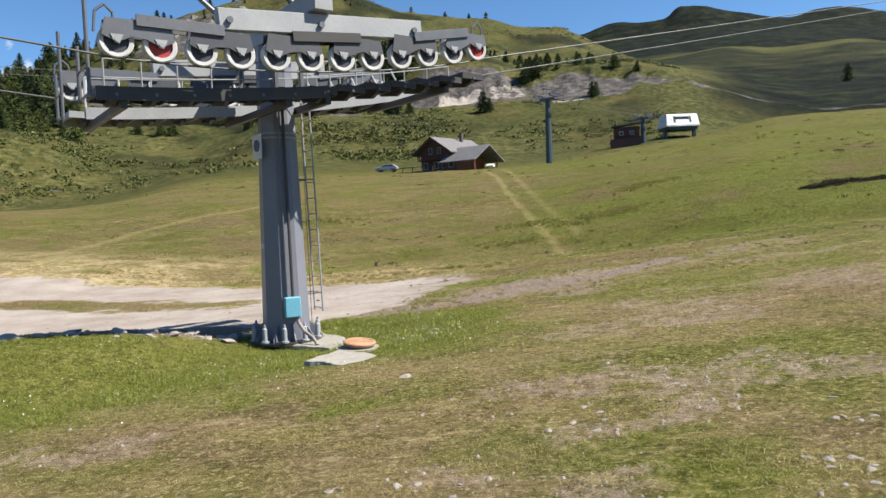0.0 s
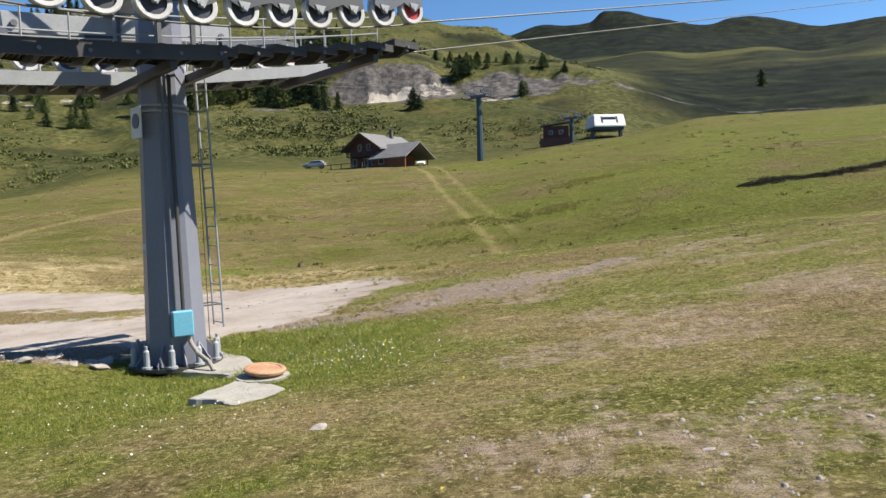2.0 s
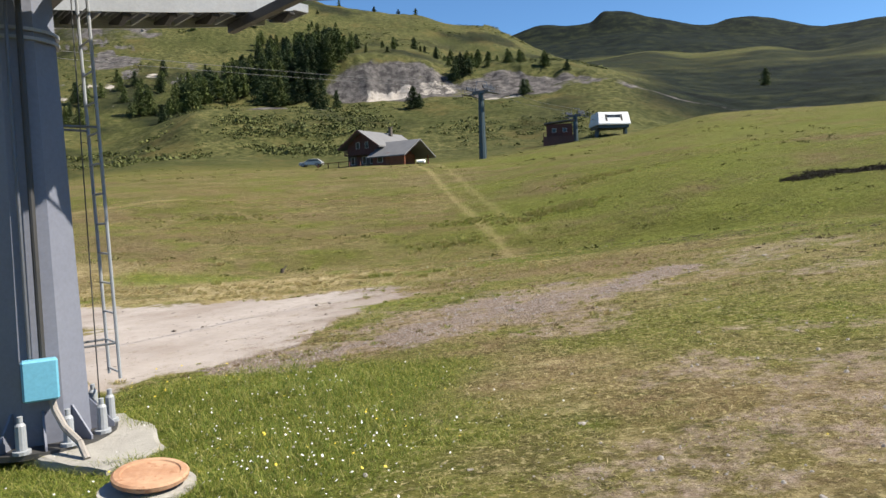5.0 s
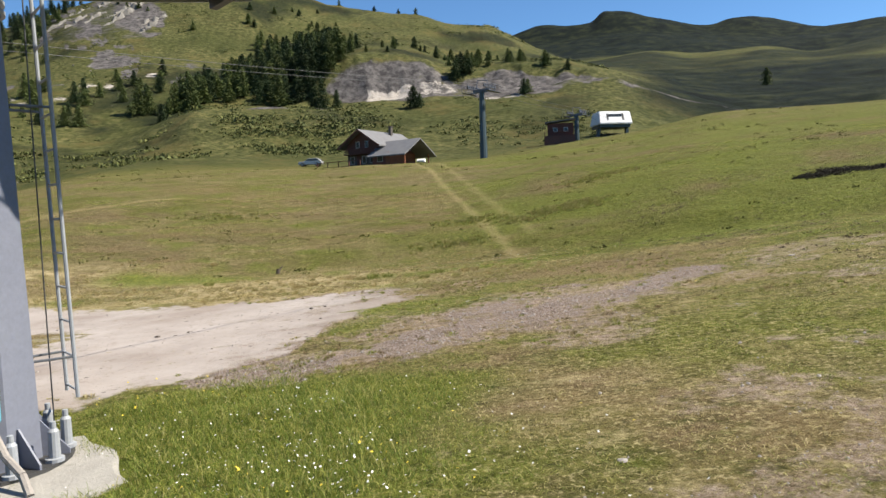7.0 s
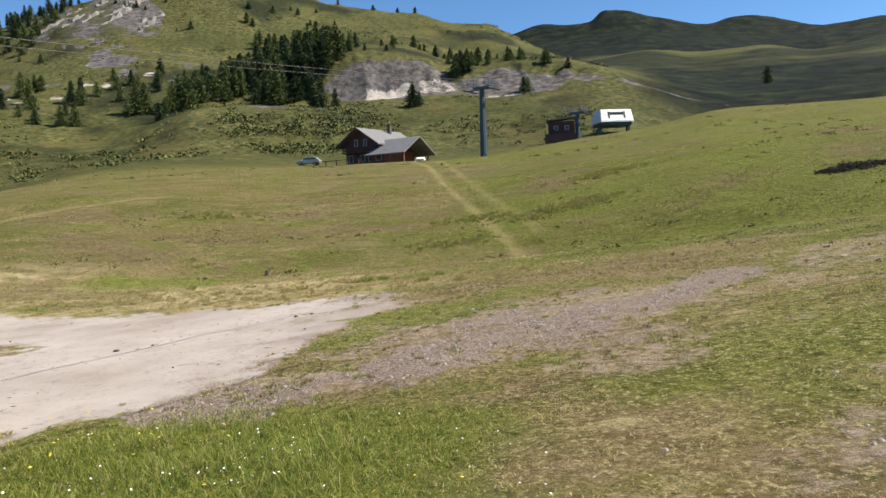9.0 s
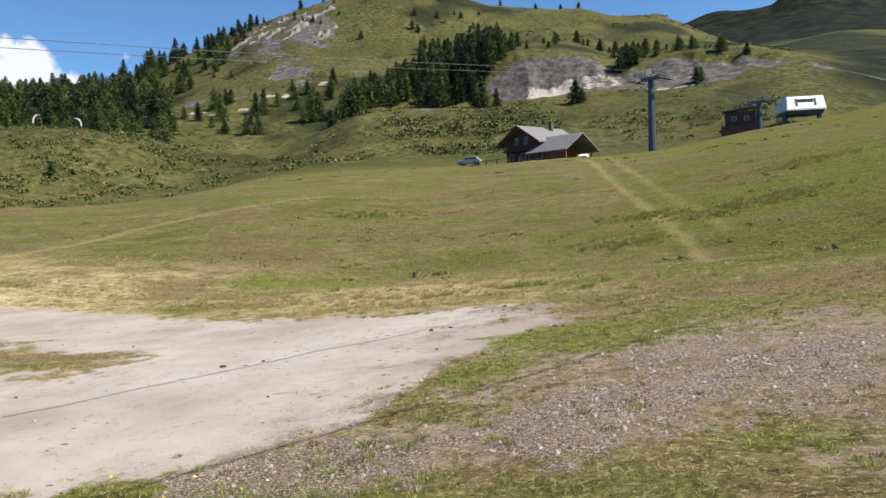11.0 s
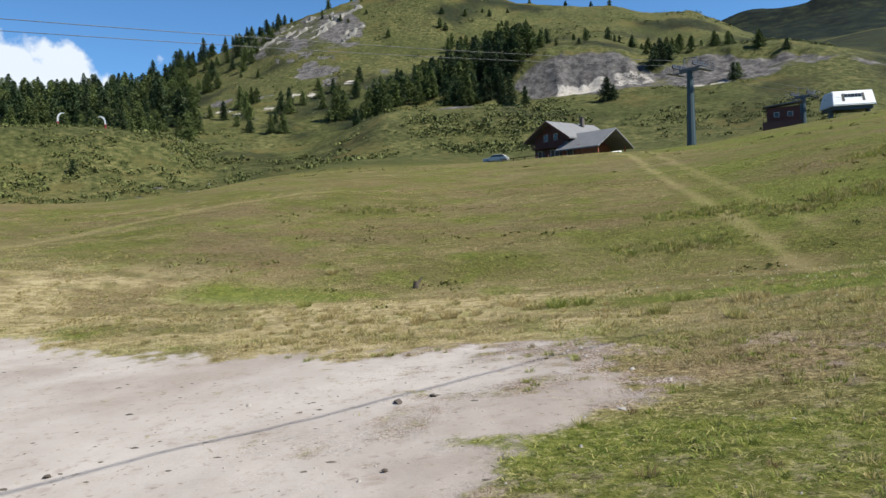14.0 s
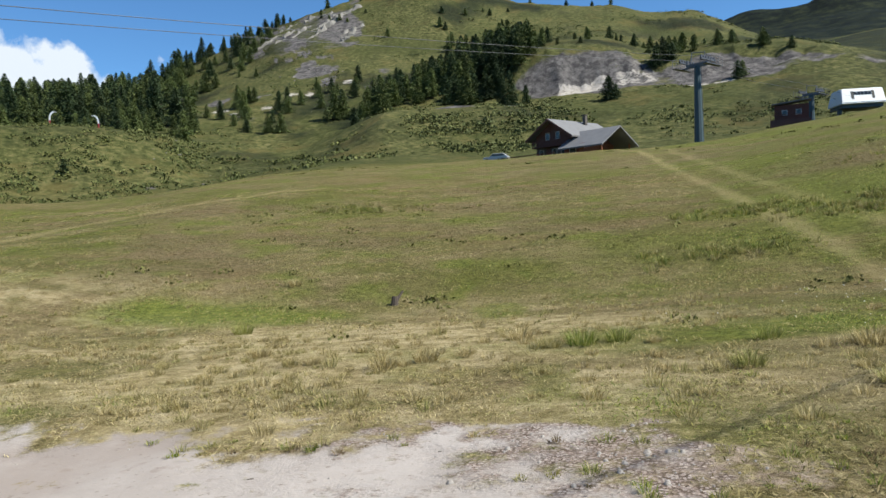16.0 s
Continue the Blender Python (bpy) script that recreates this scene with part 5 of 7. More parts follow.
def build_chalet():
    x0, y0 = -8.4, 127.0
    base = 9.45
    root = thing("chalet", pose(x0, y0, base, 0, 0, -36), "dark brown wooden alpine chalet with grey slate roofs", "house")
    W, L, EV, RG = 3.4, 10.0, 3.9, 6.1
    # masonry ground floor
    bm = bmesh.new()
    box(bm, -W, W, 0.0, L, -1.6, 2.0)
    part("ground_floor", bm, M_STONEWALL, root, "rubble stone ground floor")
    bm = bmesh.new()
    gable_wall(bm, -W, W, -0.03, 0.3, 2.003, EV, RG - 0.2)
    part("gable_wall", bm, M_WOOD, root, "dark brown boarded gable")
    bm = bmesh.new()
    gable_wall(bm, -W, W, L - 0.27, 0.3, 2.003, EV, RG - 0.2)
    part("gable_wall", bm, M_WOOD, root)
    for x in (-W, W - 0.25):
        bm = bmesh.new()
        box(bm, x, x + 0.25, 0.275, L - 0.275, 2.003, EV - 0.05)
        part("side_wall", bm, M_WOODRED, root, "red-brown boarded wall")
    bm = bmesh.new()
    gable_roof(bm, -W, W, 0, L, EV, RG, 1.2, 0.22)
    roof = part("roof", bm, M_ROOF, root, "grey slate roof with wide eaves")
    bm = bmesh.new()
    box(bm, 0.6, 1.15, 6.6, 7.15, RG - 0.6, RG + 0.9, None, 0.02)
    box(bm, 0.52, 1.23, 6.52, 7.23, RG + 0.9, RG + 1.0)
    part("chimney", bm, M_STONEWALL, roof)
    # barge boards
    for sx in (-1, 1):
        bm = bmesh.new()
        p, q = Vector((0, -1.24, RG - 0.16)), Vector((sx * (W + 1.2), -1.24, RG - 0.16 - (RG - EV) * (W + 1.2) / W))
        d = (q - p).normalized()
        m = Matrix.Translation((p + q) / 2) @ Matrix.Rotation(-math.atan2(d.z, d.x), 4, "Y")
        box(bm, -(q - p).length / 2, (q - p).length / 2, -0.03, 0.03, -0.17, 0.13, m)
        part("barge_board", bm, M_WOOD, roof)
    # boards of the gable, as battens
    for i in range(26):
        x = -W + 0.13 + i * 0.26
        top = EV + (RG - 0.2 - EV) * (1 - abs(x) / W) - 0.1
        bm = bmesh.new()
        box(bm, x - 0.025, x + 0.025, -0.06, -0.031, 2.05, top)
        part("batten", bm, M_WOOD, root)
    # balcony
    bm = bmesh.new()
    box(bm, -W, W, -1.1, -0.062, 1.85, 1.97)
    bal = part("balcony", bm, M_WOOD, root)
    bm = bmesh.new()
    box(bm, -W, W, -1.1, -1.04, 2.75, 2.85)
    part("handrail", bm, M_WOOD, bal)
    for i in range(24):
        bm = bmesh.new()
        x = -W + 0.1 + i * (2 * W - 0.2) / 23
        box(bm, x - 0.06, x + 0.06, -1.09, -1.05, 1.975, 2.745)
        part("baluster", bm, M_WOOD, bal)
    for x in (-1.0, 1.0):
        window(root, pose(x, -0.065, 2.95), 0.8, 1.15)
    for x in (-2.3, 0.3, 2.0):
        window(root, pose(x, -0.012, 0.3), 0.9, 1.3)
    bm = bmesh.new()
    box(bm, -1.35, -0.45, -0.05, -0.003, -0.2, 1.75)
    part("door", bm, M_WOOD, root)
    for y in (2.5, 5.5, 8.0):
        window(root, pose(W + 0.012, y, 2.6, 0, 0, 90), 0.8, 1.0)
    # annex on the uphill side, its ridge across
    AX, AY0, AY1, AE, AR = 9.9, -1.6, 5.6, 1.7, 3.9
    bm = bmesh.new()
    box(bm, W + 0.003, AX - 3.2, AY0, AY1, -1.6, AE)
    part("annex_wall", bm, M_WOODRED, root, "red-brown boarded annex")
    bm = bmesh.new()
    box(bm, AX - 3.197, AX - 2.9, AY0 + 0.003, AY1 - 0.003, -1.6, AE)
    part("annex_front", bm, M_ORANGE, root, "fresh orange pine boarding")
    bm = bmesh.new()
    prism(bm, [(AY0, AE + 0.003), (AY1, AE + 0.003), ((AY0 + AY1) / 2, AR - 0.12)], AX - 3.4, AX - 3.0)
    part("annex_gable", bm, M_WOODRED, root)
    bm = bmesh.new()
    gable_roof(bm, W - 0.5, AX, AY0, AY1, AE, AR, 0.9, 0.2, "x")
    part("annex_roof", bm, M_ROOF, root, "grey slate annex roof")
    for y in (AY0 + 0.2, AY1 - 0.2):
        bm = bmesh.new()
        box(bm, AX - 0.1, AX + 0.1, y - 0.1, y + 0.1, -1.6, AE - 0.25)
        part("porch_post", bm, M_ORANGE, root)
    window(root, pose(5.0, AY0 - 0.012, 0.2), 1.2, 1.2)
    bm = bmesh.new()
    box(bm, 6.2, 7.1, AY0 - 0.05, AY0 - 0.003, -0.3, 1.7)
    part("door", bm, M_ORANGE, root, "orange pine door")
    # terrace with a low wall in front
    bm = bmesh.new()
    box(bm, -7.5, W, -3.6, -1.3, -1.8, -0.25)
    part("terrace", bm, M_STONEWALL, root)
    for x in (-7.4, -5.0, -2.6, -0.2, 2.2):
        bm = bmesh.new()
        box(bm, x, x + 0.12, -3.55, -3.43, -0.247, 0.6)
        part("terrace_post", bm, M_WOOD, root)
    bm = bmesh.new()
    box(bm, -7.4, W - 0.5, -3.53, -3.45, 0.603, 0.7)
    part("terrace_rail", bm, M_WOOD, root)
    return root


build_chalet()


def picnic_awning():
    """White cloth over a table beside the annex."""
    root = thing("covered_bench", pose(1.5, 122.6, gz(1.5, 122.6), 0, 0, -20) @ Matrix.Scale(0.75, 4), "white covered bench beside the chalet annex", "bench")
    bm = bmesh.new()
    prism(bm, [(-0.5, 0.45), (0.5, 0.45), (0.55, 0.9), (0.1, 1.15), (-0.5, 0.75)], -0.9, 0.9)
    part("cover", bm, M_WHITE, root)
    for x in (-0.8, 0.7):
        for y in (-0.4, 0.3):
            bm = bmesh.new()
            box(bm, x, x + 0.1, y, y + 0.1, -0.1, 0.45)
            part("leg", bm, M_WOOD, root)
    return root


picnic_awning()


def build_car(name, at, paint, label):
    root = thing(name, at, label, "car", "cars beside the chalet")
    bm = bmesh.new()
    prism(bm, [(-2.1, 0.32), (2.1, 0.32), (2.15, 0.6), (2.0, 0.86), (0.95, 0.95), (0.35, 1.42), (-1.35, 1.46), (-1.95, 1.0), (-2.15, 0.85)], -0.85, 0.85)
    bmesh.ops.bevel(bm, geom=[e for e in bm.edges if len(e.link_faces) == 2], offset=0.06, segments=1, affect="EDGES")
    body = part("body", bm, paint, root)
    bm = bmesh.new()
    prism(bm, [(0.80, 1.0), (0.33, 1.36), (-1.30, 1.39), (-1.80, 1.02)], -0.858, 0.858)
    part("side_window", bm, M_GLASS, body)
    for y in (-1.3, 1.35):
        for x in (-0.78, 0.78):
            bm = bmesh.new()
            rod(bm, (x - 0.11, y, 0.32), (x + 0.11, y, 0.32), 0.32, n=18)
            wheel = part("wheel", bm, M_BLACK, root)
            bm = bmesh.new()
            rod(bm, (x - 0.115, y, 0.32), (x + 0.115, y, 0.32), 0.19, n=14)
            part("rim", bm, M_ALU, wheel)
    return root


build_car("car", pose(-18.3, 134.0, gz(-18.3, 134.0), 0, 0, 82), M_CAR, "silver estate car parked in the grass by the chalet")


# ---- the far lift: pylon, small tower, hut, station ----
def far_pylon(x, y, top, r0, r1, arm, turn, label):
    z = gz(x, y)
    root = thing("lift_pylon", pose(x, y, z, 0, 0, turn), label, "lift pylon", "far lift pylons")
    h = top - z
    bm = bmesh.new()
    lathe(bm, [(0, -0.8), (r0, -0.8), (r1, h - 0.5), (0, h - 0.5)], 10)
    part("mast", bm, M_TEAL, root, "dark teal mast")
    bm = bmesh.new()
    box(bm, -0.2, 0.2, -arm, arm, h - 0.498, h - 0.15)
    part("crossarm", bm, M_STEEL, root)
    for sy in (-1, 1):
        bm = bmesh.new()
        box(bm, -1.7, 1.7, sy * arm - 0.12, sy * arm + 0.12, h - 0.10, h + 0.12)
        part("sheave_beam", bm, M_CARRIER, root)
        for i in range(6):
            bm = bmesh.new()
            xx = -1.5 + 0.6 * i
            rod(bm, (xx, sy * arm - 0.06, h + 0.24), (xx, sy * arm + 0.06, h + 0.24), 0.22, n=14)
            part("sheave", bm, M_CARRIER, root)
        bm = bmesh.new()
        box(bm, -1.9, 1.9, sy * (arm + 0.6) - 0.3, sy * (arm + 0.6) + 0.3, h - 0.75, h - 0.68)
        part("walkway", bm, M_CARRIER, root)
        for i in range(5):
            bm = bmesh.new()
            xx = -1.85 + 0.925 * i
            rod(bm, (xx, sy * (arm + 0.9), h - 0.68), (xx, sy * (arm + 0.9), h + 0.3), 0.03, n=6)
            part("guard_post", bm, M_STEEL, root)
        bm = bmesh.new()
        rod(bm, (-1.85, sy * (arm + 0.9), h + 0.3), (1.85, sy * (arm + 0.9), h + 0.3), 0.03, n=6)
        part("guard_rail", bm, M_STEEL, root)
        bm = bmesh.new()
        box(bm, -0.12, 0.12, sy * 0.25, sy * (arm + 0.85), h - 0.677, h - 0.52)
        part("bracket", bm, M_STEEL, root)
    bm = bmesh.new()
    rod(bm, (0, -0.9, h - 0.15), (0.3, -0.9, h + 1.1), 0.06, n=6)
    rod(bm, (0.3, -0.9, h + 1.1), (0.3, 0.9, h + 1.35), 0.06, n=6)
    rod(bm, (0.3, 0.9, h + 1.35), (0, 0.9, h - 0.15), 0.06, n=6)
    part("lifting_frame", bm, M_STEEL, root)
    bm = bmesh.new()
    for x1 in (-0.2, 0.2):
        rod(bm, (r0 + 0.25, x1, 0.5), (r1 + 0.25, x1, h - 0.6), 0.03, n=6)
    for k in range(int((h - 1.2) / 0.35)):
        zz = 0.6 + 0.35 * k
        xx = r0 + 0.25 + (r1 - r0) * (zz - 0.5) / (h - 1.1)
        rod(bm, (xx, -0.2, zz), (xx, 0.2, zz), 0.02, n=5)
    part("ladder", bm, M_STEEL, root)
    return root


FAR_LINE = math.degrees(math.atan2(47, 36))
far_pylon(10.9, 112.9, 19.5, 0.60, 0.38, 1.45, FAR_LINE, "tall dark teal lift pylon with a sheaved crossarm")
far_pylon(36.6, 160.1, 21.6, 0.60, 0.46, 1.45, FAR_LINE, "short dark teal lift pylon beside the station")


def far_rope(off):
    d = Vector((-36, -47, 0)).normalized()
    n = Vector((-d.y, d.x, 0)) * off
    pts = [Vector((46.5, 167.5, 20.3)) + n, Vector((36.6, 160.1, 22.3)) + n, Vector((23, 135, 20.4)) + n, Vector((10.9, 112.9, 19.9)) + n]
    pts += [Vector((10.9, 112.9, 19.9 - 0.098 * k + 0.00024 * k * k)) + d * k + n for k in (10, 20, 30, 42, 55, 68, 80, 110, 150)]
    cu = bpy.data.curves.new("lift_rope", "CURVE")
    cu.dimensions, cu.bevel_depth, cu.bevel_resolution = "3D", 0.024, 1
    sp = cu.splines.new("POLY")
    sp.points.add(len(pts) - 1)
    for p, v in zip(sp.points, pts):
        p.co = (*v, 1)
    cu.materials.append(M_ROPE)
    return tagged(new("lift_rope", cu), "dark steel rope between the far pylons", "rope", "far lift ropes")


far_rope(1.45), far_rope(-1.45)


def build_hut():
    z = gz(31.2, 154) - 0.1
    z = max(z, 13.4)
    root = thing("operator_hut", pose(31.9, 154.0, z, 0, 0, -12), "dark brown timber operator's hut with a tin roof", "hut")
    bm = bmesh.new()
    box(bm, -2.9, 2.5, -2.0, 2.0, 1.5, 4.1)
    part("wall", bm, M_WOOD, root, "dark brown boarded wall")
    bm = bmesh.new()
    box(bm, -3.6, 2.8, -2.9, 2.2, -2.0, 1.497)
    part("plinth", bm, M_WOOD, root, "dark timber deck")
    bm = bmesh.new()
    a = [bm.verts.new(v) for v in ((-3.4, -2.6, 4.15), (3.0, -2.6, 4.75), (3.0, 2.4, 5.0), (-3.4, 2.4, 4.4), (-3.4, -2.6, 4.35), (3.0, -2.6, 4.95), (3.0, 2.4, 5.2), (-3.4, 2.4, 4.6))]
    for f in ((0, 3, 2, 1), (4, 5, 6, 7), (0, 1, 5, 4), (1, 2, 6, 5), (2, 3, 7, 6), (3, 0, 4, 7)):
        bm.faces.new([a[i] for i in f])
    part("roof", bm, M_ROOF, root, "pale grey tin roof")
    for x in (-1.3, 0.9):
        window(root, pose(x, -2.03, 2.3), 0.9, 0.9)
    for i in range(8):
        bm = bmesh.new()
        x = -3.55 + i * 0.9
        box(bm, x, x + 0.1, -2.85, -2.75, 1.5, 2.3)
        part("rail_post", bm, M_WOOD, root)
    bm = bmesh.new()
    box(bm, -3.55, 2.85, -2.84, -2.76, 2.303, 2.38)
    part("rail", bm, M_WOOD, root)
    return root


build_hut()


def build_station():
    x, y = 46.0, 167.2
    z = 17.3
    root = thing("lift_station", pose(x + 0.3, y, z, 0, 0, 6) @ Matrix.Scale(0.84, 4), "white lift station canopy on dark steel legs", "lift station")
    bm = bmesh.new()
    prof = [(-3.8, 2.55), (3.6, 2.55), (3.7, 2.8), (2.6, 6.0), (2.3, 6.15), (-2.2, 6.15), (-2.5, 6.0), (-3.85, 2.8)]
    a = [bm.verts.new((-4.7, p, q)) for p, q in prof]
    b = [bm.verts.new((4.7, p * 1.0, q)) for p, q in prof]
    for v in a:
        v.co.x += 0.45 * (v.co.z - 2.55) / 3.6
    for v in b:
        v.co.x -= 0.20 * (v.co.z - 2.55) / 3.6
    bm.faces.new(a[::-1]), bm.faces.new(b)
    for i in range(8):
        j = (i + 1) % 8
        bm.faces.new((a[i], a[j], b[j], b[i]))
    bmesh.ops.recalc_face_normals(bm, faces=bm.faces)
    bmesh.ops.bevel(bm, geom=bm.edges[:], offset=0.15, segments=2, affect="EDGES")
    hood = part("hood", bm, M_WHITE, root, "white sheet-metal hood")
    # dark window band high on the face: two uprights and a row of small panes
    face = Matrix.Translation((0, -3.85, 2.8)) @ Matrix.Rotation(-math.atan2(1.35, 3.2), 4, "X")
    for x0, x1, z0, z1 in ((-2.4, -1.85, 0.9, 2.9), (1.95, 2.5, 0.9, 2.9)):
        bm = bmesh.new()
        box(bm, x0, x1, -0.04, 0.05, z0, z1, face)
        part("vent_panel", bm, M_BLACK, hood)
    for i in range(5):
        bm = bmesh.new()
        x0 = -1.82 + i * 0.75
        box(bm, x0, x0 + 0.68, -0.04, 0.05, 1.9, 2.75, face)
        part("window_pane", bm, M_GLASS, hood)
    bm = bmesh.new()
    box(bm, -4.3, 4.3, -3.2, 3.2, 1.75, 2.545)
    part("machinery", bm, M_TEAL, root, "dark steel machinery frame")
    for x0, lean in ((-3.9, -0.5), (4.1, 0.1)):
        bm = bmesh.new()
        for yy in (-1.0,):
            a = [bm.verts.new((x0 + dx + (lean if zz < 0 else 0), yy + dy, zz)) for zz in (-2.0, 1.745) for dx, dy in ((-0.4, -0.5), (0.4, -0.5), (0.4, 0.5), (-0.4, 0.5))]
            for f in ((3, 2, 1, 0), (4, 5, 6, 7), (0, 1, 5, 4), (1, 2, 6, 5), (2, 3, 7, 6), (3, 0, 4, 7)):
                bm.faces.new([a[i] for i in f])
        part("leg", bm, M_TEAL, root)
    return root


build_station()


# ---- trees ----
def tree_meshes(name, height, radius, seed, material, slim):
    """A tapered trunk, and a crown of drooping limbs hung with small needle clumps."""
    rnd = random.Random(seed)
    bm = bmesh.new()
    bend = [(rnd.uniform(-0.12, 0.12), rnd.uniform(-0.12, 0.12)) for _ in range(5)]
    for k in range(4):
        a = Vector((bend[k][0], bend[k][1], height * 0.24 * k - (0.6 if k == 0 else 0)))
        b = Vector((bend[k + 1][0], bend[k + 1][1], height * 0.24 * (k + 1)))
        rod(bm, a, b, 0.2 * (1 - 0.22 * k) * height / 10, 0.2 * (1 - 0.22 * (k + 1)) * height / 10, 7)
    for k in range(10):
        z = height * rnd.uniform(0.15, 0.8)
        t = rnd.uniform(0, 2 * math.pi)
        l = radius * (1 - z / height) ** slim * 0.8
        rod(bm, (0, 0, z), (l * math.cos(t), l * math.sin(t), z - 0.12 * l), 0.035, 0.012, 4)
    trunk = bpy.data.meshes.new(name + "_trunk")
    bm.to_mesh(trunk)
    bm.free()
    trunk.materials.append(M_BARK)
    verts, faces = [], []
    limbs = int(125 * height / 11)
    lop = [rnd.uniform(0.62, 1.18) for _ in range(9)]
    for k in range(limbs):
        u = ((k + rnd.random()) / limbs) ** 1.15
        z = height * (0.05 + 0.93 * u)
        t = k * 2.39996 + rnd.uniform(-0.5, 0.5)
        reach = radius * (1 - u) ** slim * rnd.uniform(0.6, 1.08) * lop[(int((t % 6.283) / 6.284 * 9) + int(u * 7) * 4) % 9] + 0.10
        steps = max(2, int(reach / 0.36))
        for q in range(steps):
            f = (q + 0.8) / steps
            c = Vector((math.cos(t) * reach * f, math.sin(t) * reach * f, z - 0.30 * reach * f * f + 0.10 * reach * f))
            for _ in range(4):
                w = rnd.uniform(0.26, 0.50) * (1.1 - 0.4 * f)
                d1 = Vector((math.cos(t) + rnd.uniform(-0.9, 0.9), math.sin(t) + rnd.uniform(-0.9, 0.9), rnd.uniform(-0.6, 0.7))).normalized()
                d2 = d1.cross(Vector((rnd.uniform(-1, 1), rnd.uniform(-1, 1), rnd.uniform(0.2, 1)))).normalized()
                n = len(verts)
                p = c + Vector((rnd.uniform(-0.28, 0.28), rnd.uniform(-0.28, 0.28), rnd.uniform(-0.22, 0.22)))
                verts += [p - d1 * w * 0.6 - d2 * w * 0.45, p + d1 * w * 1.1, p - d1 * w * 0.4 + d2 * w * 0.55]
                faces.append((n, n + 1, n + 2))
    crown = raw_mesh(name + "_crown", np.array([tuple(v) for v in verts]), np.array(faces), material)
    return trunk, crown


TREES = [tree_meshes("spruce", 12.0, 3.6, 1, M_PINE, 0.60), tree_meshes("spruce", 10.0, 3.7, 2, M_PINE, 0.50),
         tree_meshes("larch", 11.0, 3.7, 3, M_LARCH, 0.52), tree_meshes("larch", 8.0, 3.3, 4, M_LARCH, 0.46), tree_meshes("pine", 7.0, 3.4, 5, M_PINE, 0.46)]
rt = random.Random(21)


def plant(x, y, kind, size, group):
    trunk, crown = TREES[kind]
    name = ("spruce", "fir", "larch", "larch", "pine")[kind]
    label = ("dark green spruce with drooping limbs", "broad dark green fir with dense limbs", "light green larch with a loose crown", "light green larch with a loose crown", "broad dark mountain pine")[kind]
    root = thing(name, pose(x, y, gz(x, y) - 0.15, rt.uniform(-2, 2), rt.uniform(-2, 2), rt.uniform(0, 360)) @ Matrix.Scale(size, 4), label + " on the slope", "tree", group)
    a, b = new("trunk", trunk), new("crown", crown)
    a.parent = b.parent = root


def polar(bearing, r):
    return CX + r * math.sin(radians(bearing)), CY + r * math.cos(radians(bearing))


def scatter(count, b0, b1, r0, r1, kinds, size0, size1, group, keep=lambda b, r: True, gap=2.4):
    made, tries = [], 0
    while len(made) < count and tries < count * 40:
        tries += 1
        b, r = rt.uniform(b0, b1), math.sqrt(rt.uniform(r0 * r0, r1 * r1))
        if not keep(b, r):
            continue
        x, y = polar(b, r)
        if any((x - u) ** 2 + (y - v) ** 2 < gap * gap for u, v in made):
            continue
        made.append((x, y))
        plant(x, y, rt.choice(kinds), rt.uniform(size0, size1), group)


def wood_noise(b, r, seed, level):
    x, y = polar(b, r)
    return float(fbm(np.array([x / 30]), np.array([y / 30]), seed)[0]) > level


scatter(330, -50, -28, 262, 470, (0, 0, 1, 1, 2, 2, 2), 0.85, 1.4, "forest on the ridge", lambda b, r: b < (-31.5 if r < 300 else -32.5 + max(0, r - 380) / 90 * 4) and wood_noise(b, r, 121, -0.3))
scatter(36, -33, -25, 300, 420, (1, 2, 2, 3), 0.5, 0.95, "forest on the ridge", lambda b, r: b < -33 + (r - 300) / 15, 4.0)
scatter(34, -48, -31, 218, 262, (1, 2, 2, 3, 3), 0.45, 0.85, "forest on the ridge", lambda b, r: wood_noise(b, r, 122, -0.15))
scatter(30, -31, -18, 225, 300, (1, 2, 3, 3), 0.45, 0.85, "trees below the scree", lambda b, r: wood_noise(b, r, 123, -0.1))
scatter(135, -18.5, -5.5, 236, 330, (0, 1, 1, 2, 2), 0.7, 1.15, "dark wood beside the quarry", lambda b, r: r > 243 + max(0, b + 9) * 3 and r < 252 + (b + 18.5) * 7 and wood_noise(b, r, 124, -0.4), 2.6)
scatter(30, -12, -4, 300, 345, (1, 2, 3), 0.5, 0.85, "trees above the quarry", lambda b, r: wood_noise(b, r, 126, -0.25), 3.0)
scatter(36, -6, 9.5, 264, 325, (1, 3, 3, 4), 0.35, 0.75, "trees above the quarry", lambda b, r: wood_noise(b, r, 125, -0.1), 3.5)
scatter(26, -30, -4, 345, 455, (3, 3, 4), 0.3, 0.6, "small trees high on the hill", lambda b, r: True, 5.0)
scatter(9, -26, 2, 455, 472, (2, 3, 4), 0.4, 0.7, "small trees high on the hill", lambda b, r: True, 8.0)
scatter(40, -34, -24.5, 425, 472, (0, 1, 1, 2), 0.5, 0.85, "forest on the ridge", lambda b, r: True, 4.0)
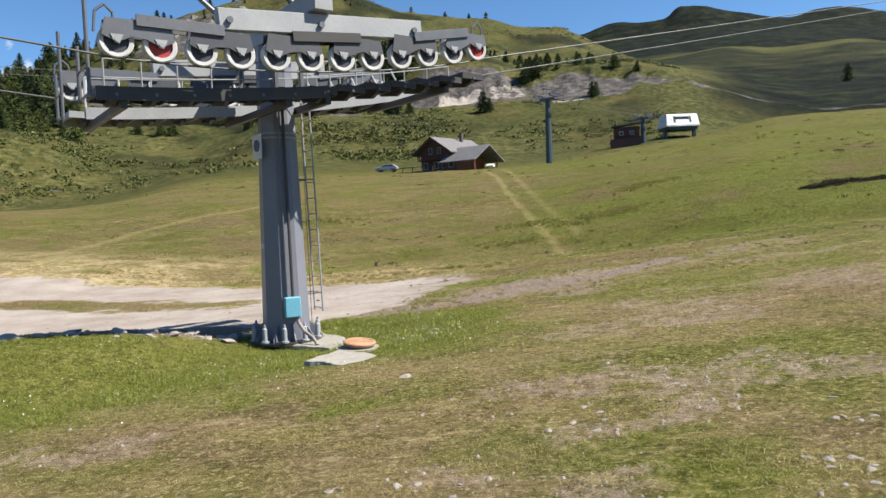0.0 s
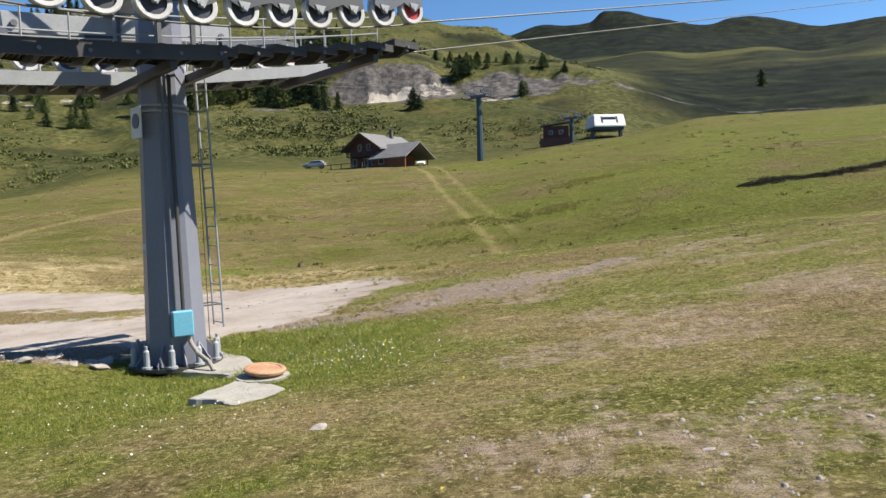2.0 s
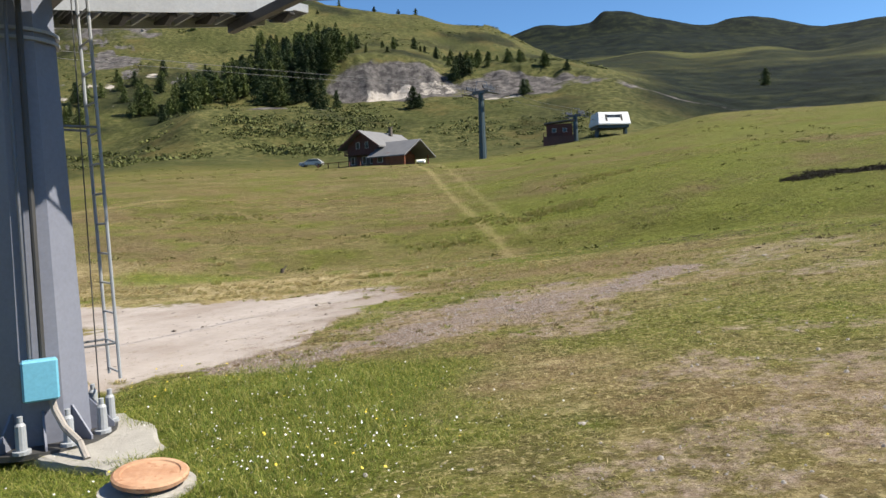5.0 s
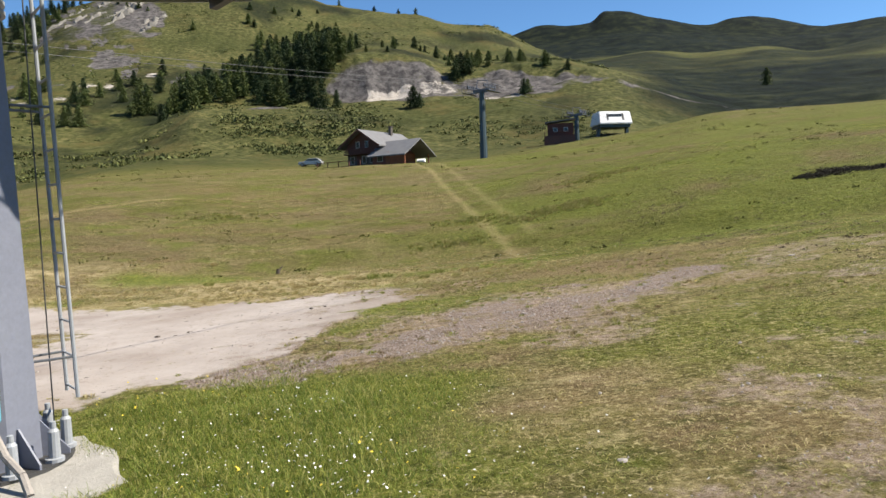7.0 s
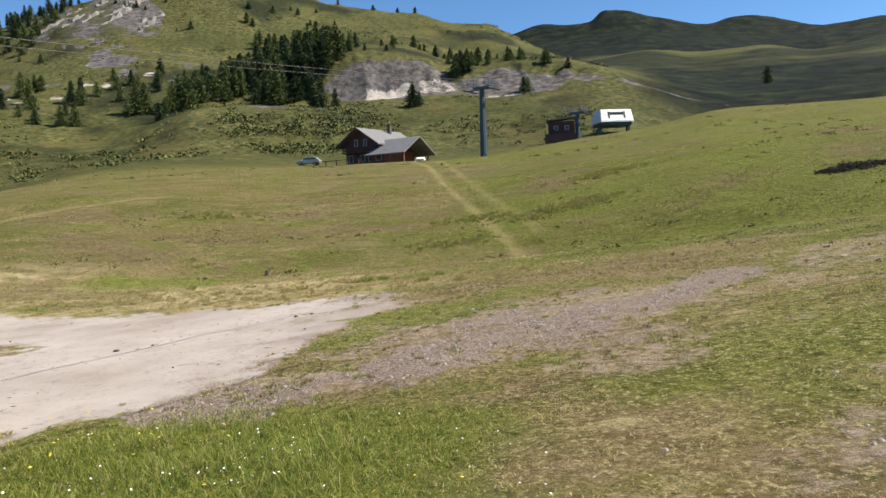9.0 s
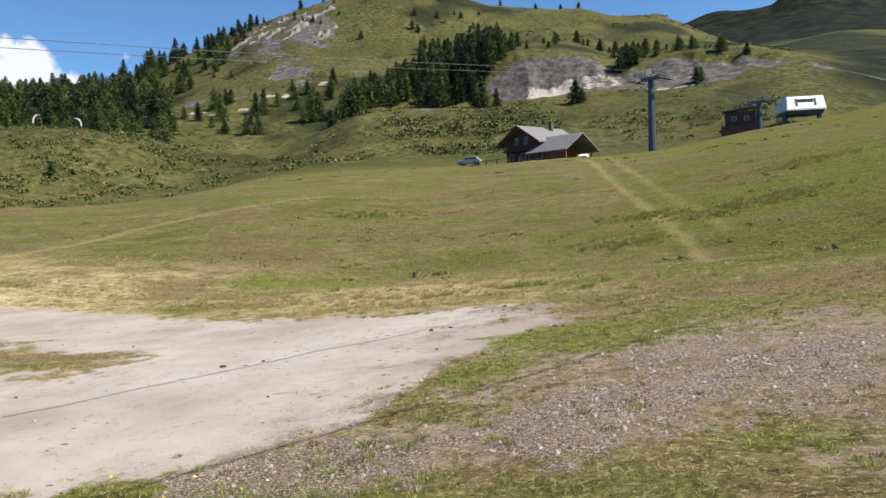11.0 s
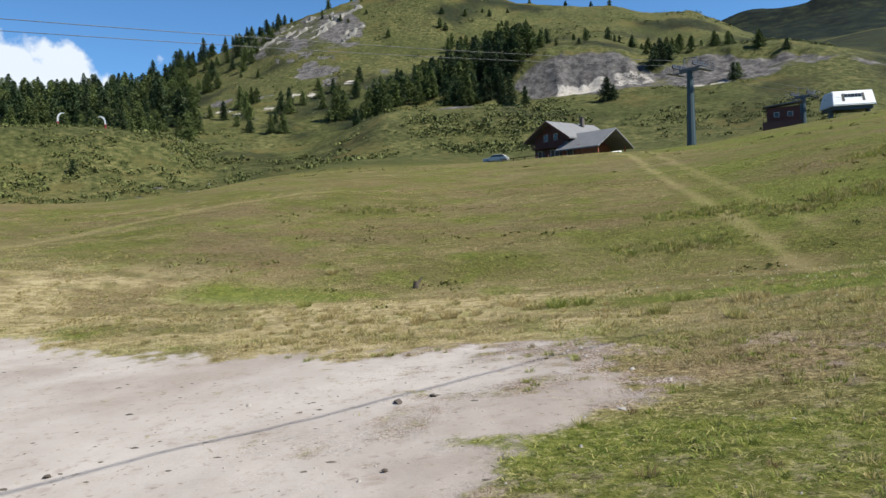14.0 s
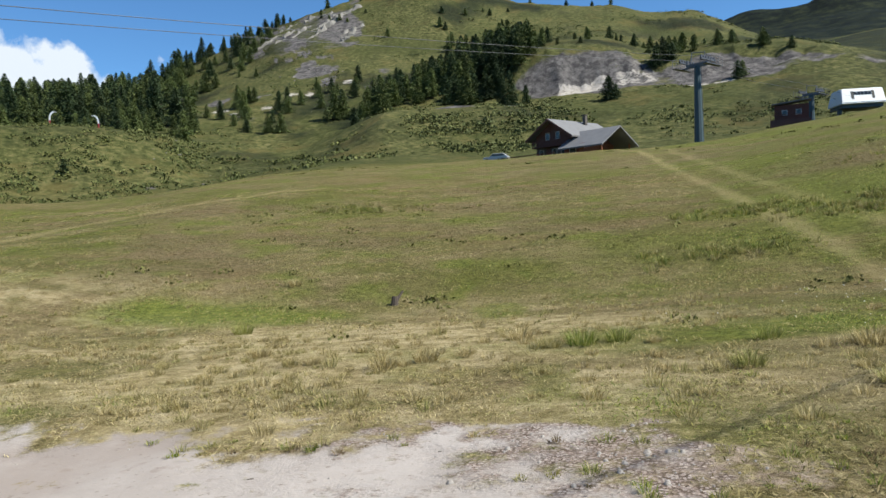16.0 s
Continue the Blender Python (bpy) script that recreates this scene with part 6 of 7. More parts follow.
for x, y, k, sz in ((1.3, 234.5, 4, 1.05), (3.4, 236.0, 4, 0.6), (38.1, 238.7, 4, 0.75), (39.6, 240, 3, 0.6), (49.6, 260.5, 3, 0.75), (50.9, 262.0, 4, 0.6), (56.5, 254, 4, 0.55), (-28.6, 239.4, 0, 0.95), (-24.6, 246.0, 1, 0.65), (-31.5, 242, 1, 0.8),
                    (17.0, 261, 4, 1.0), (19.5, 263, 1, 0.8), (22.0, 262, 4, 0.8), (27.5, 280, 3, 0.8), (24.5, 276, 3, 0.7), (166.0, 326, 3, 1.0), (-112.5, 145, 4, 0.45), (-88.5, 240, 2, 1.05), (-86.0, 241.5, 2, 0.85), (-127.2, 250, 2, 0.8), (-80.9, 373, 3, 0.7), (-77.5, 371, 4, 0.6)):
    plant(x, y, k, sz, "single trees by the quarry")


# ---- shrubs, grass, flowers, gravel ----
def clumps(name, x, y, size, quads, material, label, seed):
    """Low leafy cushions, many small leaves each."""
    g = np.random.default_rng(seed)
    n = len(x)
    z = ground_z(x, y)
    q = n * quads
    bx, by, bz, bs = (np.repeat(v, quads) for v in (x, y, z, size))
    t, u = g.uniform(0, 2 * np.pi, q), g.uniform(0, 1, q)
    rad = bs * np.sqrt(g.uniform(0, 1, q))
    c = np.column_stack([bx + rad * np.cos(t), by + rad * np.sin(t), bz + bs * 0.6 * u * (1 - 0.6 * (rad / bs) ** 2)])
    d1 = g.normal(size=(q, 3))
    d1 /= np.linalg.norm(d1, axis=1)[:, None]
    d2 = np.cross(d1, g.normal(size=(q, 3)))
    d2 /= np.linalg.norm(d2, axis=1)[:, None]
    w = (bs * g.uniform(0.13, 0.27, q))[:, None]
    v = np.stack([c - d1 * w, c - d2 * w * 0.7, c + d1 * w, c + d2 * w * 0.7], 1).reshape(-1, 3)
    me = raw_mesh(name, v, np.arange(q * 4).reshape(-1, 4), material)
    return tagged(new(name, me), label, "shrubs", kind="stuff")


def shrubs():
    g = np.random.default_rng(3)
    n = 150000
    b, r = g.uniform(-48, 16, n), np.sqrt(g.uniform(90.0 ** 2, 455.0 ** 2, n))
    x, y = CX + r * np.sin(np.radians(b)), CY + r * np.cos(np.radians(b))
    dens = smooth(-0.05, 0.5, fbm(x / 22, y / 22, 131, 4)) * 0.55
    left = 0.55 * smooth(-19, -24, b) * smooth(140, 165, r) * smooth(240, 205, r)
    hump = smooth(-24, -19, b) * smooth(0, -8, b) * smooth(148, 165, r) * smooth(205, 192, r)
    upper = 0.5 * smooth(150, 180, r) * (1 - 0.55 * smooth(300, 340, r))
    knoll = 0.8 * smooth(-27, -31, b) * smooth(145, 165, r) * smooth(235, 205, r) * smooth(-0.25, 0.35, fbm(x / 9, y / 9, 132, 4))
    crown = smooth(-16, -13.5, b) * smooth(-2, -4, b) * smooth(180, 185, r) * smooth(207, 200, r) * smooth(-0.4, 0.1, fbm(x / 6, y / 6, 133, 4))
    foot = 0.25 * smooth(-24, -20, b) * smooth(-8, -12, b) * smooth(150, 165, r) * smooth(196, 186, r) * smooth(-0.15, 0.3, fbm(x / 8, y / 6, 134, 4))
    cut = smooth(231, 240, r) * smooth(275, 262, r) * smooth(-10, -6, b) * smooth(17, 14, b)
    want = np.clip((dens * (2.6 * left + 2.6 * hump + upper) + 0.8 * knoll + 1.2 * crown + foot) * (1 - cut), 0, 1) * 0.62
    k = g.uniform(0, 1, n) < want
    x, y, r = x[k], y[k], r[k]
    return clumps("dwarf_shrubs", x, y, g.uniform(0.4, 1.5, len(x)) * np.where(g.uniform(0, 1, len(x)) < 0.12, 1.6, 1.0), 18, M_SHRUB, "olive green juniper and alpine rose shrubs", 4)


shrubs()


def blades(x, y, height, width, lean, g, away=None):
    """Bent blades of grass as narrow strips: vertices and triangles. away: the direction in which each one bends."""
    n = len(x)
    z = ground_z(x, y) - 0.01
    t, s = g.uniform(0, 2 * np.pi, n), g.uniform(0, 2 * np.pi, n) if away is None else away
    ax, ay = np.cos(t) * width / 2, np.sin(t) * width / 2
    lx, ly = np.cos(s) * lean * height, np.sin(s) * lean * height
    base = np.column_stack([x, y, z])
    side = np.column_stack([ax, ay, np.zeros(n)])
    mid = base + np.column_stack([lx * 0.35, ly * 0.35, height * 0.6])
    tip = base + np.column_stack([lx, ly, height * np.maximum(1 - 0.35 * lean, 0.15)])
    v = np.stack([base - side, base + side, mid - side * 0.8, mid + side * 0.8, tip], 1).reshape(-1, 3)
    o = (np.arange(n) * 5)[:, None, None]
    f = (np.array([[0, 1, 2], [1, 3, 2], [2, 3, 4]])[None] + o).reshape(-1, 3)
    return v, f


def tussocks(cx, cy, size, per, width, g):
    """Fountains of blades round each centre."""
    n = len(cx) * per
    sz = np.repeat(size, per)
    t, rad = g.uniform(0, 2 * np.pi, n), np.sqrt(g.uniform(0, 1, n))
    x, y = np.repeat(cx, per) + 0.55 * sz * rad * np.cos(t), np.repeat(cy, per) + 0.55 * sz * rad * np.sin(t)
    h = sz * g.uniform(0.55, 1.1, n) * (1.05 - 0.35 * rad)
    return blades(x, y, h, width * g.uniform(0.7, 1.3, n), 0.15 + 1.0 * rad * g.uniform(0.5, 1.2, n), g, t + g.normal(0, 0.5, n))


def clear_of_slabs(x, y):
    return (np.hypot(x + 2.08, y - 10.95) > 0.34) & ~((np.abs(x + 2.12 + 0.2 * (y - 10)) < 0.55) & (np.abs(y - 9.98) < 0.5)) & (np.hypot(x + 3.75, y - 12.7) > 0.46) & (np.hypot(x + 2.85, y - 12.35) > 0.46)


def grass():
    g = np.random.default_rng(7)
    pieces = []

    def lay(vf, dry, rust):
        pieces.append((*vf, dry, rust))

    # short turf close to the walk
    n = 520000
    y = 1.5 + 24.5 * g.uniform(0, 1, n) ** 1.25
    x = -0.2 + (y * 0.62 + 2.8) * g.uniform(-1, 1, n)
    x = np.where(y > 14, x - 0.12 * (y - 14), x)
    lush, bare, road, stony = lush_mask(x, y), bare_mask(x, y), road_mask(x, y), stony_mask(x, y)
    tuft = smooth(-0.2, 0.5, fbm(x * 3.1, y * 3.1, 141, 3))
    keep = g.uniform(0, 1, n) < (0.30 + 0.45 * tuft + 0.3 * lush) * (1 - 0.70 * smooth(0.2, 0.62, bare)) * (1 - 0.75 * smooth(0.25, 0.7, stony)) * (1 - smooth(0.1, 0.7, road)) + 0.04 * (road < 0.97) * (tuft > 0.75)
    k = keep & clear_of_slabs(x, y)
    x, y, lush, tuft = x[k], y[k], lush[k], tuft[k]
    n = len(x)
    h = (0.010 + 0.014 * g.uniform(0, 1, n) + 0.016 * tuft) * (1 + 0.8 * lush) * (1 + 0.012 * y)
    lay(blades(x, y, h, 0.0036 + 0.0003 * np.abs(y - 3), g.uniform(0.8, 3.2, n), g), np.clip(dry_mask(x, y) + g.normal(0, 0.30, n), 0, 1), rust_mask(x, y) * g.uniform(0.2, 1, n))
    # deep grass round the tower's foot
    n = 260000
    x, y = g.uniform(-8.5, 1.2, n), g.uniform(6.5, 16.2, n)
    lush = lush_mask(x, y)
    k = (g.uniform(0, 1, n) < smooth(0.15, 0.8, lush)) & (road_mask(x, y) < 0.35) & clear_of_slabs(x, y) & ((y < bank_line(x) + 0.25) | (x > -4.4))
    x, y, lush = x[k], y[k], lush[k]
    n = len(x)
    h = (0.035 + 0.110 * g.uniform(0, 1, n) ** 1.6) * (0.30 + 0.75 * lush) * (0.55 + 0.75 * smooth(-0.4, 0.4, fbm(x * 2.6, y * 2.6, 142, 3)))
    lay(blades(x, y, h, np.full(n, 0.0042), g.uniform(0.4, 1.7, n), g), np.clip(g.normal(-0.02, 0.16, n) + 0.4 * dry_mask(x, y) * (1 - lush), 0, 1), np.zeros(n))
    # the meadow beyond the road: bunches of longer, bleached grass
    m = 17000
    cy = 22.0 + 30 * g.uniform(0, 1, m) ** 1.3
    cx = -1 + (cy * 0.72) * g.uniform(-1, 1, m)
    wish = (smooth(-0.35, 0.35, fbm(cx * 0.5, cy * 0.8, 151)) * 0.8 + 0.2) * (1 - smooth(0.02, 0.3, road_mask(cx, cy))) * (1 - 0.8 * smooth(0.2, 0.6, track_mask(cx, cy)))
    k = g.uniform(0, 1, m) < wish
    cx, cy = cx[k], cy[k]
    per = 16
    bx = np.repeat(cx, per) + g.normal(0, 0.14, len(cx) * per)
    by = np.repeat(cy, per) + g.normal(0, 0.09, len(cx) * per)
    q = len(bx)
    size = np.repeat(g.uniform(0.03, 0.075, len(cx)), per)
    lay(blades(bx, by, size * g.uniform(0.6, 1.1, q), 0.0065 + 0.00045 * (by - 20), g.uniform(0.6, 2.4, q), g), np.repeat(np.clip(dry_mask(cx, cy) + g.normal(0.0, 0.3, len(cx)), 0, 1), per), np.repeat(0.8 * rust_mask(cx, cy), per))
    # bleached tussocks along the far side of the road
    m = 2300
    ty = 23.4 + 8.5 * g.uniform(0, 1, m) ** 1.3
    tx = g.uniform(-17, 7, m)
    ty = ty + 0.25 * np.maximum(-tx - 5, 0)
    k = (road_mask(tx, ty) < 0.15) & (g.uniform(0, 1, m) < smooth(-0.3, 0.3, fbm(tx * 0.4, ty * 0.7, 152)) * smooth(8, 1, tx) * (1 - 0.7 * lush_mask(tx, ty)))
    tx, ty = tx[k], ty[k]
    per = 48
    lay(tussocks(tx, ty, 0.06 + 0.11 * g.uniform(0, 1, len(tx)) ** 2, per, 0.0055, g), np.repeat(np.clip(g.normal(0.9, 0.2, len(tx)), 0, 1), per), np.zeros(len(tx) * per))
    m = 420
    tx, ty = g.uniform(-10, 3.5, m), g.uniform(24.2, 28.6, m)
    ty = ty + 0.25 * np.maximum(-tx - 5, 0)
    k = (road_mask(tx, ty) < 0.1) & (g.uniform(0, 1, m) < 0.15 + smooth(-0.2, 0.3, fbm(tx * 0.7, ty * 1.1, 154))) & (lush_mask(tx, ty) < 0.5)
    tx, ty = tx[k], ty[k]
    lay(tussocks(tx, ty, g.uniform(0.07, 0.16, len(tx)), 110, 0.0042, g), np.repeat(np.clip(g.normal(1.0, 0.15, len(tx)), 0, 1), 110), np.zeros(len(tx) * 110))
    # larger tussocks: a few straw-coloured, others dark green
    big = ((-1.35, 26.9, 0.30, 0.1), (-0.95, 27.0, 0.24, 0.2), (-1.7, 26.75, 0.22, 0.7), (-2.1, 27.4, 0.26, 1), (1.25, 25.9, 0.25, 0.95), (1.5, 26.0, 0.2, 0.9), (0.1, 25.3, 0.22, 0.4), (0.5, 26.6, 0.2, 0.2), (-3.0, 26.3, 0.22, 1), (-3.4, 26.0, 0.25, 1), (-5.3, 26.9, 0.22, 1), (-6.6, 28.8, 0.25, 0.2), (0.9, 24.4, 0.2, 0.5), (2.4, 24.9, 0.22, 0.8), (-7.5, 32.6, 0.25, 0.9))
    lay(tussocks(np.array([v[0] for v in big]), np.array([v[1] for v in big]), np.array([v[2] for v in big]), 220, 0.006, g), np.repeat([v[3] for v in big], 220), np.zeros(len(big) * 220))
    # darker, taller stands on the slope
    for sx, sy, sw, count in ((2.6, 38.4, 0.9, 90), (6.5, 37.4, 1.1, 130), (7.6, 38.0, 0.7, 70), (-10.0, 43.8, 1.4, 60), (1.4, 34.2, 0.8, 50), (9.6, 44.2, 1.0, 80), (11.2, 44.6, 0.8, 60), (4.6, 36.6, 0.7, 40)):
        cx, cy = g.normal(sx, sw, count), g.normal(sy, 0.45 * sw, count)
        lay(tussocks(cx, cy, g.uniform(0.12, 0.28, count), 34, 0.012, g), np.repeat(np.clip(g.normal(0.1, 0.2, count), 0, 1), 34), np.repeat(0.5 * g.uniform(0, 1, count), 34))
    # tufts on the gravel's ragged edge and in the stony ground
    m = 1900
    ex, ey = g.uniform(-4.5, 6.5, m), 14.6 + 9.0 * g.uniform(0, 1, m)
    edge = road_mask(ex, ey)
    k = (edge < 0.95) & (g.uniform(0, 1, m) < (0.10 + smooth(-0.15, 0.4, fbm(ex * 0.9, ey * 1.1, 153))) * (1 - 0.6 * smooth(0.5, 0.9, edge)))
    ex, ey = ex[k], ey[k]
    per = 40
    lay(tussocks(ex, ey, g.uniform(0.03, 0.10, len(ex)), per, 0.0048, g), np.repeat(np.clip(g.normal(0.35, 0.35, len(ex)), 0, 1), per), np.repeat(0.8 * (g.uniform(0, 1, len(ex)) < 0.18), per))
    start, faces = 0, []
    for v, f, _, _ in pieces:
        faces.append(f + start)
        start += len(v)
    me = raw_mesh("grass", np.vstack([p[0] for p in pieces]), np.vstack(faces), M_GRASS, dict(dry=np.repeat(np.concatenate([p[2] for p in pieces]), 5), rust=np.repeat(np.concatenate([p[3] for p in pieces]), 5)))
    return tagged(new("grass", me), "short sunburnt meadow grass with green patches", "grass", kind="stuff")


grass()
M_PETAL = surface("white_petals", (0.720, 0.720, 0.702), (0.648, 0.657, 0.648), 9, 0.6)
M_YELLOW = surface("yellow_petals", (0.576, 0.416, 0.024), (0.640, 0.496, 0.040), 9, 0.6)


def flowers(name, count, spots, material, label, size, seed):
    """Small five-petalled discs on short stalks."""
    g = np.random.default_rng(seed)
    x, y = np.concatenate([g.normal(sx, sr, count // len(spots)) for sx, sy, sr in spots]), np.concatenate([g.normal(sy, sr * 0.8, count // len(spots)) for sx, sy, sr in spots])
    k = (road_mask(x, y) < 0.2) & (np.hypot(x + 3.75, y - 12.7) > 0.8) & (np.hypot(x + 2.08, y - 10.95) > 0.4) & ~((np.abs(x + 2.12) < 0.65) & (np.abs(y - 9.98) < 0.6))
    x, y = x[k], y[k]
    n = len(x)
    z = ground_z(x, y) + g.uniform(0.05, 0.17, n)
    ang = np.arange(6) * np.pi / 3
    ring = np.stack([np.cos(ang), np.sin(ang)], 1)
    sz = size * g.uniform(0.7, 1.3, n)
    tx, ty = g.normal(0, 0.4, n), g.normal(0, 0.4, n)
    px, py = x[:, None] + sz[:, None] * ring[None, :, 0], y[:, None] + sz[:, None] * ring[None, :, 1]
    pz = z[:, None] + (px - x[:, None]) * tx[:, None] + (py - y[:, None]) * ty[:, None]
    rim = np.stack([px, py, pz], -1)
    mid = np.stack([x, y, z + 0.004], -1)[:, None]
    foot = np.stack([x, y, z - 0.14], -1)[:, None]
    v = np.concatenate([rim, mid, foot], 1).reshape(-1, 3)
    tri = [[i, (i + 1) % 6, 6] for i in range(6)]
    f = (np.array(tri)[None] + (np.arange(n) * 8)[:, None, None]).reshape(-1, 3)
    return tagged(new(name, raw_mesh(name, v, f, material)), label, "flowers", kind="stuff")


flowers("white_flowers", 700, ((-1.6, 12.8, 1.0), (-0.8, 11.4, 0.9), (-2.6, 9.2, 1.2), (-1.2, 11.0, 0.6), (-4.8, 8.5, 1.5), (3.0, 28.5, 1.6)), M_PETAL, "small white meadow flowers in the green grass", 0.0072, 31)
flowers("yellow_flowers", 170, ((-0.9, 11.4, 0.8), (-2.6, 14.3, 0.7), (6.5, 21.0, 2.2), (-1.6, 8.4, 1.6)), M_YELLOW, "small yellow meadow flowers in the grass", 0.009, 32)


def pebbles():
    """Loose chips on the worn ground and on the road."""
    g = np.random.default_rng(12)
    n = 90000
    y = 2 + 22 * g.uniform(0, 1, n) ** 1.2
    x = -0.5 + (y * 0.6 + 2.5) * g.uniform(-1, 1, n)
    b, r, s = bare_mask(x, y), road_mask(x, y), stony_mask(x, y)
    k = g.uniform(0, 1, n) < 0.25 * smooth(0.25, 0.6, b) * (1 - r) + 0.008 * r + 0.012 + 0.85 * smooth(0.3, 0.8, s) * (1 - 0.9 * smooth(0.3, 0.7, r))
    x, y, s = x[k], y[k], s[k]
    n = len(x)
    z = ground_z(x, y)
    sz = 0.004 + 0.016 * g.uniform(0, 1, n) ** 9 + 0.005 * g.uniform(0, 1, n) + 0.004 * s * g.uniform(0, 1, n) ** 2
    corner = np.array([[-1, -0.8, -0.5], [1, -0.9, -0.5], [0.9, 0.9, -0.5], [-0.8, 1, -0.5], [-0.5, -0.4, 0.6], [0.6, -0.5, 0.55], [0.5, 0.5, 0.6], [-0.4, 0.5, 0.5]])
    v = corner[None] * (1 + g.uniform(-0.25, 0.25, (n, 8, 3))) * sz[:, None, None]
    t = g.uniform(0, 2 * np.pi, n)
    c, s_ = np.cos(t)[:, None], np.sin(t)[:, None]
    v = np.stack([v[..., 0] * c - v[..., 1] * s_, v[..., 0] * s_ + v[..., 1] * c, v[..., 2]], -1) + np.column_stack([x, y, z + sz * 0.25])[:, None]
    quad = np.array([[4, 5, 6, 7], [0, 1, 5, 4], [1, 2, 6, 5], [2, 3, 7, 6], [3, 0, 4, 7]])
    f = (quad[None] + (np.arange(n) * 8)[:, None, None]).reshape(-1, 4)
    return tagged(new("gravel_chips", raw_mesh("gravel_chips", v.reshape(-1, 3), f, M_STONE)), "loose pale stone chips on the worn turf", "gravel", kind="stuff")


pebbles()


# ---- crags high on the hill, boulders in the gully ----
M_CRAG = surface("pale_limestone", (0.085, 0.079, 0.071), (0.215, 0.200, 0.180), 0.30, 0.9, 0.0, 4.0, 0.5, 0.05)


def rock_rib(x0, y0, x1, y1, wide, high, seed):
    """A broken rib of rock that runs down the slope, its foot sunk in the ground."""
    rnd = random.Random(seed)
    length = math.hypot(x1 - x0, y1 - y0)
    n = max(6, int(length / 1.6))
    sx, sy = (y1 - y0) / length, -(x1 - x0) / length
    bm = bmesh.new()
    rows = []
    for i in range(n + 1):
        u = i / n
        cx, cy = x0 + (x1 - x0) * u + rnd.uniform(-1.3, 1.3), y0 + (y1 - y0) * u + rnd.uniform(-0.6, 0.6)
        w = wide * (0.35 + 0.65 * math.sin(math.pi * min(1, u + 0.15))) * rnd.uniform(0.35, 1.5)
        top = high * rnd.choice((0.0, 0.25, 0.6, 0.9, 1.2)) * (0.4 + 0.6 * math.sin(math.pi * u))
        row = []
        for o, h in ((-1.0, -0.8), (-0.55, 0.45 * top), (-0.1, top), (0.4, top * rnd.uniform(0.5, 0.9)), (1.0, -0.8)):
            px, py = cx + sx * w * (o + rnd.uniform(-0.12, 0.12)), cy + sy * w * (o + rnd.uniform(-0.12, 0.12))
            row.append(bm.verts.new((px - x0, py - y0, gz(px, py) + h + rnd.uniform(-0.2, 0.2))))
        rows.append(row)
    for p, q in zip(rows, rows[1:]):
        for i in range(4):
            bm.faces.new((p[i], p[i + 1], q[i + 1], q[i]))
    bm.faces.new(rows[0]), bm.faces.new(rows[-1][::-1])
    bmesh.ops.recalc_face_normals(bm, faces=bm.faces)
    me = bpy.data.meshes.new("rock_rib")
    bm.to_mesh(me)
    bm.free()
    me.materials.append(M_CRAG)
    ob = tagged(new("rock_rib", me), "broken pale limestone rib running down the hillside", "rock", "rock ribs on the hill")
    ob.matrix_basis = pose(x0, y0, 0)


rc = random.Random(77)
for k, (x0, y0, x1, y1, w, h) in enumerate(((-140, 402, -149, 362, 2.4, 2.4), (-146, 396, -152, 374, 1.6, 1.8), (-125, 380, -128, 352, 1.8, 1.8), (-130, 372, -131, 358, 1.0, 1.0), (-158, 386, -163, 370, 1.6, 2.2), (-166, 384, -172, 366, 1.4, 1.6),
                                            (-176, 384, -183, 360, 1.5, 1.2), (-152, 404, -156, 396, 2.0, 2.6), (-162, 402, -166, 394, 1.8, 2.4), (-134, 404, -138, 398, 2.0, 2.0), (-172, 398, -178, 388, 1.6, 2.0), (-55, 346, -60, 338, 2.4, 1.8), (-50, 343, -53, 335, 1.8, 1.4))):
    rock_rib(x0, y0, x1, y1, w, h, 500 + k)
BOULDERS = [stone_mesh("boulder", 1.0, 60 + k, M_CRAG, 0.36) for k in range(4)]
for k in range(170):
    if 90 <= k < 130:
        bx, by = rc.gauss(-122, 6.5), rc.gauss(307, 5)
    elif 130 <= k:
        sx, sy = rc.choice(((-101, 289), (-120, 276), (-123, 259), (-141, 258), (-20, 250), (14, 256), (40, 250)))
        bx, by = rc.gauss(sx, 4), rc.gauss(sy, 3)
    elif k < 55:
        u = rc.random()
        bx, by = -84 - 34 * u + rc.gauss(0, 3.5), 152 + 42 * u + rc.gauss(0, 5)
    else:
        bx, by = rc.uniform(-138, -100), rc.uniform(236, 262)
    ob = tagged(new("boulder", BOULDERS[k % 4]), "pale limestone boulder lying in the grass", "boulder", "boulders below the hill")
    ob.matrix_basis = pose(bx, by, gz(bx, by), 0, 0, rc.uniform(0, 360)) @ Matrix.Scale((0.18 + 0.75 * rc.random() ** 4) * (1.3 if k >= 90 else 1.0), 4)


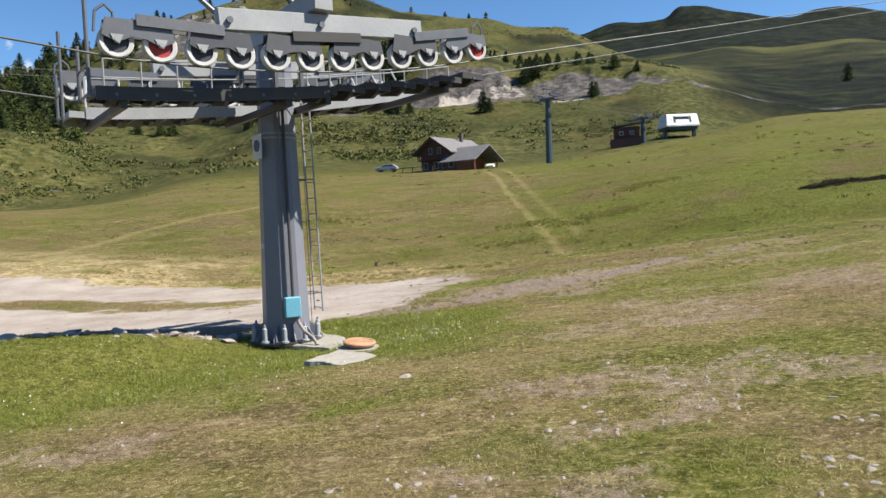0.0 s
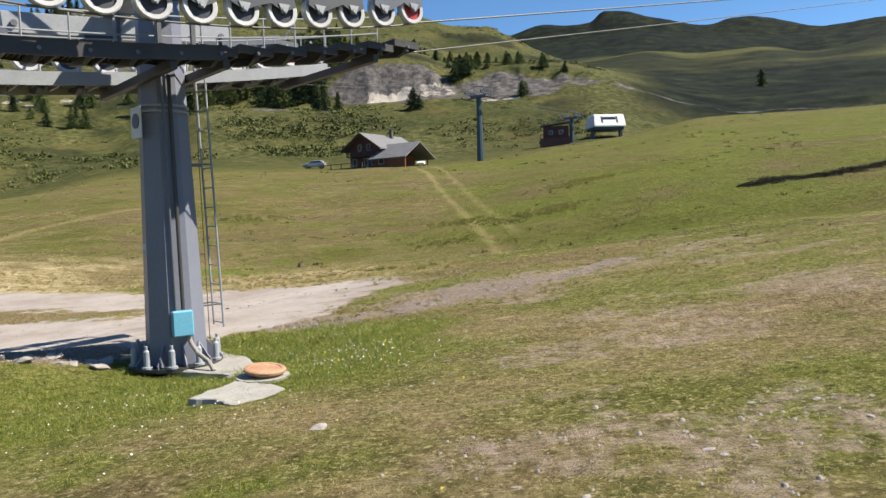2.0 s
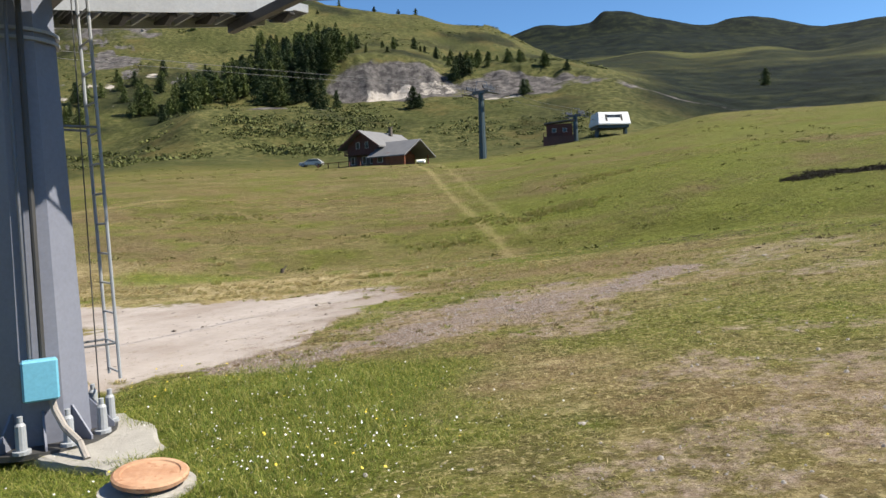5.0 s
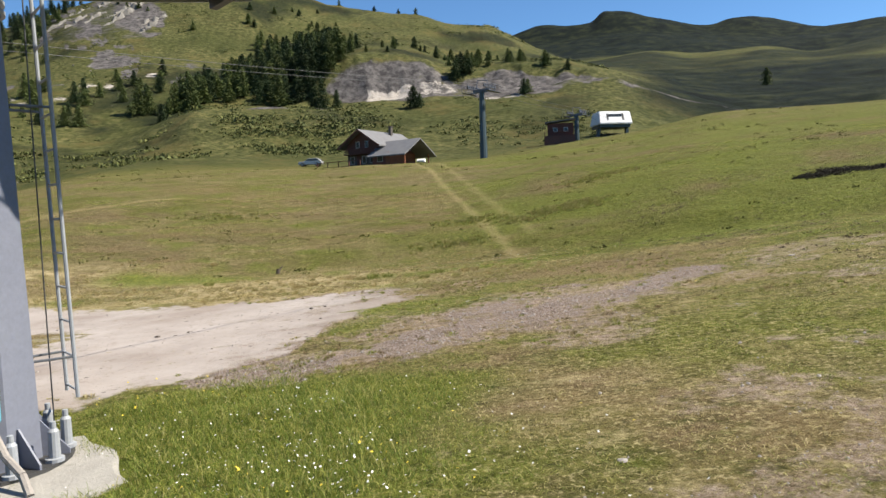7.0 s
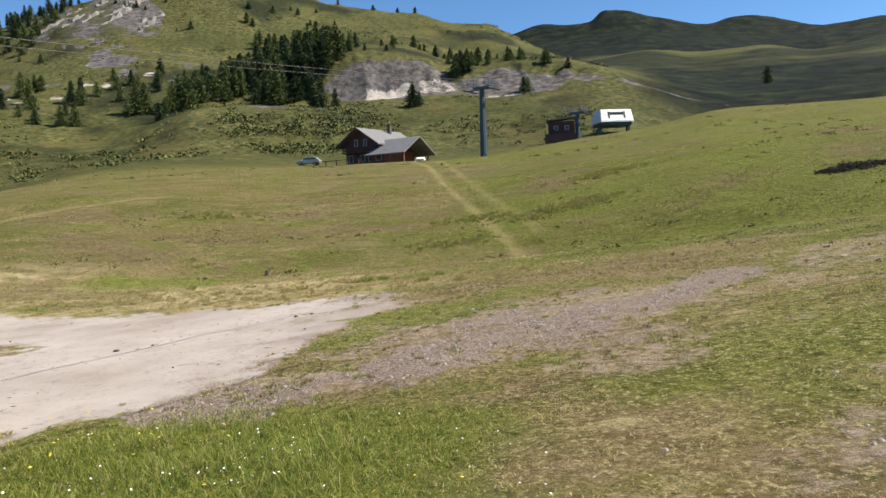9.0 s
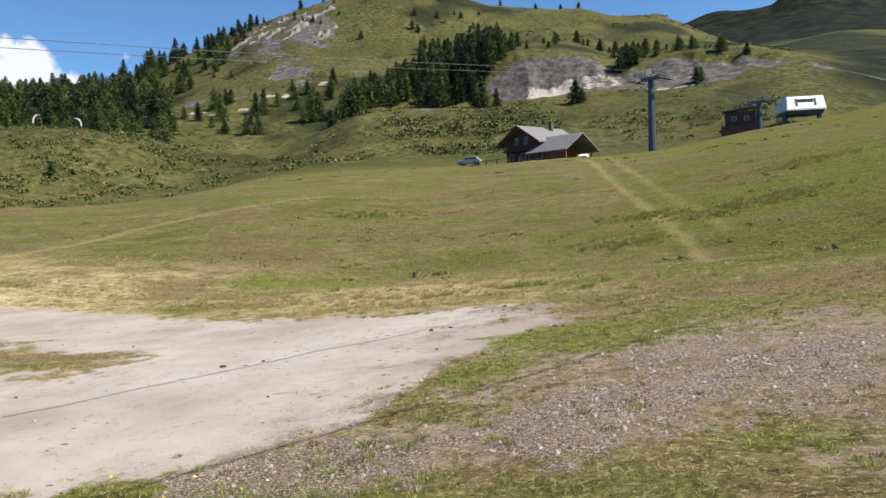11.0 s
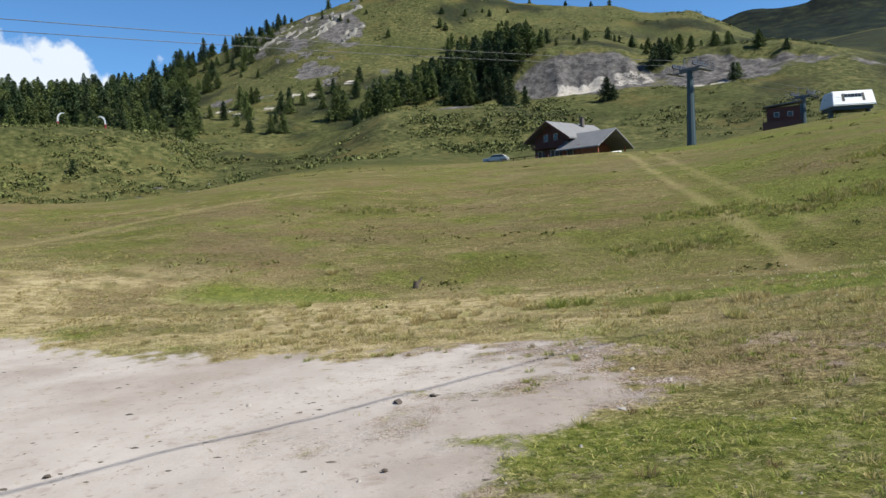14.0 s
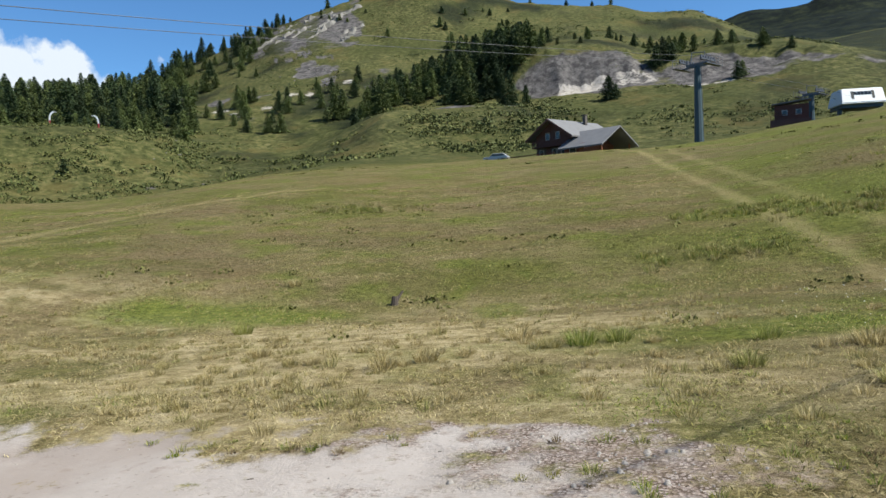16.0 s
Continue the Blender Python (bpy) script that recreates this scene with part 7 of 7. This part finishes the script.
# ---- feather flags on the knoll ----
def flag(x, y, flip):
    root = thing("feather_flag", pose(x, y, gz(x, y), 0, 0, 20), "curved feather flag, white above and red below", "flag", "feather flags on the knoll")
    bm = bmesh.new()
    pts = [(0, 0), (0.02, 1.4), (0.12, 2.4), (0.45, 3.2), (1.1, 3.6), (1.7, 3.5)]
    for (a, b), (c, d) in zip(pts, pts[1:]):
        rod(bm, (a * flip, 0, b - 0.3), (c * flip, 0, d - 0.3), 0.03, n=6)
    part("pole", bm, M_STEEL, root)
    for lo, hi, mat, nm in ((0, 1, M_RED, "red_cloth"), (1, 5, M_WHITE, "white_cloth")):
        bm = bmesh.new()
        a = []
        for k in range(lo, hi + 1):
            px, pz = pts[k]
            w = 0.42 if k < 4 else 0.30
            a.append([bm.verts.new(((px * flip), dy, pz - 0.3)) for dy in (-0.01, 0.01)] + [bm.verts.new(((px + w) * flip, dy, pz - 0.3 - (0.25 if k > 2 else 0))) for dy in (0.01, -0.01)])
        for p, q in zip(a, a[1:]):
            for i in range(4):
                bm.faces.new((p[i], p[(i + 1) % 4], q[(i + 1) % 4], q[i]))
        bmesh.ops.recalc_face_normals(bm, faces=bm.faces)
        part(nm, bm, mat, root)
    return root


flag(-133.2, 164.4, 1), flag(-124.6, 171.6, -1)


# ---- low scrub in the meadow, heather on the bank ----
M_HEATHER = foliage("dry_heather", (0.160, 0.130, 0.080), (0.26, 0.21, 0.135), 0.5)
M_BUSH = foliage("bilberry_leaves", (0.110, 0.115, 0.028), (0.190, 0.185, 0.050), 0.6)
M_PEAT = foliage("dark_heath", (0.020, 0.016, 0.010), (0.055, 0.045, 0.026), 0.5)
hg = np.random.default_rng(17)


def heather():
    n = 9000
    x, y = hg.uniform(4, 19, n), hg.uniform(17, 40, n)
    want = smooth(0.0, 0.5, fbm(x / 4.5, y / 3, 161, 4) + 0.15) * smooth(5, 7.5, x) * smooth(0.0, 3, x - 0.28 * (y - 12)) * smooth(40, 34, y)
    k = hg.uniform(0, 1, n) < want * 0.3
    return clumps("dry_heather", x[k], y[k], hg.uniform(0.04, 0.12, k.sum()), 12, M_HEATHER, "brown and mauve dry heather on the bank", 18)


heather()


def meadow_scrub():
    n = 5200
    y = hg.uniform(28, 120, n)
    x = hg.uniform(-0.62, 0.55, n) * y
    want = smooth(0.15, 0.55, fbm(x / 9, y / 5, 162, 4) * 1.3) * (1 - smooth(0.2, 0.5, track_mask(x, y)))
    k = hg.uniform(0, 1, n) < want * 0.35
    return clumps("low_bilberry", x[k], y[k], hg.uniform(0.08, 0.22, k.sum()) * (1 + 0.006 * y[k]), 16, M_BUSH, "low dark bilberry cushions in the meadow", 19)


meadow_scrub()


def dark_scar():
    """A streak of dark heath along an eroded step in the bank."""
    n = 3600
    u = hg.uniform(0, 1, n)
    x = np.interp(u, (0, 0.25, 0.5, 0.75, 1), (15.2, 17.0, 18.6, 21.0, 25.0)) + hg.normal(0, 0.12, n)
    y = np.interp(u, (0, 0.25, 0.5, 0.75, 1), (34.0, 34.0, 32.9, 33.0, 34.6)) + hg.normal(0, 1, n) * np.interp(u, (0, 0.2, 0.4, 0.6, 1), (0.10, 0.50, 0.22, 0.38, 0.12)) * np.where(np.abs(np.sin(u * 23)) > 0.25, 1, 0.4)
    return clumps("dark_heath", x, y, hg.uniform(0.06, 0.14, n), 8, M_PEAT, "dark brown heath along an eroded step", 20)


dark_scar()


# ---- a weathered tree stump and dark clods on the road ----
def stump(x, y):
    root = thing("tree_stump", pose(x, y, gz(x, y), 0, 0, 40) @ Matrix.Scale(0.75, 4), "small dark broken tree stump in the grass", "stump")
    bm = bmesh.new()
    rod(bm, (0, 0, -0.1), (0.03, 0.02, 0.22), 0.11, 0.08, 9)
    rod(bm, (0.05, 0, 0.1), (0.28, 0.06, 0.34), 0.05, 0.025, 7)
    part("wood", bm, M_BARK, root)
    return root


stump(-5.0, 31.6)
CLODS = [stone_mesh("clod", 0.07, 40 + k, M_BARK, 0.4) for k in range(3)]
for i, (cx_, cy_, cs) in enumerate(((-4.77, 19.37, 0.8), (-4.3, 19.6, 0.5), (-2.3, 21.2, 0.9), (-2.05, 21.4, 0.6), (-6.9, 18.2, 0.4), (-3.3, 17.6, 0.35), (-7.6, 21.5, 0.5), (-1.9, 19.6, 0.4))):
    ob = tagged(new("earth_clod", CLODS[i % 3]), "dark clod of earth on the gravel road", "clod", "clods on the road")
    ob.matrix_basis = pose(cx_, cy_, gz(cx_, cy_) + 0.01, 0, 0, 50 * i) @ Matrix.Scale(cs, 4)


def crumbs():
    """Small dark lumps of earth and dead turf strewn on the road."""
    g = np.random.default_rng(44)
    n = 7000
    x, y = 2.5 - 15.5 * g.uniform(0, 1, n) ** 1.6, g.uniform(13, 27, n)
    r = road_mask(x, y)
    k = (r > 0.25) & (g.uniform(0, 1, n) < (0.10 + 0.75 * smooth(0.05, 0.4, fbm(x * 0.6, y * 0.9, 171))) * (0.35 + 0.65 * smooth(-6, -1.5, x)))
    x, y = x[k], y[k]
    n = len(x)
    sz = 0.006 + 0.020 * g.uniform(0, 1, n) ** 3
    ring = np.array([[math.cos(a), math.sin(a), -0.3] for a in np.arange(6) * math.pi / 3] + [[0.2, 0.1, 0.55], [-0.3, -0.1, 0.4]])
    v = ring[None] * (1 + g.uniform(-0.35, 0.35, (n, 8, 3))) * sz[:, None, None] * np.array([1.7, 0.9, 0.45])
    v = v + np.column_stack([x, y, ground_z(x, y) + 0.1 * sz])[:, None]
    tri = np.array([[0, 1, 6], [1, 2, 6], [2, 7, 6], [2, 3, 7], [3, 4, 7], [4, 5, 7], [5, 6, 7], [5, 0, 6]])
    f = (tri[None] + (np.arange(n) * 8)[:, None, None]).reshape(-1, 3)
    return tagged(new("earth_crumbs", raw_mesh("earth_crumbs", v.reshape(-1, 3), f, M_BARK)), "dark crumbs of earth strewn on the gravel road", "earth", kind="stuff")


crumbs()
